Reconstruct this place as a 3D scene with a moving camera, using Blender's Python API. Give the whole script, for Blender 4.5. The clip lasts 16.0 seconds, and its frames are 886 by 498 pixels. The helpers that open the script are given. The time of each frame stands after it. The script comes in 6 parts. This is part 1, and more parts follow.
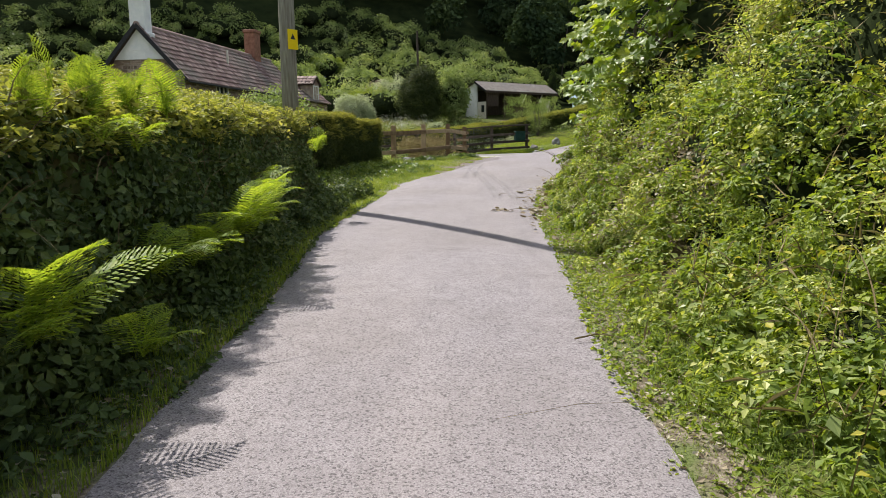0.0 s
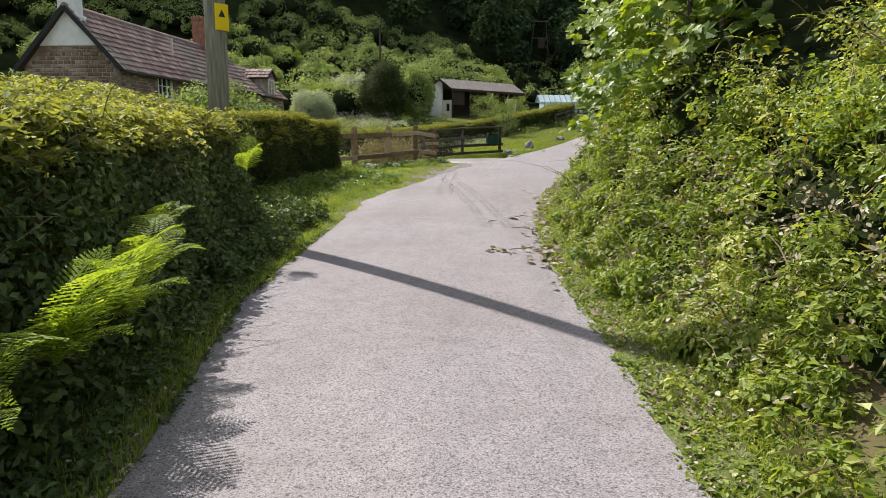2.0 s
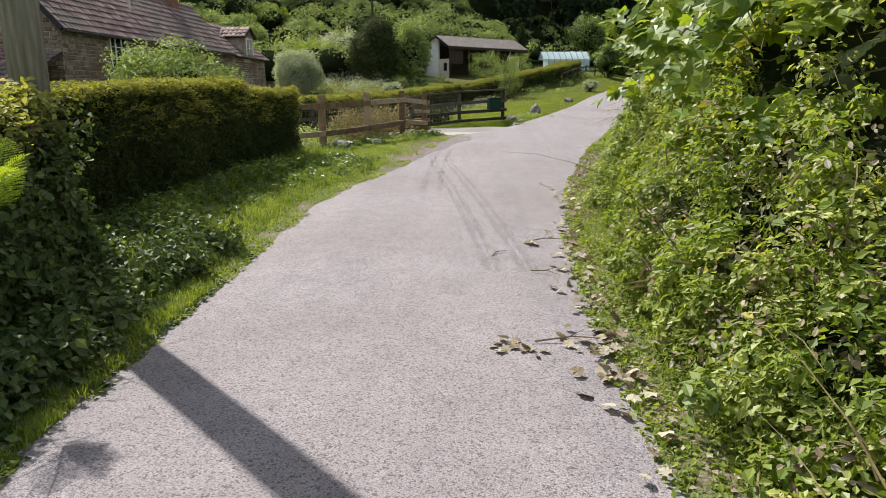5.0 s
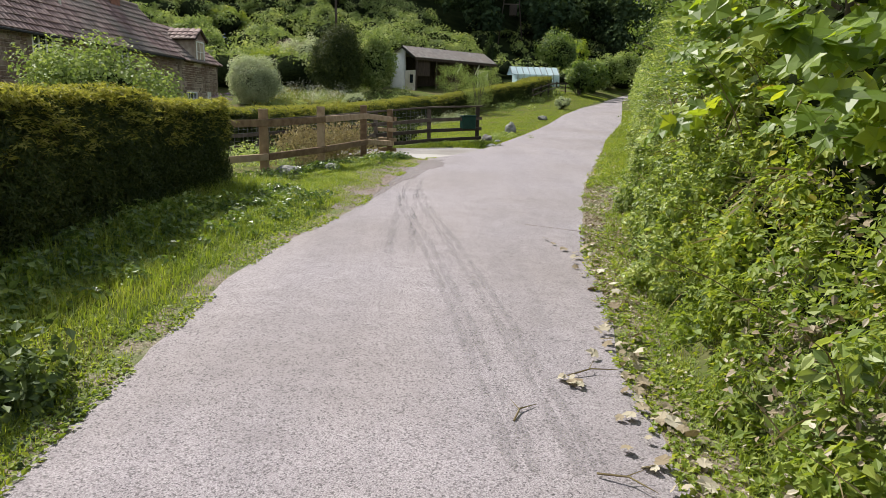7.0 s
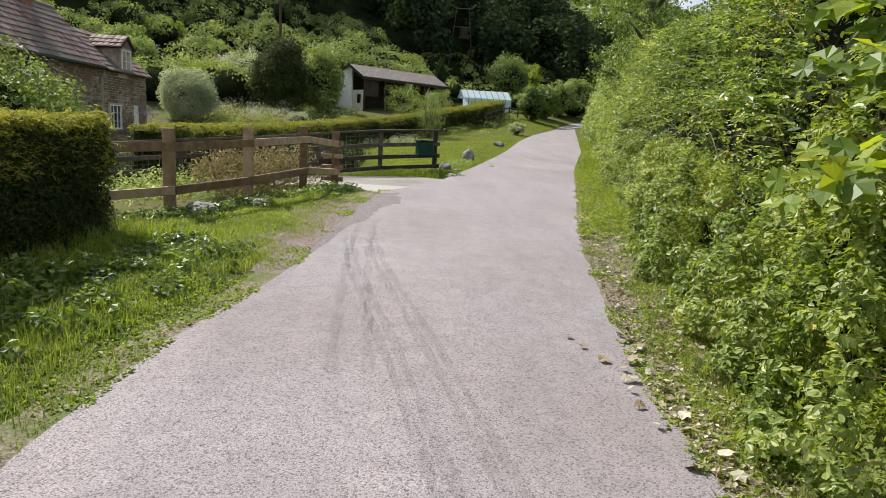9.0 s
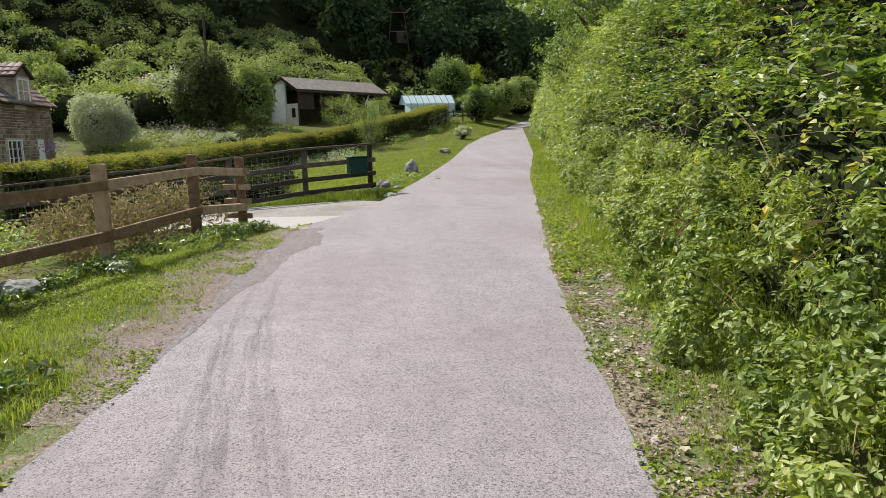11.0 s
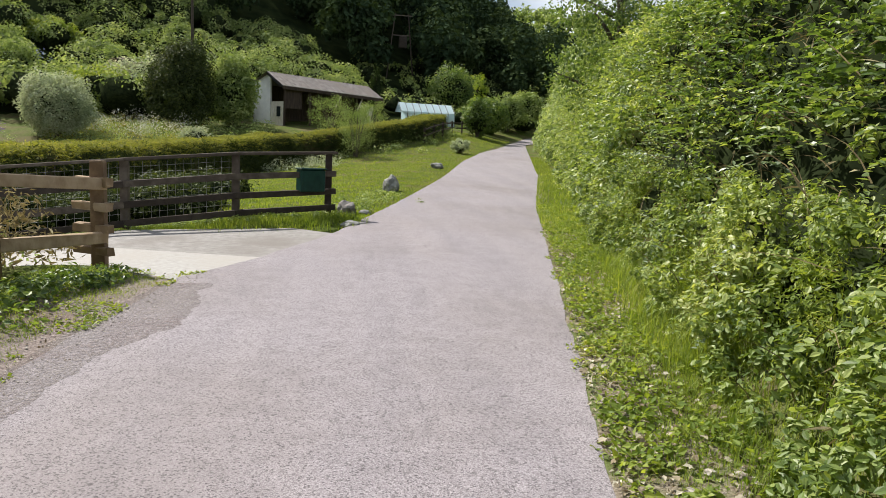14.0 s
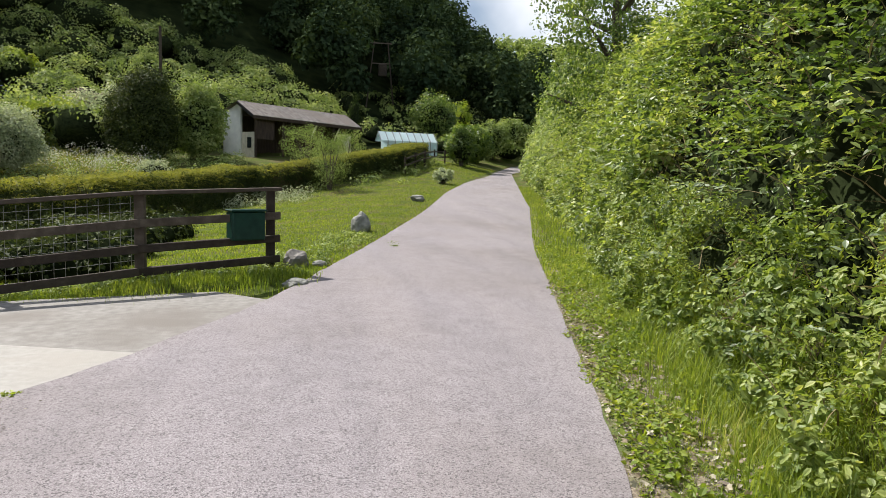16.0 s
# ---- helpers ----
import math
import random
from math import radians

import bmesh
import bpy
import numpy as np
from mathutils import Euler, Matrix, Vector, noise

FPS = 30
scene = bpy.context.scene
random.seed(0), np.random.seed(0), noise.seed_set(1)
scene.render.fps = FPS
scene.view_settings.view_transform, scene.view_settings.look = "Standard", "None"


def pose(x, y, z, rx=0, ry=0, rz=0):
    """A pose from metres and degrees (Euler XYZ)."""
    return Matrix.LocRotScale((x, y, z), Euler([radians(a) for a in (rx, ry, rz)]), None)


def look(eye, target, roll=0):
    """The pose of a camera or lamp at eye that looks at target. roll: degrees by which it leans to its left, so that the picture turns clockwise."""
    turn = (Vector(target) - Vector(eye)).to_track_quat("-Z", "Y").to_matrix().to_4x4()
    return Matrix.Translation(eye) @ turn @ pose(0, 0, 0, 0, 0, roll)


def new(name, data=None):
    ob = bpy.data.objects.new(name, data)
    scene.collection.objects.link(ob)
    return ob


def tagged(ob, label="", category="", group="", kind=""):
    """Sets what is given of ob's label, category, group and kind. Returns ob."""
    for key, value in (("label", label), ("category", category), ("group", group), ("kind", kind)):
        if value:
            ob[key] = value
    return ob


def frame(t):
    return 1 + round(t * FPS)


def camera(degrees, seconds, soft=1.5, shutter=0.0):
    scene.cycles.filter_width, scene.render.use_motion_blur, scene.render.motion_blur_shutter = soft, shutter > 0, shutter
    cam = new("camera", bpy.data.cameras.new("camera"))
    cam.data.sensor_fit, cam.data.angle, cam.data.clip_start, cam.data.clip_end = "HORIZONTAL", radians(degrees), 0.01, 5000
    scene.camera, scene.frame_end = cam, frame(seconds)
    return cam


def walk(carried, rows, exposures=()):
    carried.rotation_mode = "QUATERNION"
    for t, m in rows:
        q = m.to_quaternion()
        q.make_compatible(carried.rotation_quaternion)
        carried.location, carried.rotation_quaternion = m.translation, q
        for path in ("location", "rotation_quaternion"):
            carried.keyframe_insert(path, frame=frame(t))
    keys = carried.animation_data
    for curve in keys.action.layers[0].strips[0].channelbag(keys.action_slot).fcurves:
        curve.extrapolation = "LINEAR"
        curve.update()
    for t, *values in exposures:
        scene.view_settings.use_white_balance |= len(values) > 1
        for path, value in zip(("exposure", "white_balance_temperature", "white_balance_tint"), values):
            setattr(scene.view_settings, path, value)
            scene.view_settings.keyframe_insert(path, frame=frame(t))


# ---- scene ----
cam = camera(66.0, 16.0, soft=0.75)
PATH = [
    (0, (1.467, -0.084, 1.409), (1.279, 1.881, 1.09), -0.6),
    (0.5, (1.323, 0.569, 1.438), (1.189, 2.542, 1.139), 0.5),
    (1, (1.18, 1.256, 1.52), (1.039, 3.222, 1.182), 1.2),
    (1.5, (1.071, 1.941, 1.601), (0.969, 3.915, 1.296), -0.5),
    (2, (1.001, 2.699, 1.621), (0.929, 4.671, 1.294), 0.4),
    (2.5, (0.879, 3.346, 1.676), (0.788, 5.315, 1.338), 0.5),
    (3, (0.885, 4.04, 1.738), (0.853, 6.012, 1.403), 0.3),
    (3.2, (0.918, 4.322, 1.772), (0.9, 6.294, 1.441), 0.7),
    (5.3, (1.082, 7.098, 1.819), (0.997, 9.046, 1.374), -0.3),
    (5.5, (1.081, 7.434, 1.807), (0.99, 9.385, 1.379), -0.0),
    (6, (1.018, 8.201, 1.858), (0.917, 10.156, 1.45), 1.3),
    (6.5, (0.915, 8.852, 1.919), (0.904, 10.813, 1.527), 1.3),
    (7, (0.843, 9.574, 1.947), (0.88, 11.532, 1.542), 1.3),
    (7.5, (0.729, 10.263, 1.972), (0.771, 12.234, 1.633), -0.2),
    (8, (0.7, 10.957, 1.978), (0.877, 12.924, 1.661), 2.3),
    (8.5, (0.619, 11.675, 1.988), (0.814, 13.637, 1.65), 2.9),
    (10.8, (1.182, 14.905, 2.073), (1.492, 16.854, 1.748), 0.6),
    (11, (1.257, 15.18, 2.123), (1.58, 17.128, 1.803), -1.4),
    (11.5, (1.474, 15.876, 2.133), (1.828, 17.826, 1.862), 1.4),
    (12, (1.651, 16.615, 2.153), (1.987, 18.574, 1.924), 1.5),
    (12.5, (1.845, 17.329, 2.146), (2.207, 19.283, 1.92), 1.4),
    (13, (1.968, 18.059, 2.126), (2.275, 20.023, 1.901), 2.0),
    (13.5, (2.187, 18.81, 2.171), (2.513, 20.768, 1.929), 1.2),
    (14, (2.28, 19.464, 2.184), (2.626, 21.413, 1.898), 2.8),
    (14.5, (2.443, 20.199, 2.208), (2.808, 22.144, 1.918), -0.1),
    (15, (2.593, 20.94, 2.214), (2.942, 22.889, 1.936), 0.9),
    (15.5, (2.774, 21.728, 2.244), (3.115, 23.682, 1.985), 0.5),
    (16, (2.928, 22.444, 2.237), (3.313, 24.396, 2.037), 1.8),
]
walk(cam, [(t, look(eye, target, roll)) for t, eye, target, roll in PATH])

# ---- world, sun, exposure ----
SUN_DIR = Vector((-0.69, 0.724, 0.0)).normalized()
SUN_ELEV = radians(48)
scene.view_settings.exposure = 0.54
world = bpy.data.worlds.new("world")
scene.world = world
world.use_nodes = True
wn, wl = world.node_tree.nodes, world.node_tree.links
sky = wn.new("ShaderNodeTexSky")
sky.sky_type = 'NISHITA'
sky.sun_disc = False
sky.sun_elevation = SUN_ELEV
sky.sun_rotation = math.atan2(SUN_DIR.x, SUN_DIR.y)
sky.dust_density = 2.0
tc = wn.new("ShaderNodeTexCoord")
cn = wn.new("ShaderNodeTexNoise")
cn.inputs["Scale"].default_value = 2.2
cn.inputs["Detail"].default_value = 6
cr = wn.new("ShaderNodeValToRGB")
cr.color_ramp.elements[0].position, cr.color_ramp.elements[1].position = 0.44, 0.62
mixc = wn.new("ShaderNodeMixRGB")
mixc.inputs[2].default_value = (9.5, 9.9, 10.6, 1)
wl.new(tc.outputs["Generated"], cn.inputs["Vector"])
wl.new(cn.outputs["Fac"], cr.inputs[0])
wl.new(cr.outputs[0], mixc.inputs[0])
wl.new(sky.outputs[0], mixc.inputs[1])
bg = wn["Background"]
wl.new(mixc.outputs[0], bg.inputs[0])
bg.inputs[1].default_value = 0.075
sun = new("sun", bpy.data.lights.new("sun", 'SUN'))
sun.data.energy, sun.data.angle, sun.data.color = 5.0, radians(0.53), (1.0, 0.95, 0.87)
to_sun = Vector((SUN_DIR.x * math.cos(SUN_ELEV), SUN_DIR.y * math.cos(SUN_ELEV), math.sin(SUN_ELEV)))
sun.matrix_world = look(to_sun * 60, (0, 0, 0))


# ---- materials ----
def material(name, stops, scale=4.0, detail=6.0, rough=0.8, bump=0.3, bump_scale=40.0, metal=0.0, stretch=(1, 1, 1),
             second=None, second_scale=0.6, second_at=(0.45, 0.65), bump_dist=0.02, random_by="", gloss=0.25):
    """Colours run over a fine noise; a second colour comes in as large stains."""
    m = bpy.data.materials.new(name)
    m.use_nodes = True
    n, l = m.node_tree.nodes, m.node_tree.links
    b = n["Principled BSDF"]
    b.inputs["Roughness"].default_value, b.inputs["Metallic"].default_value = rough, metal
    b.inputs["Specular IOR Level"].default_value = gloss
    co = n.new("ShaderNodeTexCoord")
    mp = n.new("ShaderNodeMapping")
    mp.inputs["Scale"].default_value = stretch
    l.new(co.outputs["Object"], mp.inputs[0])
    nz = n.new("ShaderNodeTexNoise")
    nz.inputs["Scale"].default_value, nz.inputs["Detail"].default_value = scale, detail
    l.new(mp.outputs[0], nz.inputs["Vector"])
    ramp = n.new("ShaderNodeValToRGB")
    while len(ramp.color_ramp.elements) < len(stops):
        ramp.color_ramp.elements.new(0.5)
    for e, (p, c) in zip(ramp.color_ramp.elements, stops):
        e.position, e.color = p, (*c, 1)
    if random_by:
        add = n.new("ShaderNodeMath")
        add.operation = 'MULTIPLY_ADD'
        src = n.new("ShaderNodeObjectInfo" if random_by == "object" else "ShaderNodeNewGeometry")
        l.new(src.outputs["Random" if random_by == "object" else "Random Per Island"], add.inputs[0])
        add.inputs[1].default_value = 0.5
        half = n.new("ShaderNodeMath")
        half.operation = 'MULTIPLY_ADD'
        half.inputs[1].default_value, half.inputs[2].default_value = 0.7, -0.1
        l.new(nz.outputs["Fac"], half.inputs[0])
        l.new(half.outputs[0], add.inputs[2])
        l.new(add.outputs[0], ramp.inputs[0])
    else:
        l.new(nz.outputs["Fac"], ramp.inputs[0])
    out = ramp.outputs[0]
    if second:
        n2 = n.new("ShaderNodeTexNoise")
        n2.inputs["Scale"].default_value, n2.inputs["Detail"].default_value = second_scale, 5
        l.new(co.outputs["Object"], n2.inputs["Vector"])
        r2 = n.new("ShaderNodeValToRGB")
        r2.color_ramp.elements[0].position, r2.color_ramp.elements[1].position = second_at
        l.new(n2.outputs["Fac"], r2.inputs[0])
        mx = n.new("ShaderNodeMixRGB")
        mx.inputs[2].default_value = (*second, 1)
        l.new(r2.outputs[0], mx.inputs[0])
        l.new(out, mx.inputs[1])
        out = mx.outputs[0]
    l.new(out, b.inputs["Base Color"])
    if bump:
        nb = n.new("ShaderNodeTexNoise")
        nb.inputs["Scale"].default_value, nb.inputs["Detail"].default_value = bump_scale, 4
        l.new(mp.outputs[0], nb.inputs["Vector"])
        bp = n.new("ShaderNodeBump")
        bp.inputs["Strength"].default_value, bp.inputs["Distance"].default_value = bump, bump_dist
        l.new(nb.outputs["Fac"], bp.inputs["Height"])
        l.new(bp.outputs[0], b.inputs["Normal"])
    return m


def leaf_material(name, stops, through_colour, share=0.4, rough=0.45, patch=0.35, patch_scale=0.9, gloss=0.16):
    """Leaves: each has its own tone, sunlight shows through them."""
    m = bpy.data.materials.new(name)
    m.use_nodes = True
    n, l = m.node_tree.nodes, m.node_tree.links
    b = n["Principled BSDF"]
    b.inputs["Roughness"].default_value = rough
    b.inputs["Specular IOR Level"].default_value = gloss
    geo = n.new("ShaderNodeNewGeometry")
    co = n.new("ShaderNodeTexCoord")
    nz = n.new("ShaderNodeTexNoise")
    nz.inputs["Scale"].default_value, nz.inputs["Detail"].default_value = patch_scale, 3
    l.new(co.outputs["Object"], nz.inputs["Vector"])
    mix = n.new("ShaderNodeMath")
    mix.operation = 'MULTIPLY_ADD'
    mix.inputs[1].default_value = 1 - patch
    l.new(geo.outputs["Random Per Island"], mix.inputs[0])
    sc = n.new("ShaderNodeMath")
    sc.operation = 'MULTIPLY_ADD'
    sc.inputs[1].default_value, sc.inputs[2].default_value = patch * 2.4, -patch * 0.7
    l.new(nz.outputs["Fac"], sc.inputs[0])
    l.new(sc.outputs[0], mix.inputs[2])
    ramp = n.new("ShaderNodeValToRGB")
    while len(ramp.color_ramp.elements) < len(stops):
        ramp.color_ramp.elements.new(0.5)
    for e, (p, c) in zip(ramp.color_ramp.elements, stops):
        e.position, e.color = p, (*c, 1)
    l.new(mix.outputs[0], ramp.inputs[0])
    l.new(ramp.outputs[0], b.inputs["Base Color"])
    tr = n.new("ShaderNodeBsdfTranslucent")
    tm = n.new("ShaderNodeMixRGB")
    tm.blend_type = 'MULTIPLY'
    tm.inputs[0].default_value = 1.0
    tm.inputs[2].default_value = (*through_colour, 1)
    l.new(ramp.outputs[0], tm.inputs[1])
    l.new(tm.outputs[0], tr.inputs[0])
    ms = n.new("ShaderNodeMixShader")
    ms.inputs[0].default_value = share
    l.new(b.outputs[0], ms.inputs[1])
    l.new(tr.outputs[0], ms.inputs[2])
    l.new(ms.outputs[0], n["Material Output"].inputs["Surface"])
    return m


def asphalt_material():
    m = material("asphalt_chippings", [(0.30, (0.15, 0.14, 0.148)), (0.5, (0.285, 0.267, 0.283)), (0.72, (0.43, 0.407, 0.428))],
                 scale=130, detail=2, rough=0.85, bump=0.6, bump_scale=150, bump_dist=0.008,
                 second=(0.235, 0.215, 0.215), second_scale=0.35, second_at=(0.42, 0.75))
    n, l = m.node_tree.nodes, m.node_tree.links
    b = n["Principled BSDF"]
    last = b.inputs["Base Color"].links[0].from_socket
    co = n.new("ShaderNodeTexCoord")
    # single pink and pale chippings
    v = n.new("ShaderNodeTexVoronoi")
    v.inputs["Scale"].default_value = 105
    l.new(co.outputs["Object"], v.inputs["Vector"])
    r = n.new("ShaderNodeValToRGB")
    for e, (p, c) in zip((r.color_ramp.elements[0], r.color_ramp.elements[1], r.color_ramp.elements.new(0.5)),
                         ((0.0, (0.34, 0.33, 0.34)), (1.0, (1.45, 1.40, 1.42)), (0.35, (1.0, 0.98, 0.99)))):
        e.position, e.color = p, (*c, 1)
    sep = n.new("ShaderNodeSeparateColor")
    l.new(v.outputs["Color"], sep.inputs[0])
    l.new(sep.outputs[0], r.inputs[0])
    mu = n.new("ShaderNodeMixRGB")
    mu.blend_type, mu.inputs[0].default_value = 'MULTIPLY', 0.9
    l.new(last, mu.inputs[1])
    l.new(r.outputs[0], mu.inputs[2])
    # mottled wear at hand size
    nz = n.new("ShaderNodeTexNoise")
    nz.inputs["Scale"].default_value, nz.inputs["Detail"].default_value = 5.0, 8
    l.new(co.outputs["Object"], nz.inputs["Vector"])
    r2 = n.new("ShaderNodeValToRGB")
    r2.color_ramp.elements[0].position, r2.color_ramp.elements[0].color = 0.3, (0.90, 0.89, 0.89, 1)
    r2.color_ramp.elements[1].position, r2.color_ramp.elements[1].color = 0.7, (1.06, 1.05, 1.05, 1)
    l.new(nz.outputs["Fac"], r2.inputs[0])
    m2 = n.new("ShaderNodeMixRGB")
    m2.blend_type, m2.inputs[0].default_value = 'MULTIPLY', 1.0
    l.new(mu.outputs[0], m2.inputs[1])
    l.new(r2.outputs[0], m2.inputs[2])
    # wheel-worn streaks along the lane
    mp = n.new("ShaderNodeMapping")
    mp.inputs["Scale"].default_value = (1.5, 0.16, 1)
    mp.inputs["Rotation"].default_value = (0, 0, radians(-4))
    l.new(co.outputs["Object"], mp.inputs[0])
    n3 = n.new("ShaderNodeTexNoise")
    n3.inputs["Scale"].default_value, n3.inputs["Detail"].default_value = 1.0, 5
    l.new(mp.outputs[0], n3.inputs["Vector"])
    r3 = n.new("ShaderNodeValToRGB")
    r3.color_ramp.elements[0].position, r3.color_ramp.elements[0].color = 0.34, (0.92, 0.915, 0.925, 1)
    r3.color_ramp.elements[1].position, r3.color_ramp.elements[1].color = 0.68, (1.055, 1.04, 1.03, 1)
    l.new(n3.outputs["Fac"], r3.inputs[0])
    m3 = n.new("ShaderNodeMixRGB")
    m3.blend_type, m3.inputs[0].default_value = 'MULTIPLY', 1.0
    l.new(m2.outputs[0], m3.inputs[1])
    l.new(r3.outputs[0], m3.inputs[2])
    l.new(m3.outputs[0], b.inputs["Base Color"])
    return m


M_ROAD = asphalt_material()
M_GROUND = material("soil_and_moss", [(0.3, (0.045, 0.05, 0.02)), (0.55, (0.09, 0.12, 0.035)), (0.75, (0.16, 0.17, 0.06))], scale=6, bump=0.6, bump_scale=30,
                    second=(0.11, 0.085, 0.05), second_scale=0.5, gloss=0.03)
M_LAWN = material("mown_grass_turf", [(0.3, (0.045, 0.065, 0.014)), (0.6, (0.09, 0.115, 0.026)), (0.8, (0.15, 0.16, 0.045))], scale=9, bump=0.7, bump_scale=45,
                  second=(0.11, 0.10, 0.045), second_scale=0.8, gloss=0.03)
# Near-black floor: shade under the wood and bank growth is in the colour.
M_FLOOR_SHADED = material("shaded_floor", [(0.3, (0.012, 0.018, 0.008)), (0.7, (0.03, 0.04, 0.015))], scale=0.6, bump=0.5, bump_scale=3, gloss=0.0)
M_GRAVEL = material("gravel_and_dust", [(0.3, (0.10, 0.08, 0.065)), (0.55, (0.22, 0.185, 0.16)), (0.75, (0.40, 0.37, 0.33))], scale=45, bump=0.8, bump_scale=60,
                    second=(0.10, 0.11, 0.04), second_scale=1.6, second_at=(0.40, 0.58))
M_VERGE = material("verge_soil", [(0.3, (0.085, 0.066, 0.045)), (0.52, (0.19, 0.155, 0.115)), (0.72, (0.36, 0.31, 0.25))], scale=38, bump=0.9, bump_scale=55,
                   second=(0.10, 0.125, 0.035), second_scale=2.6, second_at=(0.44, 0.60))
M_SHOULDER = material("shoulder_dirt", [(0.3, (0.105, 0.08, 0.07)), (0.52, (0.205, 0.165, 0.15)), (0.72, (0.34, 0.295, 0.275))], scale=50, bump=0.9, bump_scale=65,
                      second=(0.18, 0.135, 0.11), second_scale=1.4, second_at=(0.45, 0.65))
M_DUST = material("gravelly_dust", [(0.3, (0.16, 0.14, 0.13)), (0.5, (0.255, 0.225, 0.213)), (0.72, (0.38, 0.35, 0.335))], scale=55, bump=0.9, bump_scale=70,
                  second=(0.205, 0.165, 0.155), second_scale=1.8, second_at=(0.45, 0.62))
dn, dl2 = M_DUST.node_tree.nodes, M_DUST.node_tree.links
dz = dn.new("ShaderNodeTexNoise")
dz.inputs["Scale"].default_value, dz.inputs["Detail"].default_value = 42, 3
dr2 = dn.new("ShaderNodeValToRGB")
dr2.color_ramp.elements[0].position, dr2.color_ramp.elements[1].position = 0.34, 0.80
dl2.new(dn.new("ShaderNodeTexCoord").outputs["Object"], dz.inputs["Vector"])
dl2.new(dz.outputs["Fac"], dr2.inputs[0])
dl2.new(dr2.outputs[0], dn["Principled BSDF"].inputs["Alpha"])
M_PEBBLE = material("brown_pebble", [(0.2, (0.15, 0.12, 0.095)), (0.5, (0.30, 0.26, 0.22)), (0.85, (0.52, 0.48, 0.43))], scale=12, bump=0.4, bump_scale=40, random_by="island")
M_CONCRETE = material("pale_concrete", [(0.3, (0.29, 0.28, 0.265)), (0.7, (0.37, 0.36, 0.345))], scale=14, bump=0.2, bump_scale=80, second=(0.33, 0.31, 0.285), second_scale=0.8)
M_CONCRETE_OLD = material("weathered_concrete", [(0.3, (0.19, 0.18, 0.17)), (0.7, (0.285, 0.273, 0.26))], scale=10, bump=0.3, bump_scale=60, second=(0.18, 0.163, 0.15), second_scale=0.9)
M_FENCE = material("brown_fence_timber", [(0.25, (0.14, 0.09, 0.05)), (0.55, (0.27, 0.19, 0.11)), (0.8, (0.42, 0.32, 0.21))], scale=7, stretch=(1, 1, 1), rough=0.75, bump=0.4, bump_scale=30, random_by="object")
M_FENCE_OLD = material("dark_weathered_timber", [(0.25, (0.045, 0.035, 0.028)), (0.6, (0.08, 0.063, 0.05)), (0.85, (0.15, 0.125, 0.10))], scale=8, rough=0.85, bump=0.5, bump_scale=30, random_by="object")
M_POLE = material("pole_timber", [(0.25, (0.13, 0.12, 0.095)), (0.55, (0.23, 0.22, 0.18)), (0.8, (0.35, 0.34, 0.285))], scale=10, stretch=(3, 3, 0.25), rough=0.8, bump=0.5, bump_scale=25)
M_STONE_WALL = material("rubble_stone", [(0.25, (0.19, 0.15, 0.115)), (0.5, (0.34, 0.28, 0.22)), (0.75, (0.5, 0.43, 0.34))], scale=3.2, detail=3, bump=0.8, bump_scale=5, bump_dist=0.06,
                        second=(0.13, 0.085, 0.06), second_scale=0.5, random_by="object")
M_TILE = material("clay_roof_tile", [(0.2, (0.13, 0.085, 0.075)), (0.5, (0.23, 0.155, 0.135)), (0.8, (0.34, 0.25, 0.22))], scale=2.5, bump=0.4, bump_scale=20, second=(0.17, 0.15, 0.13), second_scale=0.35, random_by="object")
M_WHITE = material("white_render", [(0.3, (0.70, 0.71, 0.72)), (0.7, (0.82, 0.82, 0.81))], scale=3, bump=0.15, bump_scale=25, second=(0.60, 0.60, 0.58), second_scale=0.7)
M_WHITE_PAINT = material("white_window_paint", [(0.3, (0.74, 0.74, 0.72)), (0.7, (0.82, 0.82, 0.80))], scale=8, rough=0.45, bump=0.05)
M_BRICK = material("red_brick", [(0.25, (0.17, 0.075, 0.05)), (0.6, (0.29, 0.14, 0.095)), (0.8, (0.36, 0.2, 0.14))], scale=5, bump=0.6, bump_scale=14)
M_BLACK = material("black_paint", [(0.3, (0.012, 0.012, 0.014)), (0.7, (0.03, 0.03, 0.032))], scale=10, rough=0.5, bump=0.1)
M_DARKBOARD = material("dark_stained_boards", [(0.3, (0.03, 0.022, 0.018)), (0.7, (0.08, 0.055, 0.042))], scale=5, stretch=(6, 6, 0.4), bump=0.4, bump_scale=12)
M_CREAM = material("cream_boards", [(0.3, (0.52, 0.49, 0.42)), (0.7, (0.66, 0.63, 0.56))], scale=5, bump=0.2, bump_scale=20)
M_SHEET = material("grey_roof_sheet", [(0.3, (0.13, 0.115, 0.105)), (0.7, (0.27, 0.245, 0.23))], scale=3, bump=0.2, bump_scale=14, second=(0.20, 0.17, 0.15), second_scale=0.5)
M_GREEN_BOX = material("dark_green_plastic", [(0.3, (0.008, 0.035, 0.028)), (0.7, (0.014, 0.055, 0.042))], scale=9, rough=0.35, bump=0.05)
M_ROCK = material("pale_rock", [(0.3, (0.15, 0.15, 0.14)), (0.6, (0.27, 0.27, 0.25)), (0.8, (0.42, 0.41, 0.38))], scale=7, bump=0.8, bump_scale=14, bump_dist=0.03)
M_YELLOW = material("yellow_sign_plastic", [(0.3, (0.75, 0.55, 0.0)), (0.7, (0.82, 0.62, 0.01))], scale=5, rough=0.4, bump=0.0)
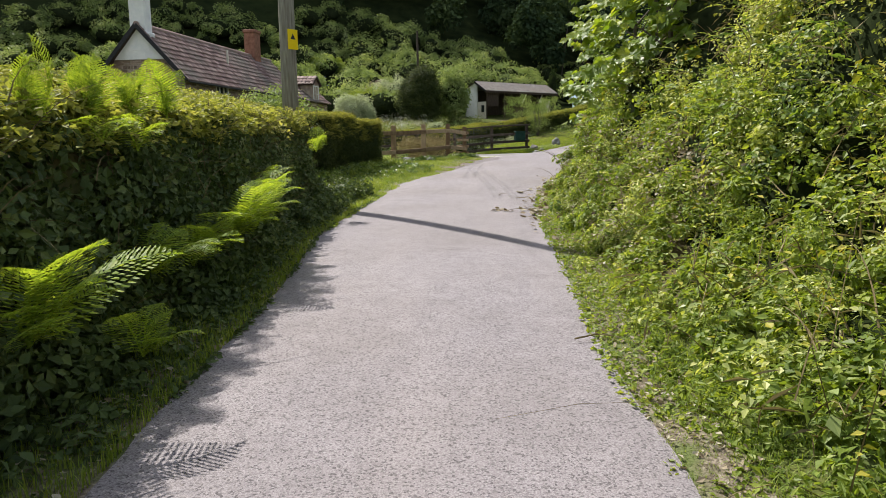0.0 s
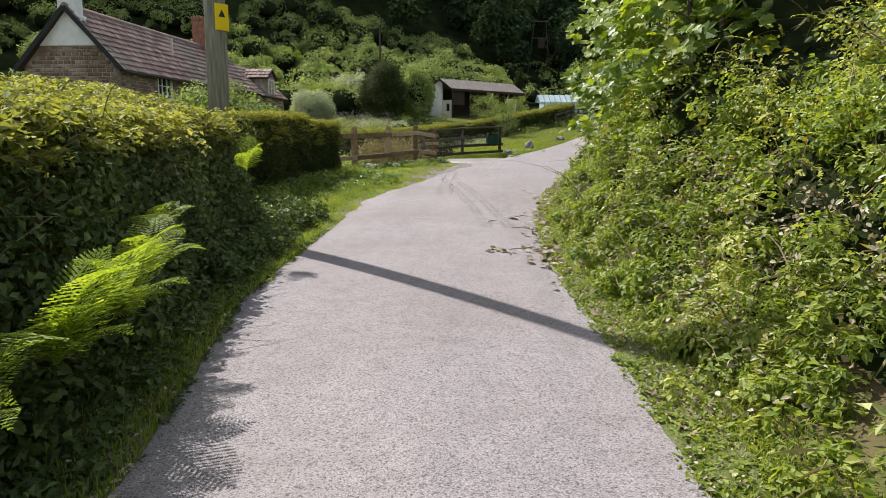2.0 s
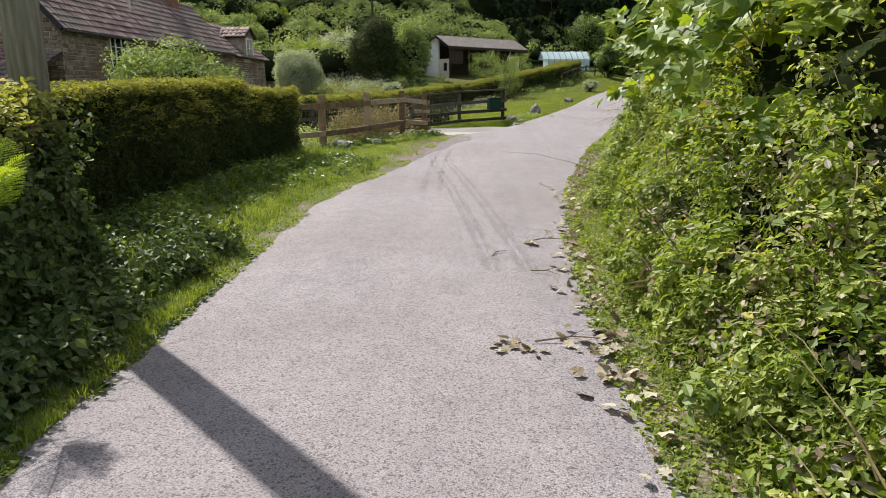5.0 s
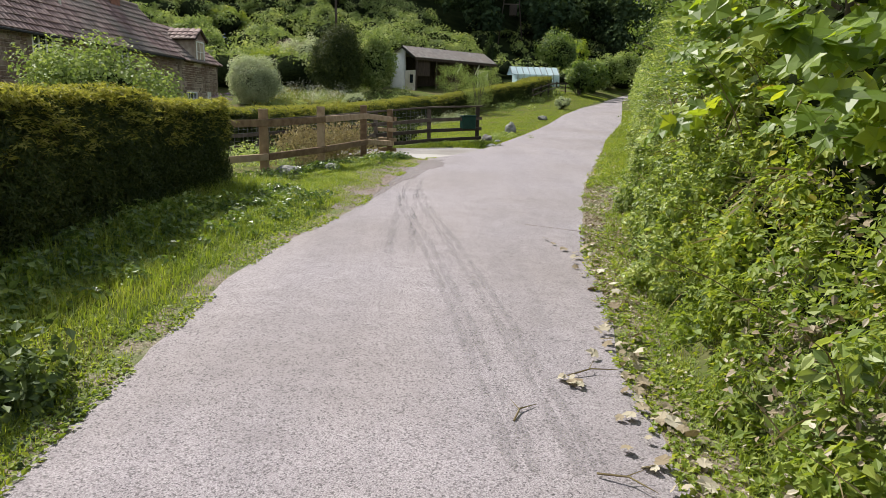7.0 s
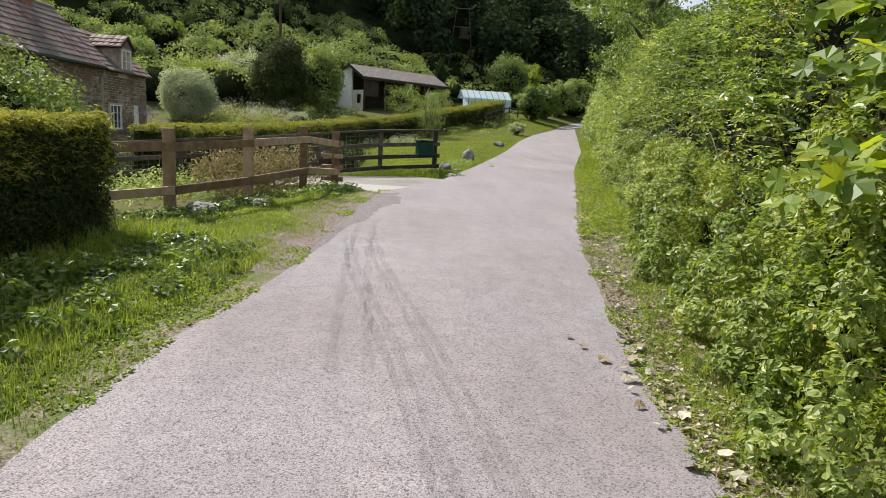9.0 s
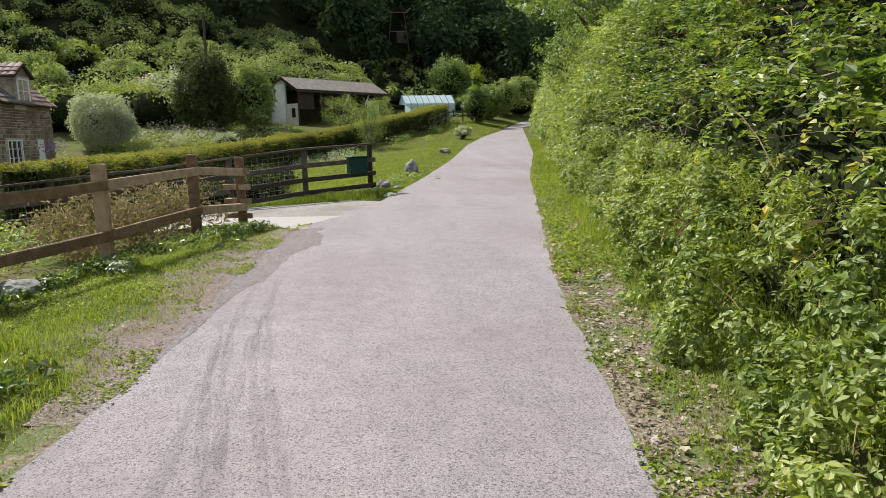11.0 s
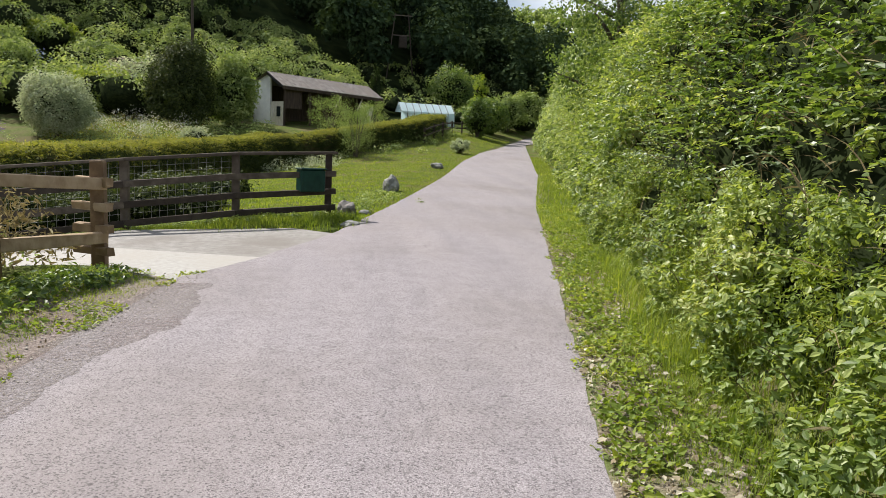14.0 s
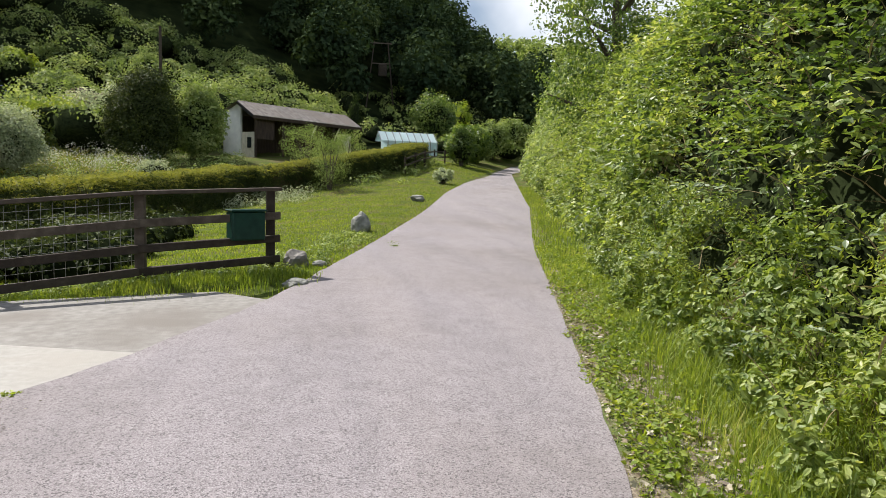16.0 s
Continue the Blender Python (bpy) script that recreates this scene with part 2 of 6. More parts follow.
M_BARK = material("bark", [(0.3, (0.05, 0.04, 0.03)), (0.7, (0.15, 0.125, 0.095))], scale=6, stretch=(3, 3, 0.5), bump=0.7, bump_scale=12)
M_STEM = material("bramble_stem", [(0.3, (0.10, 0.07, 0.04)), (0.7, (0.22, 0.18, 0.08))], scale=9, bump=0.2)
M_WIRE = material("galvanised_wire", [(0.3, (0.22, 0.22, 0.22)), (0.7, (0.35, 0.35, 0.35))], scale=9, rough=0.5, metal=0.7, bump=0.0)
M_DRY = leaf_material("dry_leaf", [(0.0, (0.14, 0.10, 0.06)), (0.5, (0.32, 0.27, 0.19)), (1.0, (0.60, 0.57, 0.47))], (0.9, 0.8, 0.5), 0.15, 0.8)
M_GLASS = bpy.data.materials.new("window_glass")
M_GLASS.use_nodes = True
gb = M_GLASS.node_tree.nodes["Principled BSDF"]
gb.inputs["Base Color"].default_value = (0.02, 0.025, 0.03, 1)
gb.inputs["Roughness"].default_value = 0.06
M_GREENHOUSE = bpy.data.materials.new("greenhouse_glass")
M_GREENHOUSE.use_nodes = True
gb = M_GREENHOUSE.node_tree.nodes["Principled BSDF"]
gb.inputs["Base Color"].default_value = (0.75, 0.88, 0.92, 1)
gb.inputs["Roughness"].default_value = 0.12
gb.inputs["Transmission Weight"].default_value = 0.2

YG = (1.3, 1.28, 0.5)
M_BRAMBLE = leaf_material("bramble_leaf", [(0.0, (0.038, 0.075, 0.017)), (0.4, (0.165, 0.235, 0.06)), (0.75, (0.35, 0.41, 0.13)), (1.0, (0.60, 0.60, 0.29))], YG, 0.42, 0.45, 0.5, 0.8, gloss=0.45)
M_MAPLE = leaf_material("maple_leaf", [(0.0, (0.07, 0.13, 0.022)), (0.5, (0.19, 0.28, 0.045)), (1.0, (0.38, 0.43, 0.07))], (1.7, 1.55, 0.4), 0.48, 0.45, gloss=0.4)
# Ivy hedge: shaded face and sunlit top are painted into two leaf colours.
M_IVY_SHADED = leaf_material("ivy_leaf_shaded", [(0.0, (0.04, 0.065, 0.026)), (0.6, (0.10, 0.145, 0.052)), (0.9, (0.20, 0.245, 0.088)), (1.0, (0.34, 0.36, 0.145))], YG, 0.24, 0.55, gloss=0.2)
M_HEDGETOP_LIT = leaf_material("hedge_top_leaf_lit", [(0.0, (0.11, 0.135, 0.035)), (0.55, (0.30, 0.315, 0.09)), (1.0, (0.50, 0.47, 0.18))], YG, 0.42, 0.55)
# Clipped hedges: shade of the face and sun on top are in these colours.
M_YEW_SHADED = leaf_material("conifer_leaf_shaded", [(0.0, (0.022, 0.035, 0.013)), (0.6, (0.06, 0.082, 0.025)), (1.0, (0.14, 0.16, 0.048))], YG, 0.22, 0.6)
M_YEW_LIT = leaf_material("conifer_leaf_lit", [(0.0, (0.12, 0.145, 0.035)), (0.6, (0.24, 0.25, 0.06)), (1.0, (0.38, 0.35, 0.10))], YG, 0.42, 0.6)
M_BRONZE_LIT = leaf_material("bronze_leaf_lit", [(0.0, (0.14, 0.155, 0.04)), (0.6, (0.30, 0.30, 0.08)), (1.0, (0.44, 0.40, 0.14))], YG, 0.42, 0.6)
M_FERN = leaf_material("fern_frond", [(0.0, (0.12, 0.20, 0.035)), (0.5, (0.24, 0.35, 0.065)), (1.0, (0.40, 0.47, 0.11))], (1.65, 1.45, 0.38), 0.52, 0.5)
M_HAZEL = leaf_material("hazel_leaf", [(0.0, (0.03, 0.06, 0.016)), (0.5, (0.115, 0.185, 0.045)), (0.85, (0.27, 0.35, 0.085)), (1.0, (0.48, 0.52, 0.18))], YG, 0.42, 0.42, 0.5, 0.7, gloss=0.5)
# Bramble copy for the near bank: yellower, drier leaves with sunlight in the colour.
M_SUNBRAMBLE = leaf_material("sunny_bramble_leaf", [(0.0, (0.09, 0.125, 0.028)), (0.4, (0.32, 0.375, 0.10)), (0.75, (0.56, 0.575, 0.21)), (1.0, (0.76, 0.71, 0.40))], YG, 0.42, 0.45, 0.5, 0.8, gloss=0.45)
M_SILVER_BRAMBLE = leaf_material("grey_bramble_leaf", [(0.0, (0.10, 0.14, 0.08)), (0.5, (0.22, 0.28, 0.16)), (1.0, (0.40, 0.45, 0.30))], (1.1, 1.2, 0.6), 0.3, 0.4, gloss=0.5)
M_GRASS = leaf_material("grass_blade", [(0.0, (0.09, 0.15, 0.025)), (0.5, (0.21, 0.28, 0.05)), (0.85, (0.33, 0.38, 0.08)), (1.0, (0.50, 0.45, 0.19))], (1.45, 1.4, 0.5), 0.45, 0.5, gloss=0.3)
M_SHRUB = leaf_material("shrub_leaf", [(0.0, (0.055, 0.092, 0.034)), (0.5, (0.25, 0.32, 0.11)), (1.0, (0.58, 0.61, 0.28))], (1.1, 1.15, 0.5), 0.34, 0.55, 0.62, 0.55)
M_SILVER = leaf_material("silver_leaf", [(0.0, (0.22, 0.28, 0.17)), (0.5, (0.42, 0.47, 0.32)), (1.0, (0.65, 0.66, 0.5))], (1.2, 1.2, 0.8), 0.35, 0.6)
M_DARKCON = leaf_material("dark_conifer_leaf", [(0.0, (0.014, 0.028, 0.011)), (0.6, (0.035, 0.058, 0.02)), (1.0, (0.09, 0.115, 0.035))], YG, 0.2, 0.8, gloss=0.03)
# Backlit hillside wood: its shade is put into this very dark leaf colour.
M_WOODS_SHADED = leaf_material("woodland_leaf_shaded", [(0.0, (0.015, 0.028, 0.017)), (0.5, (0.042, 0.068, 0.034)), (1.0, (0.10, 0.135, 0.055))], (1.3, 1.3, 0.5), 0.10, 0.95, 0.7, 0.12, gloss=0.02)
# Near-black filler that paints the shade inside bank and bushes.
M_INNER_SHADE = material("inner_shade", [(0.3, (0.010, 0.014, 0.007)), (0.7, (0.03, 0.04, 0.017))], scale=5, bump=0.6, bump_scale=9, gloss=0.0)
M_FLOWER = leaf_material("cream_blossom", [(0.0, (0.45, 0.46, 0.36)), (0.6, (0.66, 0.66, 0.56)), (1.0, (0.8, 0.78, 0.7))], (1, 1, 0.9), 0.2)
M_YFLOWER = leaf_material("yellow_green_perennial", [(0.0, (0.20, 0.24, 0.04)), (0.6, (0.38, 0.36, 0.06)), (1.0, (0.55, 0.46, 0.10))], (1.2, 1.1, 0.4), 0.3)
M_PURPLE = leaf_material("mauve_shrub_leaf", [(0.0, (0.12, 0.095, 0.08)), (0.6, (0.25, 0.21, 0.18)), (1.0, (0.38, 0.33, 0.27))], (1.1, 0.9, 0.8), 0.25)
M_MAUVE = leaf_material("mauve_blossom", [(0.0, (0.22, 0.13, 0.30)), (0.6, (0.38, 0.25, 0.46)), (1.0, (0.52, 0.40, 0.58))], (1, 0.9, 1), 0.2)
M_STRAW = leaf_material("dried_stalk", [(0.0, (0.14, 0.115, 0.06)), (0.6, (0.29, 0.25, 0.14)), (1.0, (0.46, 0.41, 0.25))], (1.1, 1.0, 0.65), 0.25, 0.8)
M_BLUE = leaf_material("blue_blossom", [(0.0, (0.10, 0.13, 0.35)), (0.6, (0.2, 0.25, 0.55)), (1.0, (0.35, 0.4, 0.65))], (1, 1, 1), 0.2)


# ---- lie of the land ----
LEFT_Y = [-40, -8, 0, 3.4, 5.4, 6.8, 8.2, 11, 15.8, 17.2, 19.6, 22, 24.7, 27.2, 28.6, 30.8, 35.7, 44.6, 54.5, 63, 72.8, 82.3, 91, 110]
LEFT_X = [-3, -0.4, 0.05, -0.30, -0.48, -0.70, -0.93, -1.0, -1.0, -0.83, -0.25, 0.0, 0.3, 0.7, 1.5, 2.43, 3.95, 6.6, 9.3, 12.2, 16.4, 20.6, 28, 50]
RIGHT_Y = [-40, -8, 0, 2.4, 3.8, 6.7, 8.4, 10.5, 13.8, 14.7, 16.9, 20.8, 22.7, 26.4, 31.4, 35.4, 38, 47.2, 60, 73.5, 84, 92, 110]
RIGHT_X = [-0.2, 2.6, 2.3, 2.2, 2.07, 2.03, 1.99, 1.93, 2.12, 2.27, 2.55, 3.35, 3.8, 4.86, 6.26, 7.36, 8.16, 11.1, 14.6, 18.2, 24.4, 31, 53]


def edge_l(y):
    return np.interp(y, LEFT_Y, LEFT_X)


def edge_r(y):
    return np.interp(y, RIGHT_Y, RIGHT_X)


def road_z(y):
    y = np.asarray(y, float)
    c = np.clip(y, 30, 92) - 30
    return 0.024 * np.clip(y, -200, 120) + 0.0006 * c ** 2 + 0.06 * np.clip(y - 92, 0, 25)


def step(a, b, v):
    u = np.clip((v - a) / (b - a), 0, 1)
    return u * u * (3 - 2 * u)


def wave(x, y, s=1.0, k=0.0):
    """A cheap uneven field between about -1 and 1."""
    x, y = x * s + k, y * s - k
    return (np.sin(1.3 * x + 1.9 * np.sin(0.7 * y + k)) + np.sin(1.7 * y + 1.4 * np.sin(1.1 * x)) + 0.6 * np.sin(3.1 * x + 2.3 * y) + 0.4 * np.sin(5.3 * y - 4.1 * x)) / 3.0


def verge_w(y):
    return np.interp(y, [-10, 4, 10, 15, 20, 24, 30, 60], [0.25, 0.3, 0.25, 0.35, 0.65, 0.95, 0.8, 0.9])


def bank_top(y):
    return np.interp(y, [-10, 8, 14, 20, 30, 60, 90], [3.4, 3.4, 3.2, 3.6, 3.4, 3.0, 2.5])


def ground_z(x, y):
    x, y = np.asarray(x, float), np.asarray(y, float)
    z = road_z(y)
    dl, dr = edge_l(y) - x, x - edge_r(y)
    z = z + np.where((dl > 0), 0.10 * step(0.1, 1.0, dl) * step(11, 16, y) * (1 - step(27.0, 28.0, y)), 0)
    z = z - np.clip(0.10 * (dl - 1.6), 0, 0.85) * step(20, 30, y) * (1 - step(53, 61, y))
    rise = np.clip(dr - verge_w(y) - 0.25, 0, None)
    h = bank_top(y)
    z = z + h * (1 - np.exp(-rise * np.interp(y, [5, 11], [0.40, 1.0]) / h)) * (1 - step(95, 130, y)) + 0.08 * np.clip(rise - 4, 0, 60)
    near_edge = np.clip(27.2 + (1.1 - x) * 0.75, 27.2, 28.2)
    z = z - 0.12 * step(near_edge - 0.5, near_edge, y) * (1 - step(30.6 + 0.35 * x, 31.4 + 0.35 * x, y)) * step(-0.2, 0.3, dl)
    z = z - 0.006 * (1 - step(0.1, 0.55, np.maximum(dl, dr)))
    q = 0.87 * y - 0.5 * x
    z = z + np.clip(q - 62, 0, 16) * 0.04 + 0.75 * step(58, 70, y) * step(-2, 6, dl)
    amp = 56 * (1 - step(3, 60, x)) + 3
    z = z + amp * step(66, 175, q)
    far = np.hypot((x - 130) / 170, (y - 430) / 130)
    z = z + 60 * np.exp(-far ** 2 * 1.6)
    z = z + 0.03 * wave(x, y, 2.2) * (np.abs(x) < 60) * (0.12 + 0.88 * step(0.05, 0.7, np.maximum(dl, dr)))
    return z


# ---- mesh tools ----
def big_mesh(name, verts, faces, mats, index=None, smooth=False):
    """A mesh from arrays: faces all have the same number of corners."""
    me = bpy.data.meshes.new(name)
    verts, faces = np.asarray(verts, np.float32), np.asarray(faces, np.int32)
    k = faces.shape[1]
    me.vertices.add(len(verts))
    me.vertices.foreach_set("co", verts.ravel())
    me.loops.add(faces.size)
    me.loops.foreach_set("vertex_index", faces.ravel())
    me.polygons.add(len(faces))
    me.polygons.foreach_set("loop_start", np.arange(0, faces.size, k, dtype=np.int32))
    for m in mats:
        me.materials.append(m)
    if index is not None:
        me.polygons.foreach_set("material_index", np.asarray(index, np.int32))
    me.polygons.foreach_set("use_smooth", np.full(len(faces), smooth, bool))
    me.update(calc_edges=True)
    return me


def part(name, bm, mat, parent=None, label="", smooth=False):
    me = bm
    if isinstance(bm, bmesh.types.BMesh):
        me = bpy.data.meshes.new(name)
        bm.normal_update()
        bm.to_mesh(me)
        bm.free()
        me.materials.append(mat)
    if smooth:
        me.polygons.foreach_set("use_smooth", np.ones(len(me.polygons), bool))
    ob = new(name, me)
    if parent is not None:
        ob.parent = parent
    return tagged(ob, label)


def box(bm, cx, cy, cz, sx, sy, sz, m=None, bevel=0.0):
    """A box of that size round its centre, edges rounded by bevel."""
    r = bmesh.ops.create_cube(bm, size=1.0)
    vs = r["verts"]
    bmesh.ops.scale(bm, vec=(sx, sy, sz), verts=vs)
    if bevel:
        es = list({e for v in vs for e in v.link_edges})
        b = bmesh.ops.bevel(bm, geom=es, offset=bevel, segments=1, affect='EDGES')
        vs = list({v for f in b["faces"] for v in f.verts} | {v for v in vs if v.is_valid})
    bmesh.ops.translate(bm, vec=(cx, cy, cz), verts=vs)
    if m is not None:
        bmesh.ops.transform(bm, matrix=m, verts=vs)
    return vs


def boxed(cx, cy, cz, sx, sy, sz, m=None, bevel=0.0):
    bm = bmesh.new()
    box(bm, cx, cy, cz, sx, sy, sz, m, bevel)
    return bm


def beam(a, b, w, h, bevel=0.008, uneven=0.0):
    """A sawn timber from a to b, w thick and h high."""
    a, b = Vector(a), Vector(b)
    bm = bmesh.new()
    box(bm, 0, 0, 0, w, (b - a).length, h, None, bevel)
    if uneven:
        for v in bm.verts:
            v.co += Vector([random.uniform(-uneven, uneven) for _ in range(3)])
    d = (b - a).normalized()
    side = d.cross(Vector((0, 0, 1)))
    side = side.normalized() if side.length > 1e-4 else Vector((1, 0, 0))
    up = side.cross(d)
    m = Matrix((side, d, up)).transposed().to_4x4()
    m.translation = (a + b) / 2
    bm.transform(m)
    return bm


def tube(points, radii, sides=8):
    """A tapering round limb along points."""
    bm = bmesh.new()
    rings = []
    for i, p in enumerate(points):
        p = Vector(p)
        d = (Vector(points[min(i + 1, len(points) - 1)]) - Vector(points[max(i - 1, 0)])).normalized()
        s = d.cross(Vector((0.3, 0.9, 0.1))).normalized()
        u = s.cross(d)
        rings.append([bm.verts.new(p + (s * math.cos(2 * math.pi * j / sides) + u * math.sin(2 * math.pi * j / sides)) * radii[i]) for j in range(sides)])
    for r0, r1 in zip(rings, rings[1:]):
        for j in range(sides):
            bm.faces.new((r0[j], r0[(j + 1) % sides], r1[(j + 1) % sides], r1[j]))
    bm.faces.new(rings[0][::-1])
    bm.faces.new(rings[-1])
    return bm


def prism(profile, length):
    """A closed outline in x, z, drawn out along y from 0 to length."""
    bm = bmesh.new()
    a = [bm.verts.new((x, 0, z)) for x, z in profile]
    b = [bm.verts.new((x, length, z)) for x, z in profile]
    k = len(profile)
    bm.faces.new(a)
    bm.faces.new(b[::-1])
    for i in range(k):
        bm.faces.new((a[i], b[i], b[(i + 1) % k], a[(i + 1) % k]))
    bmesh.ops.recalc_face_normals(bm, faces=bm.faces)
    return bm


LEAF = (np.array([(0, 0, 0), (-0.33, 0.42, 0.09), (0, 1, -0.08), (0.33, 0.42, 0.09)], float), np.array([(0, 2, 1), (0, 3, 2)]))
NARROW = (np.array([(0, 0, 0), (-0.14, 0.45, 0.04), (0, 1, -0.08), (0.14, 0.45, 0.04)], float), np.array([(0, 2, 1), (0, 3, 2)]))
LOBED = (np.array([(0, 0, 0), (0.22, -0.06, 0.0), (0.50, 0.16, 0.02), (0.42, 0.30, 0.05), (0.58, 0.62, -0.04), (0.31, 0.66, 0.04), (0, 1.02, -0.10), (-0.31, 0.66, 0.04),
                   (-0.58, 0.62, -0.04), (-0.42, 0.30, 0.05), (-0.50, 0.16, 0.02), (-0.22, -0.06, 0.0), (0, 0.36, -0.02)], float),
         np.array([(12, i, i + 1) for i in range(0, 11)] + [(12, 11, 0)]))
BLADE = (np.array([(-0.5, 0, 0), (0.5, 0, 0), (-0.32, 0.06, 0.55), (0.32, 0.06, 0.55), (0, 0.32, 1.0)], float), np.array([(0, 1, 3), (0, 3, 2), (2, 3, 4)]))


def unit(v):
    return v / np.maximum(np.linalg.norm(v, axis=1, keepdims=True), 1e-6)


def spread(template, pos, normal, size, rng, droop=0.25, along=None):
    """Copies of a leaf at pos, facing along normal, each turned at random, as arrays of corners and faces."""
    tv, tf = template
    n = len(pos)
    nn = unit(normal)
    t = rng.normal(size=(n, 3))
    t[:, 2] -= droop
    if along is not None:
        t = along
    t = unit(t - (t * nn).sum(1, keepdims=True) * nn)
    s = np.cross(t, nn)
    size = np.broadcast_to(np.asarray(size, float), (n,))[:, None, None]
    v = (tv[None, :, 0, None] * s[:, None] + tv[None, :, 1, None] * t[:, None] + tv[None, :, 2, None] * nn[:, None]) * size + pos[:, None]
    f = tf[None] + (np.arange(n) * len(tv))[:, None, None]
    return v.reshape(-1, 3), f.reshape(-1, 3)


def blades(pos, height, width, rng, lean=0.5):
    tv, tf = BLADE
    n = len(pos)
    a = rng.uniform(0, 2 * np.pi, n)
    c, s = np.cos(a), np.sin(a)
    h = np.broadcast_to(np.asarray(height, float), (n,)) * rng.uniform(0.5, 1.25, n)
    k = rng.uniform(0.1, 1.0, n) * lean * 3 * h
    x, y, z = tv[None, :, 0] * width, tv[None, :, 1] * k[:, None], tv[None, :, 2] * h[:, None]
    v = np.stack([pos[:, 0, None] + x * c[:, None] - y * s[:, None], pos[:, 1, None] + x * s[:, None] + y * c[:, None], pos[:, 2, None] + z], -1)
    f = tf[None] + (np.arange(n) * len(tv))[:, None, None]
    return v.reshape(-1, 3), f.reshape(-1, 3)


def clumps(centres, radii, per, rng, squash=1.0, shell=0.55, up=0.25):
    """Places and facings of leaves on the outer part of many round clumps."""
    n = len(centres)
    d = unit(rng.normal(size=(n * per, 3)))
    r = np.repeat(np.broadcast_to(np.asarray(radii, float), (n,)), per) * (shell + (1 - shell) * rng.random(n * per) ** 0.5)
    pos = np.repeat(centres, per, axis=0) + d * r[:, None] * np.array([1, 1, squash])
    nor = d + rng.normal(size=d.shape) * 0.55
    nor[:, 2] += up
    return pos, nor


def sprays(template, base, heading, length, per, size, rng, sag=0.45, tilt=0.35, face=(0, 0, 0)):
    """Arching shoots with leaves in two ranks along them, held flat to the sky; leaves, then the thin shoots."""
    n = len(base)
    f = np.linspace(0.12, 1, per)[None, :, None]
    ln = np.asarray(length, float)[:, None, None]
    heading = unit(heading)
    p = base[:, None] + heading[:, None] * ln * f + np.array([0, 0, -1.0]) * sag * ln * f ** 2
    tang = unit((heading[:, None] + np.array([0, 0, -2.0]) * sag * f).reshape(-1, 3))
    side = unit(np.cross(tang, (0, 0, 1.0)))
    turn = np.tile(np.where(np.arange(per) % 2, 1.0, -1.0), n)[:, None]
    al = side * turn * 0.85 + tang * 0.55 + rng.normal(size=tang.shape) * 0.22 + (0, 0, -0.18)
    nor = np.array([0, 0, 1.0]) + rng.normal(size=tang.shape) * tilt - side * turn * 0.1 + face
    sz = size * (1.1 - 0.45 * np.tile(f.ravel(), n)) * rng.uniform(0.65, 1.25, n * per)
    along = unit(al - (al * unit(nor)).sum(1, keepdims=True) * unit(nor))
    leaves = spread(template, p.reshape(-1, 3), nor, sz, rng, 0.0, along)
    g = np.array([0, 0.35, 0.7, 1.0])[None, :, None]
    q = base[:, None] + heading[:, None] * ln * g + np.array([0, 0, -1.0]) * sag * ln * g ** 2
    w = unit(np.cross(heading, (0, 0, 1.0)))[:, None] * 0.0035 * (1.1 - g)
    v = np.stack([q - w, q + w], 2).reshape(-1, 3)
    k = np.array([(a, a + 1, a + 3) for a in (0, 2, 4)] + [(a, a + 3, a + 2) for a in (0, 2, 4)])
    return leaves, (v, (k[None] + (np.arange(n) * 8)[:, None, None]).reshape(-1, 3))


# ---- ground, road, slabs ----
gx = np.unique(np.round(np.concatenate([np.linspace(-1500, -200, 12), np.linspace(-200, -40, 25), np.linspace(-40, -8, 33), np.arange(-8, 13, 0.3), np.linspace(13, 40, 40), np.linspace(40, 200, 30), np.linspace(200, 1500, 12)]), 3))
gy = np.unique(np.round(np.concatenate([np.linspace(-1200, -60, 8), np.linspace(-60, -8, 14), np.arange(-8, 40, 0.35), np.linspace(40, 100, 80), np.linspace(100, 260, 50), np.linspace(260, 1800, 24)]), 3))
XX, YY = np.meshgrid(gx, gy)
ZZ = ground_z(XX, YY)
inside = (XX > edge_l(YY) + 0.1) & (XX < edge_r(YY) - 0.1)
ZZ = np.where(inside, road_z(YY) - 0.05, ZZ)
nx, ny = len(gx), len(gy)
ii = (np.arange(ny - 1)[:, None] * nx + np.arange(nx - 1)[None]).ravel()
gf = np.stack([ii, ii + 1, ii + nx + 1, ii + nx], 1)
fx, fy = (XX[:-1, :-1] + XX[1:, 1:]).ravel() / 2, (YY[:-1, :-1] + YY[1:, 1:]).ravel() / 2
fdl, fdr, fq = edge_l(fy) - fx, fx - edge_r(fy), 0.87 * fy - 0.5 * fx
gi = np.zeros(len(gf), int)
gi[(fdl > -0.3) & (fdl < 30) & (fy > 11) & (fq < 64)] = 1
gi[(fdl > 0.0) & (fdl < 1.0) & (fy > -6) & (fy < 11.5)] = 0
gi[(fdr > -0.3) & (fdr < 0.5)] = 1
# the near-black floor also paints shade beneath brambles and slope shrubs
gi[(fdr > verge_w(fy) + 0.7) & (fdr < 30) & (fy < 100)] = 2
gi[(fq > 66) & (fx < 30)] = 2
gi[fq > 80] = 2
gi[((fdl > -0.4) & (fdl < 0.75 + 0.3 * wave(fx, fy, 2)) & (fy > 20.5) & (fy < 28.3)) | ((fdr > -0.3) & (fdr < 0.6) & (fy > 18) & (fy < 31))] = 3
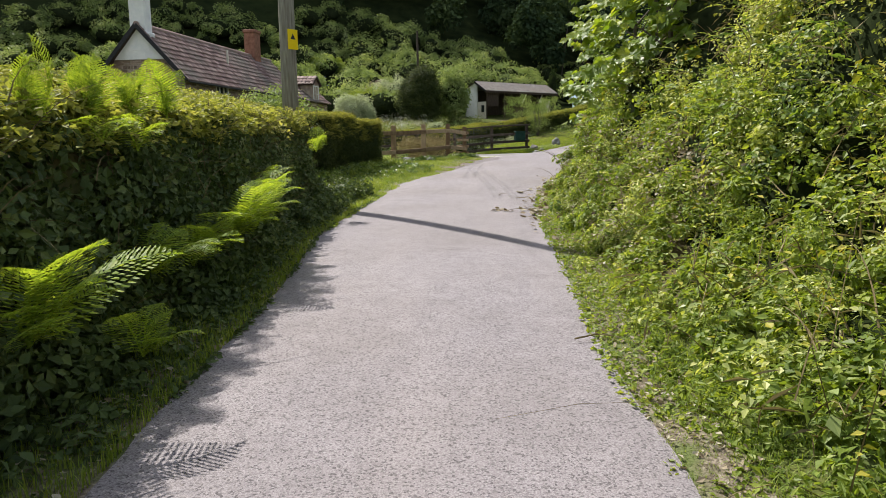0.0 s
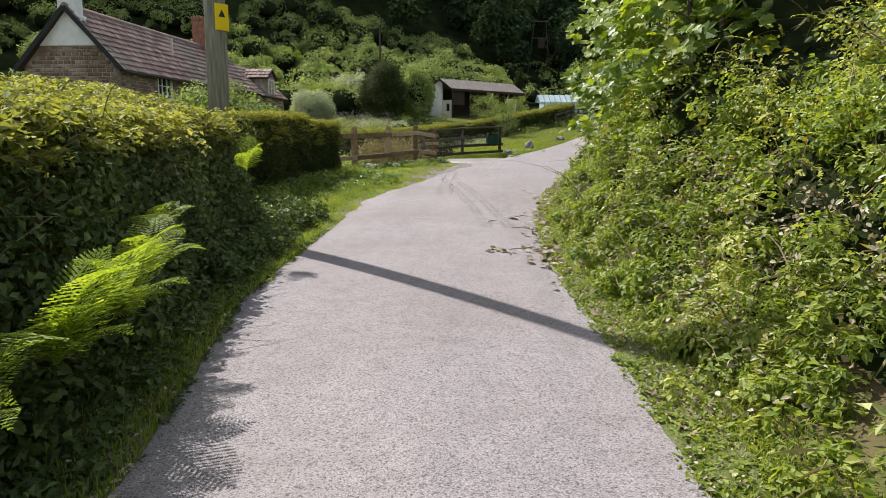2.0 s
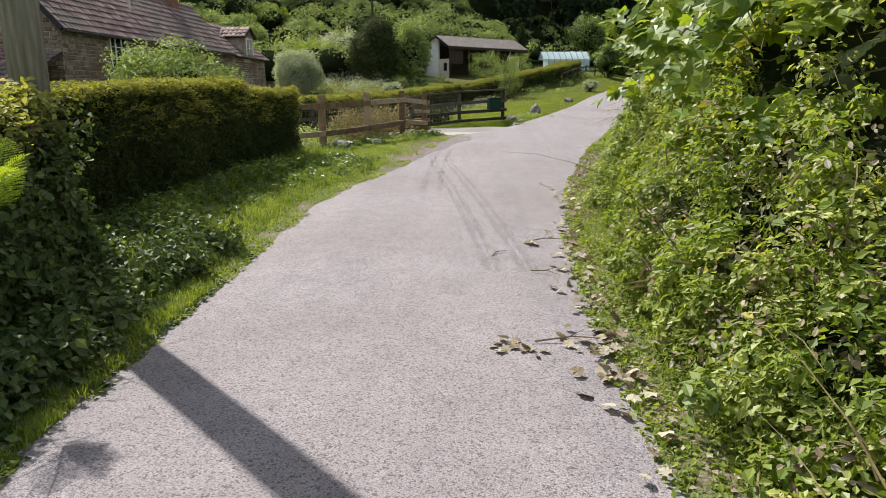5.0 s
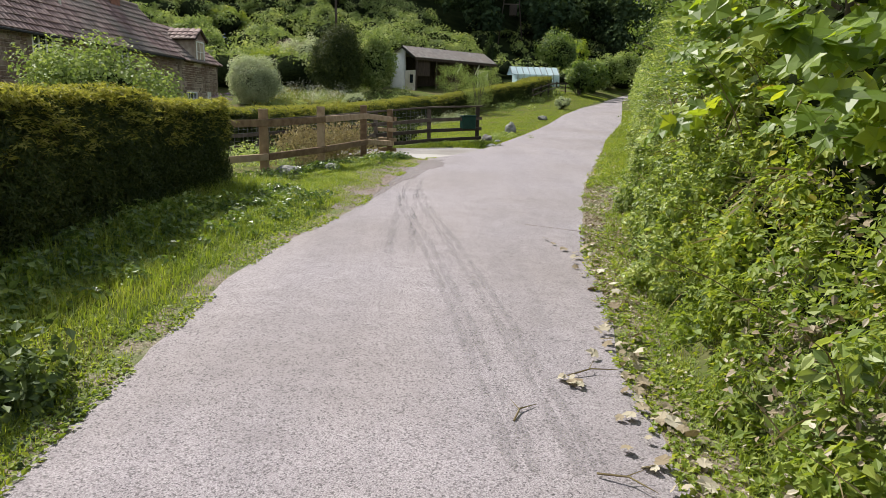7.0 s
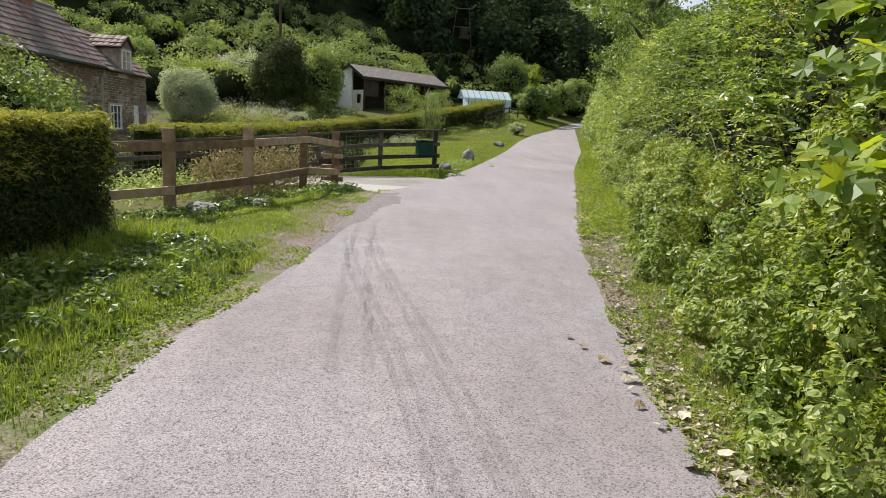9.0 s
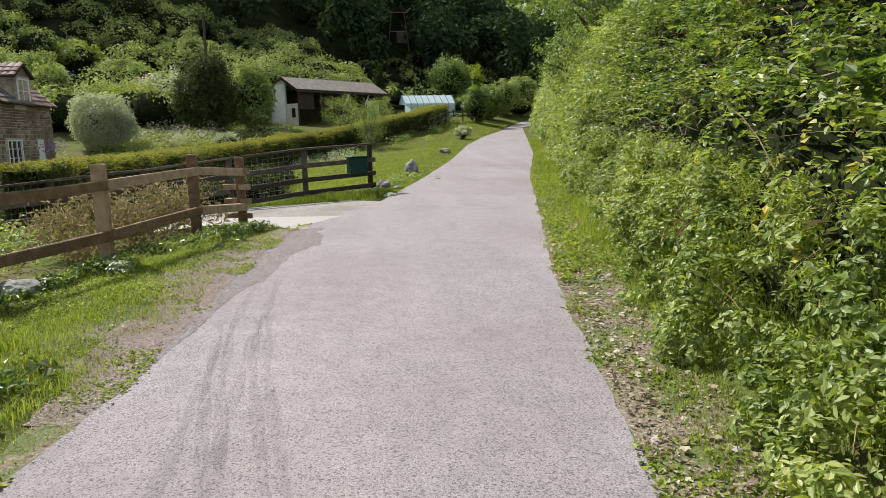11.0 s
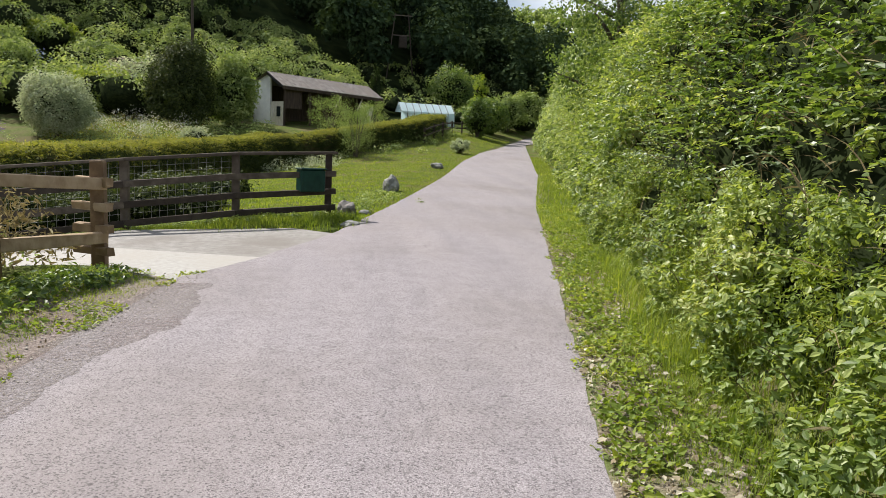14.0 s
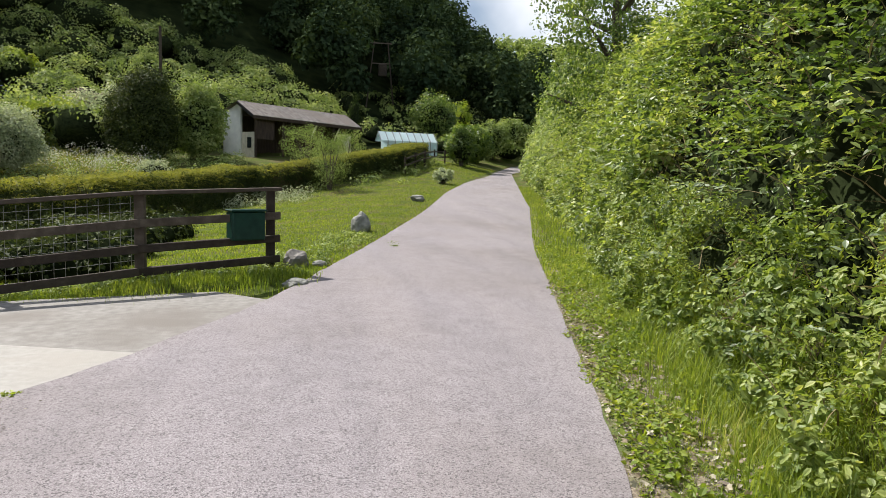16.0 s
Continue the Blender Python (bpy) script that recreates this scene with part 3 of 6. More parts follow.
ground = new("ground", big_mesh("ground", np.stack([XX, YY, ZZ], -1).reshape(-1, 3), gf, [M_GROUND, M_LAWN, M_FLOOR_SHADED, M_GRAVEL], gi, True))
tagged(ground, "grassy valley floor, verges and wooded hillside", "ground", kind="structure")

ry = np.concatenate([np.arange(-30, 45, 0.18), np.arange(45, 108, 0.8)])
k = 15
u = np.concatenate([[0], np.linspace(0, 1, k - 2), [1]])
jl = 0.03 * np.where(ry > 33, 0.35, 1) * wave(ry, ry * 0.3, 2.1) + 0.012 * wave(ry, ry, 9)
jr = 0.03 * np.where(ry > 33, 0.35, 1) * wave(ry, ry * 0.3, 1.7, 4) + 0.012 * wave(ry, ry, 9, 2)
rl, rr = edge_l(ry) + jl, edge_r(ry) + jr
RX = rl[:, None] * (1 - u) + rr[:, None] * u
RX[:, 0] -= 0.03
RX[:, -1] += 0.03
RZ = road_z(ry)[:, None] + 0.035 * (1 - (2 * u - 1) ** 2)[None] + 0.002
RZ[:, 0] -= 0.05
RZ[:, -1] -= 0.05
ii = (np.arange(len(ry) - 1)[:, None] * k + np.arange(k - 1)[None]).ravel()
road = new("road", big_mesh("road", np.stack([RX, np.repeat(ry[:, None], k, 1), RZ], -1).reshape(-1, 3), np.stack([ii, ii + 1, ii + k + 1, ii + k], 1), [M_ROAD]))
tagged(road, "narrow lane of pale grey chipped asphalt", "road", kind="structure")


def verge_strip(name, y0, y1, side, width, mat, label, k, on_lane=False):
    """A ribbon of soil that runs from under the edge of the lane out into the grass."""
    ys = np.arange(y0, y1, 0.07)
    f = np.concatenate([[-0.09, 0.0], np.linspace(0.04, 1, 14)])
    w = np.interp(ys, *width) * (1 + 0.28 * wave(ys, ys * 0.4, 1.6, k) + 0.12 * wave(ys, ys, 6, k))
    d = np.where(f[None] < 0, f[None], f[None] * w[:, None])
    yy = np.repeat(ys[:, None], len(f), 1)
    xx = edge_r(yy) + d if side > 0 else edge_l(yy) - d
    zz = ground_z(xx, yy) + 0.010 + 0.006 * wave(xx, yy, 9, k) + 0.004 * wave(xx, yy, 31, k)
    zz = np.where(d < 0.04, np.minimum(zz, road_z(yy) - 0.001), zz)
    zz[:, 0] = road_z(ys) - 0.02
    zz[:, -1] = ground_z(xx[:, -1], ys) - 0.03
    if on_lane:
        # spread the other way, thinly over the crown of the lane
        d = np.concatenate([[-0.12], f[1:]])[None] * w[:, None]
        xx = edge_l(yy) + d
        g = np.clip(d / (edge_r(yy) - edge_l(yy)), 0, 1)
        zz = road_z(yy) + 0.035 * (1 - (2 * g - 1) ** 2) + 0.007 + 0.002 * wave(xx, yy, 17, k)
        zz[:, -1] -= 0.012
    m = len(f)
    ii = (np.arange(len(ys) - 1)[:, None] * m + np.arange(m - 1)[None]).ravel()
    fc = np.stack([ii, ii + 1, ii + m + 1, ii + m], 1)
    if side < 0 and not on_lane:
        fc = fc[:, ::-1]
    return tagged(new(name, big_mesh(name, np.stack([xx, yy, zz], -1).reshape(-1, 3), fc, [mat], None, True)), label, "verge", kind="structure")


verge_strip("verge", -5, 48, 1, ([-5, 10, 17, 18.5, 22, 24, 26, 31, 48], [0.3, 0.3, 0.35, 0.7, 0.8, 0.55, 0.4, 0.3, 0.25]), M_VERGE, "bare brown soil with moss along the lane edge", 1.0)
verge_strip("verge", -5, 19.5, -1, ([-5, 9, 12, 19.5], [0.45, 0.45, 0.2, 0.3]), M_VERGE, "bare brown soil with moss along the lane edge", 2.0)
verge_strip("lane_dirt", 19.8, 27.0, -1, ([19.8, 22, 24.1, 25, 25.7, 26.7, 27.0], [0.02, 0.18, 0.42, 0.58, 0.62, 0.66, 0.5]), M_DUST, "dusty dirt washed onto the lane edge", 4.0, True)
verge_strip("verge", 19.4, 27.15, -1, ([19, 21, 24, 26, 27.2], [0.3, 0.55, 0.8, 0.9, 0.5]), M_SHOULDER, "reddish-brown dirt and gravel shoulder of the lane", 3.0)


def slab(name, corners, mat, label, lift):
    bm = bmesh.new()
    top = [bm.verts.new((x, y, zz + lift)) for x, y, zz in corners]
    f = bm.faces.new(top)
    r = bmesh.ops.extrude_face_region(bm, geom=[f])
    bmesh.ops.translate(bm, vec=(0, 0, -0.18), verts=[v for v in r["geom"] if isinstance(v, bmesh.types.BMVert)])
    bmesh.ops.recalc_face_normals(bm, faces=bm.faces)
    return tagged(part(name, bm, mat), label, "driveway", kind="structure")


slab("driveway", [(-7.5, 27.6, 0.03), (-0.2, 27.8, 0.60), (0.5, 27.28, 0.622), (1.15, 27.0, 0.630), (1.62, 28.56, 0.655), (-0.54, 29.3, 0.63), (-7.5, 28.7, 0.05)], M_CONCRETE, "bright new concrete slab across the gateway", 0.02)
slab("driveway", [(-7.5, 28.71, 0.05), (-0.54, 29.31, 0.63), (1.62, 28.57, 0.655), (2.66, 30.7, 0.712), (1.75, 31.5, 0.71), (-0.85, 31.05, 0.66), (-7.5, 29.2, 0.08)], M_CONCRETE_OLD, "weathered grey concrete slab of the driveway", 0.015)

# ---- utility pole beside the hedge ----
pole = tagged(new("utility_pole"), "tall grey-brown wooden utility pole behind the hedge", "utility pole")
pole.location = (-2.42, 12.1, float(ground_z(-2.42, 12.1)))
part("shaft", tube([(0, 0, -0.1), (0, 0, 3), (0, 0, 6), (0, 0, 8.8)], [0.145, 0.138, 0.125, 0.11], 20), M_POLE, pole, smooth=True)
sg = part("warning_sign", boxed(0, 0, 0, 0.20, 0.012, 0.34, pose(0.12, -0.085, 2.85, 0, 0, 50), 0.004), M_YELLOW, pole, "small yellow warning plate")
tri = bmesh.new()
tv = [tri.verts.new(p) for p in ((-0.05, 0, -0.02), (0.05, 0, -0.02), (0.0, 0, 0.08))]
tri.faces.new(tv)
tri.transform(pose(0.12, -0.085, 2.85, 0, 0, 50) @ pose(0, -0.009, 0.02))
part("warning_mark", tri, M_BLACK, sg, "black triangle mark")

# ---- fences ----
brown = tagged(new("roadside_fence"), "brown two-rail timber fence with square posts", "fence")
posts = [(-3.25, 20.9), (-2.3, 22.5), (-1.5, 24.15), (-0.84, 26.5), (-0.29, 27.9)]
ground_under = [float(ground_z(x, y)) for x, y in posts]
for (x, y), g in zip(posts, ground_under):
    part("post", beam((x, y, g - 0.3), (x, y, g + 1.24), 0.15, 0.15, 0.012, 0.004), M_FENCE, brown)
for i in range(len(posts) - 1):
    (x0, y0), (x1, y1) = posts[i], posts[i + 1]
    d = Vector((y1 - y0, x0 - x1, 0)).normalized() * 0.10
    for hgt in (0.98, 0.36):
        part("rail", beam((x0 + d.x, y0 + d.y, ground_under[i] + hgt), (x1 + d.x, y1 + d.y, ground_under[i + 1] + hgt), 0.045, 0.13, 0.008, 0.006), M_FENCE, brown)
x, y = posts[-1]
for k2, hgt in enumerate((0.20, 0.46, 0.72, 1.0)):
    part("rail_end", beam((x - 0.30, y + 0.14, ground_under[-1] + hgt), (x + 0.16, y - 0.12, ground_under[-1] + hgt), 0.11, 0.10, 0.01, 0.01), M_FENCE, brown)

dark = tagged(new("garden_fence"), "dark weathered four-rail fence with wire mesh", "fence")
dposts = [(2.35, 33.05), (0.72, 32.1), (-0.95, 31.4), (-2.6, 30.75), (-4.25, 30.1), (-5.9, 29.45), (-7.5, 28.8)]
dg = [float(ground_z(x, y)) for x, y in dposts]
for (x, y), g in zip(dposts, dg):
    part("post", beam((x, y, g - 0.3), (x, y, g + 1.22), 0.13, 0.13, 0.012, 0.004), M_FENCE_OLD, dark)
for i in range(len(dposts) - 1):
    (x0, y0), (x1, y1) = dposts[i], dposts[i + 1]
    for hgt, th in ((1.22, 0.05), (0.82, 0.11), (0.48, 0.11), (0.17, 0.11)):
        e = 0.14 if i == 0 else 0
        part("rail", beam((x0 + e, y0 + e * 0.4 - 0.09, dg[i] + hgt), (x1, y1 - 0.09, dg[i + 1] + hgt), 0.05 if th > 0.06 else 0.12, th, 0.006, 0.005), M_FENCE_OLD, dark)
for i in range(1, len(dposts) - 1):
    (x0, y0), (x1, y1) = dposts[i], dposts[i + 1]
    bm = bmesh.new()
    for j in range(15):
        f = j / 14
        a = Vector((x0 + (x1 - x0) * f, y0 + (y1 - y0) * f + 0.07, dg[i] + (dg[i + 1] - dg[i]) * f))
        box(bm, a.x, a.y, a.z + 0.62, 0.005, 0.005, 1.1)
    for j in range(10):
        tmp = beam((x0, y0 + 0.07, dg[i] + 0.1 + j * 0.11), (x1, y1 + 0.07, dg[i + 1] + 0.1 + j * 0.11), 0.005, 0.005, 0)
        me = bpy.data.meshes.new("t")
        tmp.to_mesh(me)
        tmp.free()
        bm.from_mesh(me)
        bpy.data.meshes.remove(me)
    part("wire_mesh", bm, M_WIRE, dark, "rusty square wire mesh")

pb = tagged(new("post_box"), "dark green box hung on the garden fence", "box")
m = pose(2.02, 32.76, dg[0] + 0.68, 0, 0, 30)
part("body", boxed(0, 0, 0, 0.52, 0.22, 0.42, m, 0.02), M_GREEN_BOX, pb)
part("lid", boxed(0, -0.01, 0.225, 0.55, 0.26, 0.03, m, 0.01), M_GREEN_BOX, pb)


def rock(name, x, y, r, zs, mat, label, seed):
    rg = random.Random(seed)
    bm = bmesh.new()
    bmesh.ops.create_icosphere(bm, subdivisions=3, radius=r)
    for v in bm.verts:
        k = 1 + 0.28 * noise.noise(v.co / r * 1.3 + Vector((seed, 0, 0))) + 0.12 * noise.noise(v.co / r * 4)
        v.co = Vector((v.co.x * k, v.co.y * k * rg.uniform(0.95, 1.05), v.co.z * k * zs))
    g = float(ground_z(x, y))
    bm.transform(Matrix.Translation((x, y, g + r * zs * 0.55)) @ pose(0, 0, 0, 0, 0, seed * 50))
    return tagged(part(name, bm, mat), label, "rock")


rock("boulder", 4.15, 38.8, 0.23, 1.25, M_ROCK, "pale grey upright boulder on the grass verge", 1)
rock("boulder", 7.1, 49.0, 0.28, 0.6, M_ROCK, "low grey boulder on the grass verge", 2)
rock("boulder", 2.72, 33.4, 0.2, 0.9, M_CONCRETE_OLD, "brown-grey stone block beside the fence end", 3)
rock("boulder", 3.1, 33.5, 0.12, 0.5, M_ROCK, "small pale stone beside the fence end", 4)
rock("boulder", -1.9, 22.6, 0.24, 0.5, M_ROCK, "pale stone half sunk beside the fence", 5)
rock("boulder", -1.2, 23.6, 0.16, 0.5, M_ROCK, "small pale stone beside the fence", 6)
rock("boulder", 2.75, 31.9, 0.16, 0.45, M_ROCK, "flat stone at the edge of the lane", 8)


# an ovate leaf, bent up along its midrib and pointed at the tip
OVATE = (np.array([(0, -0.5, 0), (0.27, -0.2, 0.06), (0.25, 0.18, 0.06), (0, 0.55, -0.06), (-0.25, 0.18, 0.06), (-0.27, -0.2, 0.06)], float),
         np.array([(0, 1, 2), (0, 2, 3), (0, 3, 4), (0, 4, 5)]))

# ---- the bramble bank along the lane ----
def bank_face(y, v):
    """A place on the overgrown face: y along the lane, v from the verge (0) to the top (1)."""
    w = np.interp(y, [-10, 6, 11, 18, 30, 60, 90], [3.0, 2.7, 2.4, 1.9, 1.9, 2.6, 3.0])
    h = np.interp(y, [-10, 4, 10, 13, 20, 30, 42, 58, 75, 95], [3.6, 3.7, 3.6, 3.9, 4.0, 4.4, 5.2, 6.6, 7.4, 7.4])
    d = verge_w(y) + w * v ** np.interp(y, [5, 11], [0.72, 1.15]) + 0.42 * wave(y, v * 3, 1.1) * (0.2 + v) + 0.16 * wave(y, v * 5, 4.3) + np.interp(y, [12, 15, 40, 45], [0, 0.25, 0.25, 0])
    z = road_z(y) + h * v ** np.interp(y, [5, 11], [1.35, 0.9]) + 0.05
    return np.stack([edge_r(y) + d, y + 0 * v, z], -1)


def undergrowth(name, y0, y1, n, radius, per, size, mat, label, rng, vr=(0.02, 1.0), template=LEAF, power=1.0, holes=0.0, inward=0.0, relief=0.0, clear=0.9):
    y = rng.uniform(y0, y1, n)
    v = vr[0] + (vr[1] - vr[0]) * rng.random(n) ** power
    if holes:
        ok = wave(y, v * 4.0, 1.7, 3.0) + 0.7 * wave(y, v * 6.0, 4.1) > holes - 1.0
        y, v = y[ok], v[ok]
        n = len(y)
    # under the maples the brambles stay low
    ok = ~((y > 9.7) & (y < 16.3) & (v > 0.36 + 0.06 * wave(y, y, 3)) & (rng.random(n) < clear))
    y, v = y[ok], v[ok]
    n = len(y)
    c = bank_face(y, v)
    hollow = step(-0.2, 0.3, wave(y, v * 4.0, 2.3, 5.0))
    c[:, 0] += inward + relief * (2.2 * hollow + 0.5 * wave(y, v * 4.0, 5.5, 2.0) + 0.3 * rng.normal(size=n))
    r = radius * rng.uniform(0.5, 1.4, n) * (0.55 + 0.6 * v)
    c[:, 0] += r * 0.35
    pos, nor = clumps(c, r, per, rng, 0.85, 0.5, 0.85)
    nor[:, 0] -= 0.12
    keep = pos[:, 0] > edge_r(pos[:, 1]) + 0.05
    pos, nor = pos[keep], nor[keep]
    s = size * rng.uniform(0.5, 1.3, len(pos))
    ve, fa = spread(template, pos, nor, s, rng)
    ob = new(name, big_mesh(name, ve, fa, [mat]))
    return tagged(ob, label, "undergrowth", kind="stuff")


rng = np.random.default_rng(5)
# The dark hedge leaf is reused here to paint shade into the bank's gaps.
undergrowth("inner_foliage", -4, 36, 1700, 0.40, 50, 0.10, M_YEW_SHADED, "dark leaves inside the bank, their colour standing for its shade", rng, (0.05, 1.0), LEAF, 1.0, 0.0, 0.75, 0.0, 0.0)
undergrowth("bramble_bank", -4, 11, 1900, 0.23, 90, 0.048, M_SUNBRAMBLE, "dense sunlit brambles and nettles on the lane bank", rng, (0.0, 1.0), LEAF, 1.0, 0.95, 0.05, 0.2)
undergrowth("bramble_bank", 9.5, 33, 1100, 0.20, 46, 0.070, M_BRAMBLE, "dense sunlit brambles and nettles on the lane bank", rng, (0.0, 1.0), OVATE, 1.0, 1.15, 0.05, 0.6)
undergrowth("bramble_bank", 32, 62, 1500, 0.55, 60, 0.14, M_BRAMBLE, "dense bushes along the lane, lit by sun", rng, (0.0, 1.0), LEAF, 1.0, 0.6, 0.0, 0.25)
undergrowth("hedgerow_woods", 55, 100, 900, 1.0, 60, 0.26, M_SHRUB, "tall roadside bushes and trees where the lane bends", rng)
undergrowth("nettles", -3, 32, 1700, 0.17, 50, 0.052, M_GRASS, "low pale weeds along the foot of the bank", rng, (0.0, 0.28), NARROW)
undergrowth("nettles", 2, 18, 900, 0.18, 50, 0.06, M_GRASS, "pale weeds and seedlings on the lower bank", rng, (0.0, 0.55), LEAF)
undergrowth("bank_foot", 15, 34, 1100, 0.18, 44, 0.055, M_BRAMBLE, "low brambles spilling onto the verge", rng, (0.0, 0.30), OVATE, 1.3, 0.3, -0.25, 0.12)
undergrowth("bank_bush", 17, 36, 80, 0.36, 80, 0.085, M_HAZEL, "broad-leaved bushes standing out of the bank", rng, (0.4, 1.0), OVATE, 1.0, 1.0, -0.1, 0.4)

undergrowth("hazel_growth", 17, 36, 300, 0.24, 60, 0.068, M_HAZEL, "dark glossy hazel and dogwood leaves in the upper bank", rng, (0.28, 1.0), OVATE, 0.9, 0.9, -0.1, 0.34)
undergrowth("hazel_growth", 1, 9, 90, 0.26, 70, 0.068, M_HAZEL, "dark glossy leaves between the brambles", rng, (0.3, 1.0), OVATE, 0.9, 0.9, 0.0, 0.15)


def bank_shade(y0, y1, dy, back):
    """A near-black sheet behind the outer leaves, standing for the bank's inner shade."""
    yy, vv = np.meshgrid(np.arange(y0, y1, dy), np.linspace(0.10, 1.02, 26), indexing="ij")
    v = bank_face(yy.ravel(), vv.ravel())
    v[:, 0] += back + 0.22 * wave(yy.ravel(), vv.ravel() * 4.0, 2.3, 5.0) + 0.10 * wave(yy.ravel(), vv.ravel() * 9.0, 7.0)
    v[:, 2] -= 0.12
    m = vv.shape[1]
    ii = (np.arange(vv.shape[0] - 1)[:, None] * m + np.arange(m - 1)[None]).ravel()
    ob = new("bank_shade", big_mesh("bank_shade", v, np.stack([ii, ii + 1, ii + m + 1, ii + m], 1), [M_INNER_SHADE], None, True))
    return tagged(ob, "near-black sheet standing for shade behind the leaves of the bank", "undergrowth", kind="stuff")


bank_shade(-5, 33, 0.16, 0.42)
bank_shade(33, 62, 0.4, 0.5)


def stems(name, n, y0, y1, mat, label, rng):
    """Arching bare stems between the leaves."""
    vs, fs = [], []
    for i in range(n):
        y = rng.uniform(y0, y1)
        a = bank_face(np.array([y]), np.array([rng.uniform(0.0, 0.7)]))[0]
        d = rng.normal(size=3) * (0.5, 0.7, 0.2) + (-0.15, 0, 0.7)
        ln = rng.uniform(0.4, 1.0)
        pts = [a + d * ln * f + np.array([-0.1, 0, -0.45]) * ln * f * f for f in np.linspace(0, 1, 5)]
        for j, p in enumerate(pts):
            w = 0.005 * (1 - j * 0.18)
            vs += [p + (w, 0, 0), p + (-w, w, 0), p + (0, -w, w)]
        b = i * 15
        for j in range(4):
            for k3 in range(3):
                fs.append((b + j * 3 + k3, b + j * 3 + (k3 + 1) % 3, b + j * 3 + 3 + (k3 + 1) % 3, b + j * 3 + 3 + k3))
    return tagged(new(name, big_mesh(name, vs, fs, [mat])), label, "undergrowth", kind="stuff")


stems("bramble_stems", 520, -2, 32, M_STEM, "thin brown arching bramble stems", rng)

def hedge_stems(name, n, label, rng):
    vs, fs = [], []
    for i in range(n):
        y = rng.uniform(-1, 11.6)
        a = np.array([np.interp(y, [-1, 4.5, 9.2, 11.6], [-0.62, -0.9, -1.45, -1.8]) - rng.uniform(0.0, 0.35), y, float(road_z(y)) + rng.uniform(0.1, 1.6)])
        d = rng.normal(size=3) * (0.35, 0.6, 0.35) + (0.25, 0, 0.25)
        ln = rng.uniform(0.25, 0.7)
        for j, f in enumerate(np.linspace(0, 1, 5)):
            p = a + d * ln * f + np.array([0.1, 0, -0.4]) * ln * f * f
            w = 0.004 * (1 - j * 0.18)
            vs += [p + (w, 0, 0), p + (-w, w, 0), p + (0, -w, w)]
        b = i * 15
        for j in range(4):
            for k3 in range(3):
                fs.append((b + j * 3 + k3, b + j * 3 + (k3 + 1) % 3, b + j * 3 + 3 + (k3 + 1) % 3, b + j * 3 + 3 + k3))
    return tagged(new(name, big_mesh(name, vs, fs, [M_STEM])), label, "undergrowth", kind="stuff")


hedge_stems("hedge_twigs", 420, "thin brown twigs sticking out of the hedge", rng)
undergrowth("dock_leaves", -2, 16, 45, 0.20, 10, 0.085, M_SHRUB, "broad dock leaves low on the bank", rng, (0.0, 0.25))
undergrowth("withered_leaves", 6.0, 13.5, 420, 0.2, 12, 0.045, M_DRY, "pale withered leaves hanging in the bank", rng, (0.0, 0.36), OVATE)
undergrowth("dry_stalks", -3, 32, 300, 0.34, 10, 0.20, M_STRAW, "straw-coloured dry stalks among the brambles", rng, (0.0, 0.9), (NARROW[0] * (0.11, 1, 1), NARROW[1]))
undergrowth("yellow_leaves", -3, 20, 160, 0.2, 10, 0.08, M_YFLOWER, "yellowing leaves among the brambles", rng, (0.1, 0.9))



def bank_sprays(y0, y1, n, vr, length, per, size, mat, label, rng, template=OVATE, out=(-0.8, 0.0, 0.55), sag=0.45, depth=0.3):
    """Shoots that arch out of the face of the bank over its hollows."""
    y = rng.uniform(y0, y1, n)
    v = rng.uniform(*vr, n)
    ok = (wave(y, v * 4.0, 2.3, 5.0) + 0.25 * rng.normal(size=n) < 0.05) & ~((y > 9.7) & (y < 16.3) & (v > 0.4))
    y, v = y[ok], v[ok]
    b = bank_face(y, v)
    b[:, 0] += rng.uniform(-0.05, depth, len(y))
    h = rng.normal(size=(len(y), 3)) * (0.3, 0.75, 0.3) + out
    le, sh = sprays(template, b, h, length * rng.uniform(0.6, 1.4, len(y)), per, size, rng, sag)
    tagged(new("bank_shoots", big_mesh("bank_shoots", *le, [mat])), label, "undergrowth", kind="stuff")
    tagged(new("bank_stems", big_mesh("bank_stems", *sh, [M_STEM])), "thin green-brown stems of the bank shoots", "undergrowth", kind="stuff")


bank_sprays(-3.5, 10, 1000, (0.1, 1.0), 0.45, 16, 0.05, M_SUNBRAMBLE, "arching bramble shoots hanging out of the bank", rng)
bank_sprays(2, 10, 200, (0.45, 1.0), 0.6, 14, 0.085, M_HAZEL, "dark leafy shoots high in the bank", rng)
bank_sprays(16, 33, 900, (0.12, 1.0), 0.65, 15, 0.085, M_BRAMBLE, "arching bramble shoots hanging out of the bank", rng)
bank_sprays(17, 36, 800, (0.38, 1.0), 0.75, 14, 0.12, M_HAZEL, "glossy hazel and dogwood shoots leaning over the lane", rng, OVATE, (-0.75, -0.1, 0.5), 0.35)
bank_sprays(24, 36, 160, (0.05, 0.4), 0.55, 12, 0.085, M_SILVER_BRAMBLE, "grey-green bramble shoots low on the bank", rng)
bank_sprays(32, 60, 1500, (0.1, 1.0), 0.9, 14, 0.14, M_BRAMBLE, "sunlit shoots of the bushes along the lane", rng, LEAF)

bank_sprays(-1, 5, 90, (0.0, 0.35), 0.9, 12, 0.05, M_YFLOWER, "tall yellowing weed stalks on the bank", rng, LEAF, (-0.15, 0.0, 1.2), 0.12, 0.1)

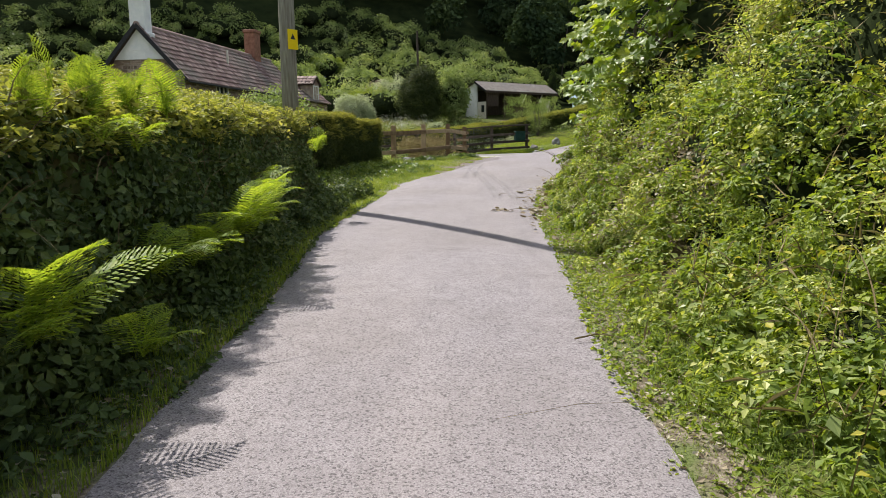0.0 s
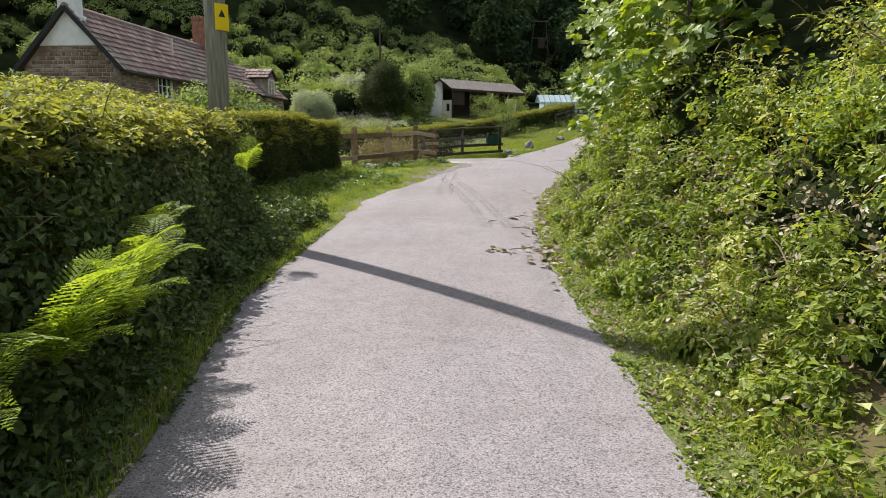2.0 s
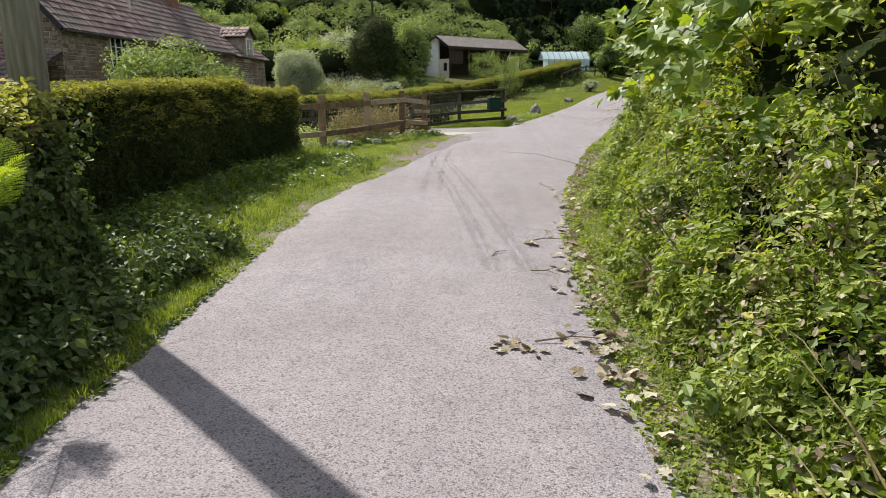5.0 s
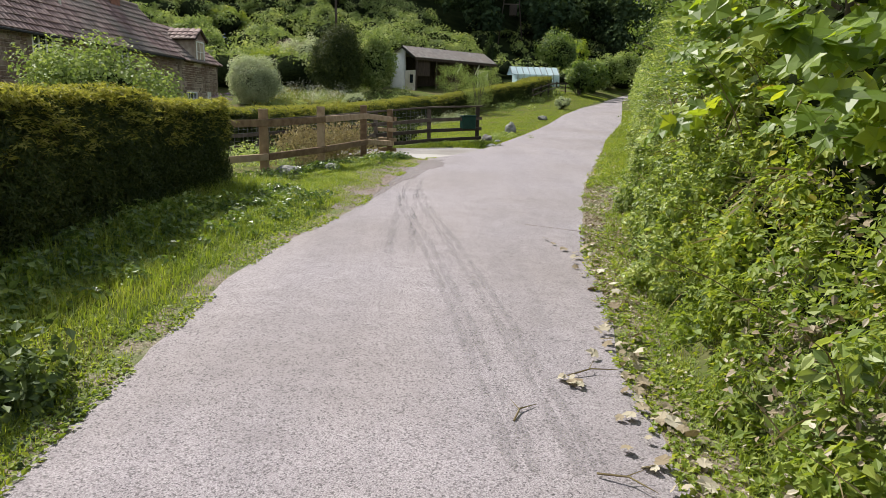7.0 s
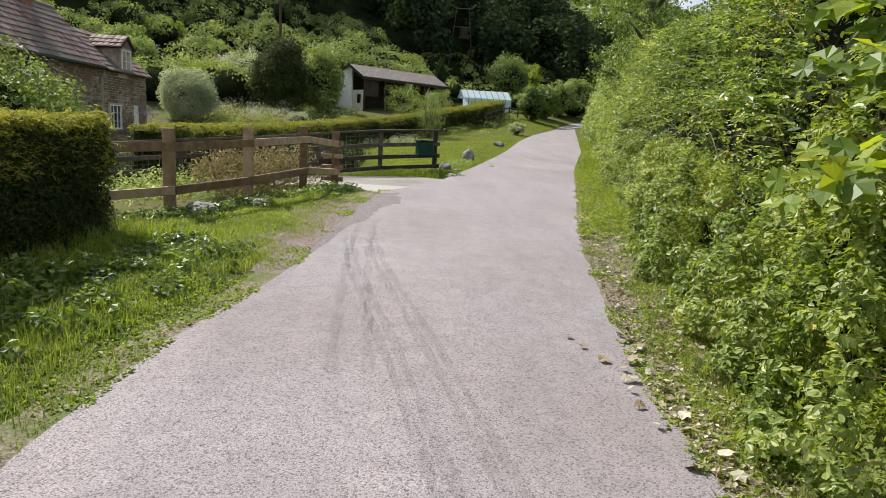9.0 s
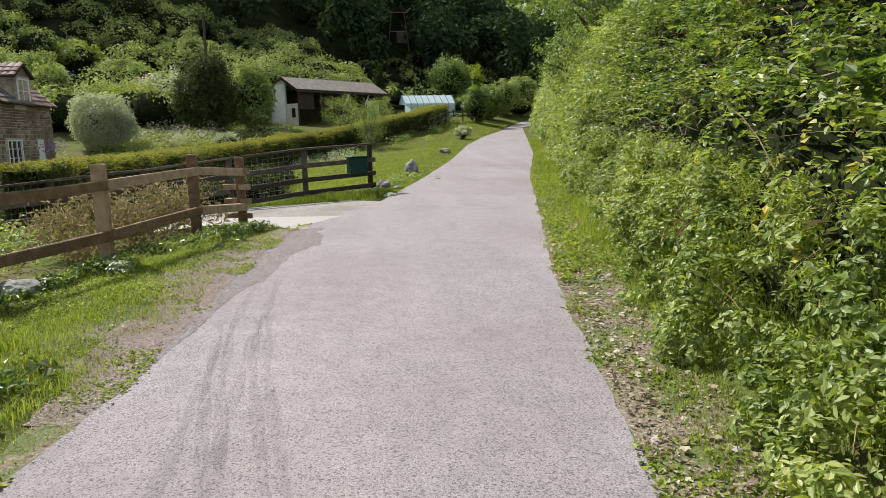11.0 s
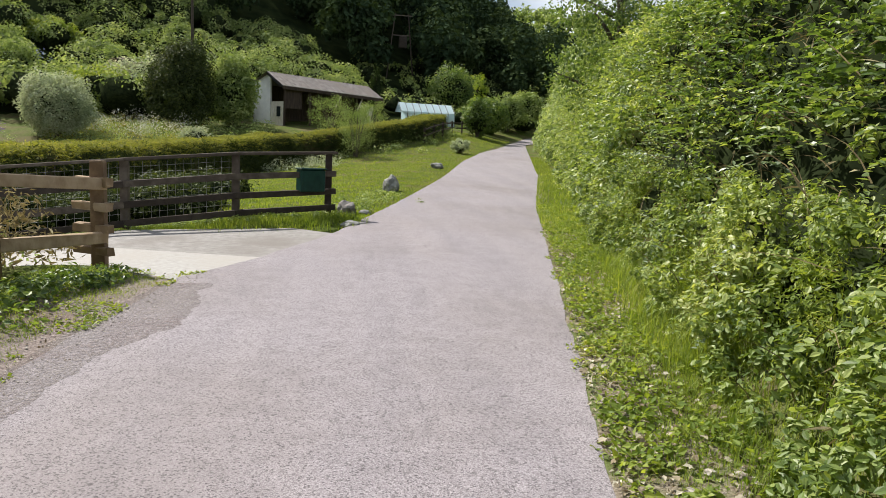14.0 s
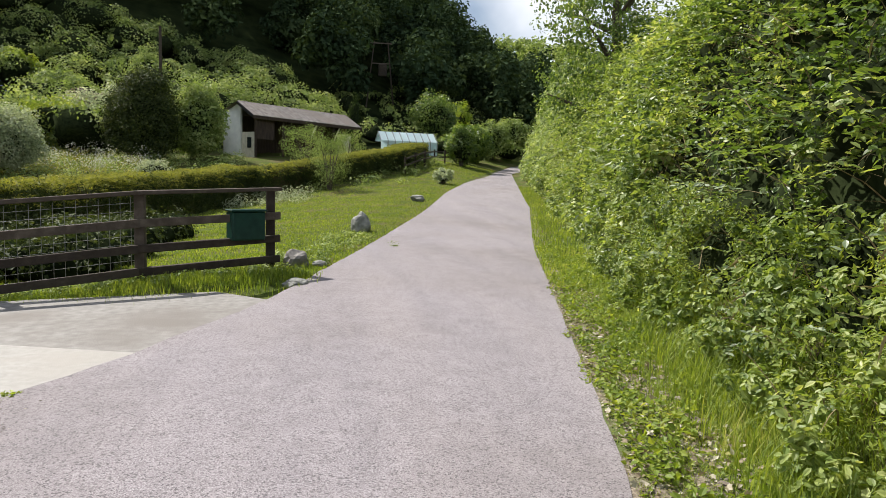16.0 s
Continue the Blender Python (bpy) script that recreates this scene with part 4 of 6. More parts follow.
# ---- maple saplings leaning out of the bank ----
def sapling(x, y, height, spread_r, n, per, size, label, seed, mat=None, template=LOBED):
    rg = np.random.default_rng(seed)
    t = tagged(new("maple_sapling"), label, "tree")
    g = float(ground_z(x, y))
    t.location = (x, y, g)
    part("trunk", tube([(0, 0, -0.2), (0.05, 0, height * 0.3), (-0.1, 0.1, height * 0.65), (0, 0.15, height)], [0.05, 0.042, 0.028, 0.01], 7), M_BARK, t)
    for i in range(7):
        a, hz = i * 2.4, height * (0.2 + 0.1 * i)
        e = (math.cos(a) * spread_r * 0.8, math.sin(a) * spread_r * 0.8, hz + 0.5)
        part("limb", tube([(0, 0.05, hz), (e[0] * 0.5, e[1] * 0.5, hz + 0.35), e], [0.02, 0.014, 0.006], 5), M_BARK, t)
    a = rg.uniform(0, 6.28, n)
    f = 0.35 + 0.65 * rg.random(n) ** 0.6
    hz = rg.uniform(0.06, 1.0, n)
    prof = np.interp(hz, [0, 0.3, 0.7, 1], [0.85, 1.0, 0.85, 0.35])
    c = np.stack([np.cos(a) * f * spread_r * prof, np.sin(a) * f * spread_r * prof, hz * height], -1)
    # each shoot carries leaves that hang flat, tips down
    head = np.stack([np.cos(a), np.sin(a), 0.35 + 0 * a], -1) + rg.normal(size=(n, 3)) * 0.35
    (ve, fa), (sv, sf) = sprays(template, c - head * 0.2, head, 0.45 * rg.uniform(0.7, 1.3, n), per, size, rg, 0.35, 0.4, (-0.45, -0.5, -0.1))
    tagged(part("shoots", big_mesh("shoots", sv, sf, [M_STEM]), None, t, "thin reddish leaf stalks"), kind="stuff")
    part("crown", big_mesh("crown", ve, fa, [mat or M_MAPLE]), None, t)
    return t


sapling(4.1, 12.9, 5.0, 1.55, 260, 8, 0.21, "maple sapling with broad lobed leaves leaning over the lane", 3)
sapling(4.2, 15.4, 4.8, 1.35, 200, 8, 0.20, "maple sapling with yellow-green leaves in the bank", 4)
sapling(3.95, 11.2, 4.4, 1.2, 200, 8, 0.195, "small maple sapling with lobed leaves in the bank", 6)

# ---- the ivy hedge by the lane ----
def hedge_block(name, line, height, depth, n_face, n_top, per, radius, size, mats, label, rng, lean=0.0, template=LEAF, foot=0.0, tilt=0.0, lip=0.4):
    """A hedge along a line of points (its front foot); its face towards the lane and its top have their own foliage,
    coloured for shade and for sun, over a dark woody core.
    """
    line = np.array(line, float)
    seg = np.linalg.norm(np.diff(line, axis=0), axis=1)
    cum = np.concatenate([[0], np.cumsum(seg)])

    def at(s):
        x, y = np.interp(s, cum, line[:, 0]), np.interp(s, cum, line[:, 1])
        x2, y2 = np.interp(s + 0.05, cum, line[:, 0]), np.interp(s + 0.05, cum, line[:, 1])
        x1, y1 = np.interp(s - 0.05, cum, line[:, 0]), np.interp(s - 0.05, cum, line[:, 1])
        d = unit(np.stack([x2 - x1, y2 - y1], -1))
        return x, y, np.stack([-d[:, 1], d[:, 0]], -1)

    h = tagged(new(name), label, "hedge")
    L = cum[-1]
    # core
    s = np.linspace(0, L, 40)
    x, y, nrm = at(s)
    g = ground_z(x, y)
    prof = [(0.16, -0.1), (0.16 + lean * 0.8, height * 0.8), (0.3 + lean, height - 0.12), (depth - 0.2, height - 0.12 + tilt), (depth - 0.12, -0.1)]
    k4 = len(prof)
    v = np.stack([np.stack([x + nrm[:, 0] * o, y + nrm[:, 1] * o, g + zz], -1) for o, zz in prof], 1)
    ii = (np.arange(39)[:, None] * k4 + np.arange(k4 - 1)[None]).ravel()
    part("woody_core", big_mesh("woody_core", v.reshape(-1, 3), np.stack([ii, ii + 1, ii + k4 + 1, ii + k4], 1), [M_GROUND]), None, h)
    # face, both ends and back share one foliage
    s = rng.uniform(-0.02 * L, L * 1.02, n_face)
    f = rng.random(n_face)
    kind = rng.random(n_face)
    x, y, nrm = at(np.clip(s, 0, L))
    off = np.where(kind < 0.82, 0.06 + lean * f + 0.10 * wave(s, f * 2, 2.4) - foot * (1 - f) ** 3, depth - 0.1)
    endm = kind > 0.93
    s2 = np.where(endm, np.where(rng.random(n_face) < 0.5, 0.05, L - 0.05), s)
    x, y, nrm = at(np.clip(s2, 0, L))
    off = np.where(endm, rng.uniform(0.1, depth - 0.1, n_face), off)
    c = np.stack([x + nrm[:, 0] * off, y + nrm[:, 1] * off, ground_z(x, y) + f * (height - 0.08)], -1)
    pos, nor = clumps(c, radius, per, rng, 1.0, 0.4, 0.15)
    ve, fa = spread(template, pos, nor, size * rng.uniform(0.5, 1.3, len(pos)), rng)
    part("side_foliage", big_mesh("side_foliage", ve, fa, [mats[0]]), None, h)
    # looser growth over the upper face and the lip, in the top's sunlit colour
    m = n_face // 2
    s = rng.uniform(0, L, m)
    f = 1 - rng.random(m) ** 1.6 * lip
    x, y, nrm = at(s)
    off = 0.05 + lean * f + 0.08 * wave(s, f * 3, 2.9) + rng.normal(size=m) * 0.03
    c = np.stack([x + nrm[:, 0] * off, y + nrm[:, 1] * off, ground_z(x, y) + f * height], -1)
    hd = np.stack([-nrm[:, 0] * 0.6, -nrm[:, 1] * 0.6, 0.35 + 0 * s], -1) + rng.normal(size=(m, 3)) * (0.5, 0.7, 0.3)
    le, sh = sprays(template, c, hd, radius * 1.3 * rng.uniform(0.6, 1.4, m), 10, size * 1.15, rng, 0.3, 0.5)
    part("lip_foliage", big_mesh("lip_foliage", *le, [mats[1]]), None, h, "paler shoots in the sunlit top colour")
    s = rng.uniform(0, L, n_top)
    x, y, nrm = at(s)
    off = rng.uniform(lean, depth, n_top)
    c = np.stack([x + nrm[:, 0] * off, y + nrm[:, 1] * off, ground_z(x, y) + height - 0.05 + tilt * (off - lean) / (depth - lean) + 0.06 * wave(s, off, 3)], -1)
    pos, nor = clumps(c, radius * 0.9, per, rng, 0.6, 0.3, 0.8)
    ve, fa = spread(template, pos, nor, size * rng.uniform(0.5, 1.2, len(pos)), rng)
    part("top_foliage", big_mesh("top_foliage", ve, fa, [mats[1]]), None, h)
    return h


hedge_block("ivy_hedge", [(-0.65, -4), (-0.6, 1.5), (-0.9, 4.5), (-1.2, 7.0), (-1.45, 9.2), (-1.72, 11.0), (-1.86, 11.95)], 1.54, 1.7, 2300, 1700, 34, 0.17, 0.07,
            (M_IVY_SHADED, M_HEDGETOP_LIT), "ivy-clad roadside hedge with a sunlit leafy top", np.random.default_rng(11), 0.40, LEAF, 0.14, 0.36, 0.16)
hedge_block("conifer_hedge", [(-2.78, 12.5), (-2.72, 14.0), (-2.52, 18.1)], 1.54, 1.3, 1300, 1200, 60, 0.11, 0.065, (M_YEW_SHADED, M_BRONZE_LIT), "clipped conifer hedge with sunlit bronze-green top", np.random.default_rng(12), 0.10, NARROW)
hedge_block("conifer_hedge", [(-2.50, 18.32), (-2.26, 20.4)], 1.38, 1.3, 620, 560, 60, 0.11, 0.065, (M_YEW_SHADED, M_BRONZE_LIT), "short clipped conifer hedge block beside the fence", np.random.default_rng(13), 0.10, NARROW)
hedge_block("garden_hedge", [(-4.7, 32.3), (-4.2, 35), (-3.7, 39), (-3.0, 43.5), (-1.8, 49), (0.5, 55)], 1.55, 1.7, 1300, 1200, 40, 0.22, 0.11, (M_YEW_SHADED, M_YEW_LIT), "long clipped garden hedge with a sunlit top", np.random.default_rng(14), 0.1, NARROW)
hedge_block("garden_hedge", [(0.6, 55.1), (4.5, 59.5), (9, 66), (11.5, 73)], 1.3, 1.5, 800, 800, 40, 0.24, 0.13, (M_YEW_SHADED, M_YEW_LIT), "low end of the clipped garden hedge", np.random.default_rng(15), 0.1, NARROW)

# ---- ferns ----
def frond_mesh(length, seed):
    """One arching frond: a stalk with toothed leaflets that shorten to the tip."""
    rg = np.random.default_rng(seed)
    n = 26
    vs, fs = [], []

    def mid(f):
        return np.array([0, length * (f - 0.12 * f * f), length * (0.75 * f - 0.62 * f * f)])
    for i in range(n):
        f0, f1 = i / n, (i + 1) / n
        b = len(vs)
        a, c = mid(f0), mid(f1)
        w = 0.006 * (1 - f0) + 0.001
        vs += [a + (w, 0, 0), a - (w, 0, 0), c - (w, 0, 0), c + (w, 0, 0)]
        fs += [(b, b + 1, b + 2), (b, b + 2, b + 3)]
        if i < 2:
            continue
        ln = length * 0.25 * math.sin(math.pi * min(1, (f0 + 0.06)) ** 0.75) ** 0.8 + 0.01
        for sd in (-1, 1):
            k5 = 5
            for j in range(k5):
                g0, g1 = j / k5, (j + 1) / k5
                tw = length / n * 0.85
                p0 = a + np.array([sd * ln * g0, ln * 0.48 * g0, -0.10 * ln * g0 * g0])
                p1 = a + np.array([sd * ln * g1, ln * 0.48 * g1, -0.10 * ln * g1 * g1])
                b = len(vs)
                vs += [p0 - (0, tw * 0.5 * (1 - g0 * 0.7), 0), p0 + (0, tw * 0.5 * (1 - g0 * 0.7), 0), p1 + (0, tw * 0.16, 0.004), p1 - (0, tw * 0.16, -0.004)]
                fs += [(b, b + 1, b + 2), (b, b + 2, b + 3)]
    return big_mesh("frond", np.array(vs) + rg.normal(size=(len(vs), 3)) * 0.0015, np.array(fs), [M_FERN])


FRONDS = [frond_mesh(0.62, 1), frond_mesh(0.5, 2), frond_mesh(0.42, 3)]


def fern(x, y, z, n, scale, label, seed, tilt=0.0, towards=None):
    rg = random.Random(seed)
    t = tagged(new("fern"), label, "fern", "ferns on the hedge")
    t.location = (x, y, z)
    for i in range(n):
        a = 360 * i / n + rg.uniform(-20, 20)
        if towards is not None:
            a = towards + (i / max(1, n - 1) - 0.5) * 170 + rg.uniform(-12, 12)
        ob = new("frond", FRONDS[i % 3])
        ob.parent = t
        ob.matrix_local = pose(0, 0, 0, 0, 0, a) @ pose(0, 0, 0, rg.uniform(14, 50) + tilt, rg.uniform(-15, 15), 0) @ Matrix.Scale(scale * rg.uniform(0.75, 1.15), 4)
    return t


for fx2, fy2, fz2, n2, sc2, tw2 in ((-0.72, 2.75, 0.40, 10, 1.3, -75), (-0.88, 4.1, 0.42, 8, 1.05, -80), (-0.95, 4.9, 0.36, 9, 1.1, -82), (-0.92, 5.7, 0.42, 11, 1.3, -85), (-0.95, 6.3, 0.46, 10, 1.2, -85), (-1.0, 6.8, 0.6, 7, 0.9, -80), (-0.55, 3.4, 0.15, 7, 0.7, -75), (-1.25, 7.5, 0.75, 6, 0.7, -80)):
    fern(fx2, fy2, float(ground_z(fx2, fy2)) + fz2, n2, sc2, "green fern arching out of the foot of the hedge", int(fy2 * 10), -6, tw2)
for fx2, fy2, fz2, n2, sc2 in ((-1.05, 2.9, 1.38, 7, 0.85), (-1.12, 3.5, 1.40, 8, 0.9), (-1.2, 4.1, 1.42, 8, 0.9), (-1.26, 4.7, 1.44, 7, 0.85), (-1.28, 5.3, 1.48, 6, 0.8)):
    fern(fx2, fy2, float(ground_z(fx2, fy2)) + fz2, n2, sc2, "yellow-green backlit fern growing on top of the hedge", int(fy2 * 17), 40)
for fx2, fy2, fz2, n2, sc2 in ((-1.05, 4.0, 1.3, 4, 0.75), (-1.1, 4.5, 1.25, 4, 0.7)):
    fern(fx2, fy2, float(ground_z(fx2, fy2)) + fz2, n2, sc2, "yellow-green fern hanging over the lip of the hedge", int(fy2 * 31), -10, -80)
fern(-1.42, 10.1, float(ground_z(-1.5, 10.1)) + 0.98, 7, 0.75, "bright young fern on the face of the hedge", 77, 5, -75)

# ---- grass ----
def grass(name, x, y, height, width, label, rng, mat=None, lean=0.5):
    z = ground_z(x, y)
    ve, fa = blades(np.stack([x, y, z - 0.01], -1), height, width, rng, lean)
    return tagged(new(name, big_mesh(name, ve, fa, [mat or M_GRASS])), label, "grass", kind="stuff")


rng = np.random.default_rng(21)
n = 120000
y = rng.uniform(9.5, 27.2, n)
d = rng.random(n) ** 0.8 * np.interp(y, [9.5, 12, 14, 20, 24, 27.2], [0.5, 1.1, 2.9, 2.5, 2.0, 1.2])
keep = (d > 0.28 * (y > 20) * (0.6 + 0.6 * wave(y, d, 2.3))) & (d > 0.02) & ((y > 13) | (d < 0.3) | (rng.random(n) < 0.25))
x = edge_l(y) - d
hg = np.interp(d, [0, 0.5, 1.2, 3], [0.055, 0.07, 0.11, 0.10]) * np.interp(y, [9, 14, 20, 27], [1.3, 1.25, 0.9, 0.6]) * (1 + 0.5 * wave(edge_l(y) - d, y, 2.1)) * (1 - 0.5 * step(0.9, 1.5, d))
grass("verge_grass", x[keep], y[keep], hg[keep], 0.0065, "sunlit rough grass on the verge", rng, None, 1.1)
n = 60000
y = rng.uniform(-3, 32, n)
d = rng.random(n) * (verge_w(y) + 0.35)
keep = (d > 0.0) & ~((y > 17.8) & (y < 24) & (d < 0.7) & (wave(y, d * 4, 2.0) < 0.35))
grass("verge_grass", edge_r(y)[keep] + d[keep], y[keep], np.interp(d, [0, 0.3, 1], [0.035, 0.06, 0.10])[keep], 0.006, "short weedy grass along the foot of the bank", rng, None, 1.3)
n = 26000
y = rng.uniform(22.5, 36, n)
d = rng.random(n) * np.interp(y, [22.5, 25, 36], [0.7, 0.95, 0.8])
ok = wave(d * 2, y, 1.6) + 0.5 * wave(d * 3, y, 5.0) > -0.3
grass("bank_grass", edge_r(y[ok]) + d[ok] + 0.02, y[ok], (0.035 + 0.08 * step(0.4, 0.95, d[ok])) * (1 + 0.5 * wave(d[ok], y[ok], 2.5)), 0.007, "rough green grass between lane and bank", rng, None, 1.2)
n = 5000
y = rng.uniform(24, 29, n)
grass("tall_grass", edge_r(y) + 1.05 + rng.normal(size=n) * 0.2, y, 0.30, 0.008, "long arching grass under the bank", rng, None, 1.0)
n = 34000
y = rng.uniform(16, 34, n)
d = rng.uniform(0.35, 1.9, n) * np.interp(y, [16, 20], [0.6, 1.0])
ok = (d > 0.75) | (wave(d * 3, y, 1.8) > 0.0)
d, y = d[ok], y[ok]
grass("bank_grass", edge_r(y) + d, y, 0.09 + 0.07 * step(0.5, 1.2, d), 0.007, "rough grass between bare verge and brambles", rng, None, 1.0)
n = 14000
y = rng.uniform(-3, 12, n)
d = rng.random(n) ** 1.5 * 0.55
grass("hedge_foot_grass", edge_l(y) - d, y, 0.09, 0.008, "thin grass and weeds at the foot of the hedge", rng)
n = 80000
y = 33 + 42 * rng.random(n) ** 1.6
d = rng.random(n) * np.interp(y, [33, 45, 60, 75], [5.5, 9, 10, 6])
grass("lawn_grass", edge_l(y) - d, y, np.interp(y, [33, 75], [0.05, 0.09]), 0.018, "short mown roadside lawn", rng, None, 0.4)
n = 9000
y = rng.uniform(31.5, 60, n)
grass("verge_grass", edge_r(y) + rng.random(n) * 1.2, y, 0.14, 0.016, "grass along the far lane edge", rng)

n = 5200
y = rng.uniform(12, 20.6, n)
x = np.interp(y, [12, 14, 20.6], [-1.9, -2.6, -2.1]) + rng.normal(size=n) * 0.22
grass("tall_grass", x, y, 0.30, 0.007, "tall seeding grass in front of the clipped hedge", rng, None, 0.8)

n = 26000
y = rng.uniform(9.5, 20.8, n)
d = rng.uniform(0.35, 2.4, n)
ok = wave(d * 2, y, 1.5) + 0.6 * wave(d, y, 4) > 0.15
d, y = d[ok], y[ok]
grass("tall_grass", edge_l(y) - d, y, 0.12 + 0.12 * step(0.6, 1.8, d), 0.008, "rough tufts of taller grass on the verge", rng, None, 0.9)

# clover, moss and weed leaves close to the ground
def cover(name, x, y, size, label, rng, mat=None, rise=0.03):
    z = np.maximum(ground_z(x, y), road_z(y) - 0.02) + rng.random(len(x)) * rise
    nor = rng.normal(size=(len(x), 3)) * 0.5 + (0, 0, 1)
    ve, fa = spread(LEAF, np.stack([x, y, z], -1), nor, size * rng.uniform(0.5, 1.4, len(x)), rng, 0.0)
    return tagged(new(name, big_mesh(name, ve, fa, [mat or M_GRASS])), label, "ground cover", kind="stuff")


n = 42000
y = rng.uniform(9, 27.6, n)
d = rng.random(n) ** 1.4 * np.interp(y, [9, 12, 14, 20, 24, 27.6], [0.5, 1.1, 2.3, 2.2, 1.9, 1.1]) - 0.05
ok = wave(edge_l(y) - d, y, 1.9) + 0.6 * wave(d, y, 5) > np.where((d < 0.5) & (y > 19), 0.35, -0.25)
cover("clover_verge", edge_l(y[ok]) - d[ok], y[ok], 0.035, "clover and low weeds in the verge grass", rng)
n = 52000
y = rng.uniform(-3, 32, n)
d = rng.random(n) * (verge_w(y) + 0.4) - 0.06
ok = wave(d * 2, y, 2.3) + 0.6 * wave(d, y, 6) > np.where((y > 18.5) & (d < 0.7), 0.4, -0.4)
cover("clover_verge", edge_r(y[ok]) + d[ok], y[ok], 0.038, "low weeds and moss along the foot of the bank", rng)
n = 22000
y = rng.uniform(22, 36, n)
d = 0.05 + rng.random(n) * 1.0
ok = wave(d * 2, y, 2.1) + 0.6 * wave(d, y, 6) > -0.1
cover("clover_verge", edge_r(y[ok]) + d[ok], y[ok], 0.05, "low leafy weeds among the grass under the bank", rng, None, 0.09)
n = 20000
y = rng.uniform(-3, 13, n)
d = rng.random(n) ** 1.3 * 0.7 - 0.04
ok = wave(d * 2, y, 2.6) + 0.6 * wave(d, y, 6) > -0.2
cover("ivy_runners", edge_l(y[ok]) - d[ok], y[ok], 0.045, "ivy runners and fallen leaves at the foot of the hedge", rng, M_IVY_SHADED)

# low leafy weeds between hedge, fence and lane
def weeds(name, x, y, r, per, size, mat, label, rng, template=LEAF):
    c = np.stack([x, y, ground_z(x, y) + 0.04], -1)
    pos, nor = clumps(c, r, per, rng, 0.7, 0.3, 0.9)
    ok = pos[:, 2] > ground_z(pos[:, 0], pos[:, 1])
    ve, fa = spread(template, pos[ok], nor[ok], size * rng.uniform(0.5, 1.3, ok.sum()), rng)
    return tagged(new(name, big_mesh(name, ve, fa, [mat])), label, "weeds", kind="stuff")


y = rng.uniform(20.5, 27.0, 130)
# the darker hazel leaf stands in for the shadow under the fence
weeds("fence_weeds", np.interp(y, [20.5, 26.5], [-2.9, -0.1]) + rng.normal(size=130) * 0.22, y, 0.17, 44, 0.065, M_HAZEL, "low green weeds under the roadside fence", rng)
y = rng.uniform(9, 20.5, 1300)
weeds("verge_weeds", np.minimum(edge_l(y) - np.interp(y, [9, 13, 20.5], [0.5, 1.6, 1.6]) + rng.normal(size=1300) * 0.42, edge_l(y) - 0.4), y, 0.13, 34, 0.07, M_HAZEL, "dark low weeds in the shade of the hedge", rng)
n = 420
y = rng.uniform(11.9, 18.5, n)
x = edge_l(y) - np.interp(y, [12, 14, 18.5], [0.8, 1.15, 1.2]) - rng.random(n) * np.interp(y, [12, 14, 18.5], [0.8, 1.0, 0.6])
c = np.stack([x, y, ground_z(x, y) + rng.random(n) ** 1.5 * np.interp(y, [12, 15, 18.5], [0.34, 0.26, 0.2])], -1)
pos, nor = clumps(c, 0.13, 30, rng, 0.9, 0.3, 0.5)
ok = pos[:, 2] > ground_z(pos[:, 0], pos[:, 1])
ve, fa = spread(LEAF, pos[ok], nor[ok], 0.07 * rng.uniform(0.5, 1.3, ok.sum()), rng)
# the nettles' dark leaf colour also stands for the hedge's cast shade
tagged(new("nettle_patch", big_mesh("nettle_patch", ve, fa, [M_HAZEL])), "dark ankle-high nettles along the clipped hedge", "weeds", kind="stuff")
n = 520
y = rng.uniform(8.8, 13.6, n)
x = edge_l(y) - 0.22 - rng.random(n) * np.interp(y, [8.8, 11.5, 13.6], [0.35, 0.8, 1.5])
c = np.stack([x, y, ground_z(x, y) + rng.random(n) ** 1.4 * 0.26], -1)
pos, nor = clumps(c, 0.13, 26, rng, 0.9, 0.3, 0.6)
ok = pos[:, 2] > ground_z(pos[:, 0], pos[:, 1])
ve, fa = spread(LEAF, pos[ok], nor[ok], 0.075 * rng.uniform(0.5, 1.3, ok.sum()), rng)
# weeds whose dark leaves double as painted shade at the hedge end
tagged(new("ivy_weeds", big_mesh("ivy_weeds", ve, fa, [M_IVY_SHADED])), "dark ivy and nettles spilling from the end of the hedge", "weeds", kind="stuff")
y = rng.uniform(-3, 11, 420)
weeds("hedge_foot_weeds", edge_l(y) - rng.random(420) ** 1.1 * 0.6 - 0.12, y, 0.11, 26, 0.06, M_IVY_SHADED, "ivy and weeds creeping to the edge of the lane", rng)
y = rng.uniform(33.2, 38, 60)
weeds("post_weeds", np.interp(y, [33, 38], [2.4, 4.0]) + rng.normal(size=60) * 0.3, y, 0.14, 36, 0.06, M_SHRUB, "weeds round the fence end and boulders", rng)
f2 = rng.random(260)
weeds("fence_weeds", 2.5 - 10 * f2 + rng.normal(size=260) * 0.12, 33.0 - 4.2 * f2 + rng.normal(size=260) * 0.18 - 0.05, 0.15, 40, 0.06, M_SHRUB, "low green weeds under the dark garden fence", rng)
n = 9000
f2 = rng.random(n)
grass("fence_grass", 2.9 - 4.5 * f2 + rng.normal(size=n) * 0.1, 32.6 - 1.8 * f2 + rng.normal(size=n) * 0.35, 0.12, 0.012, "uncut grass between driveway and fence", rng)
y = rng.uniform(24.0, 27.7, 90)
x = np.interp(y, [24.15, 26.5, 27.9], [-1.5, -0.84, -0.29]) - 0.25 - 0.9 * rng.random(90)
c = np.stack([x, y, ground_z(x, y) + rng.uniform(0.1, 0.7, 90)], -1)
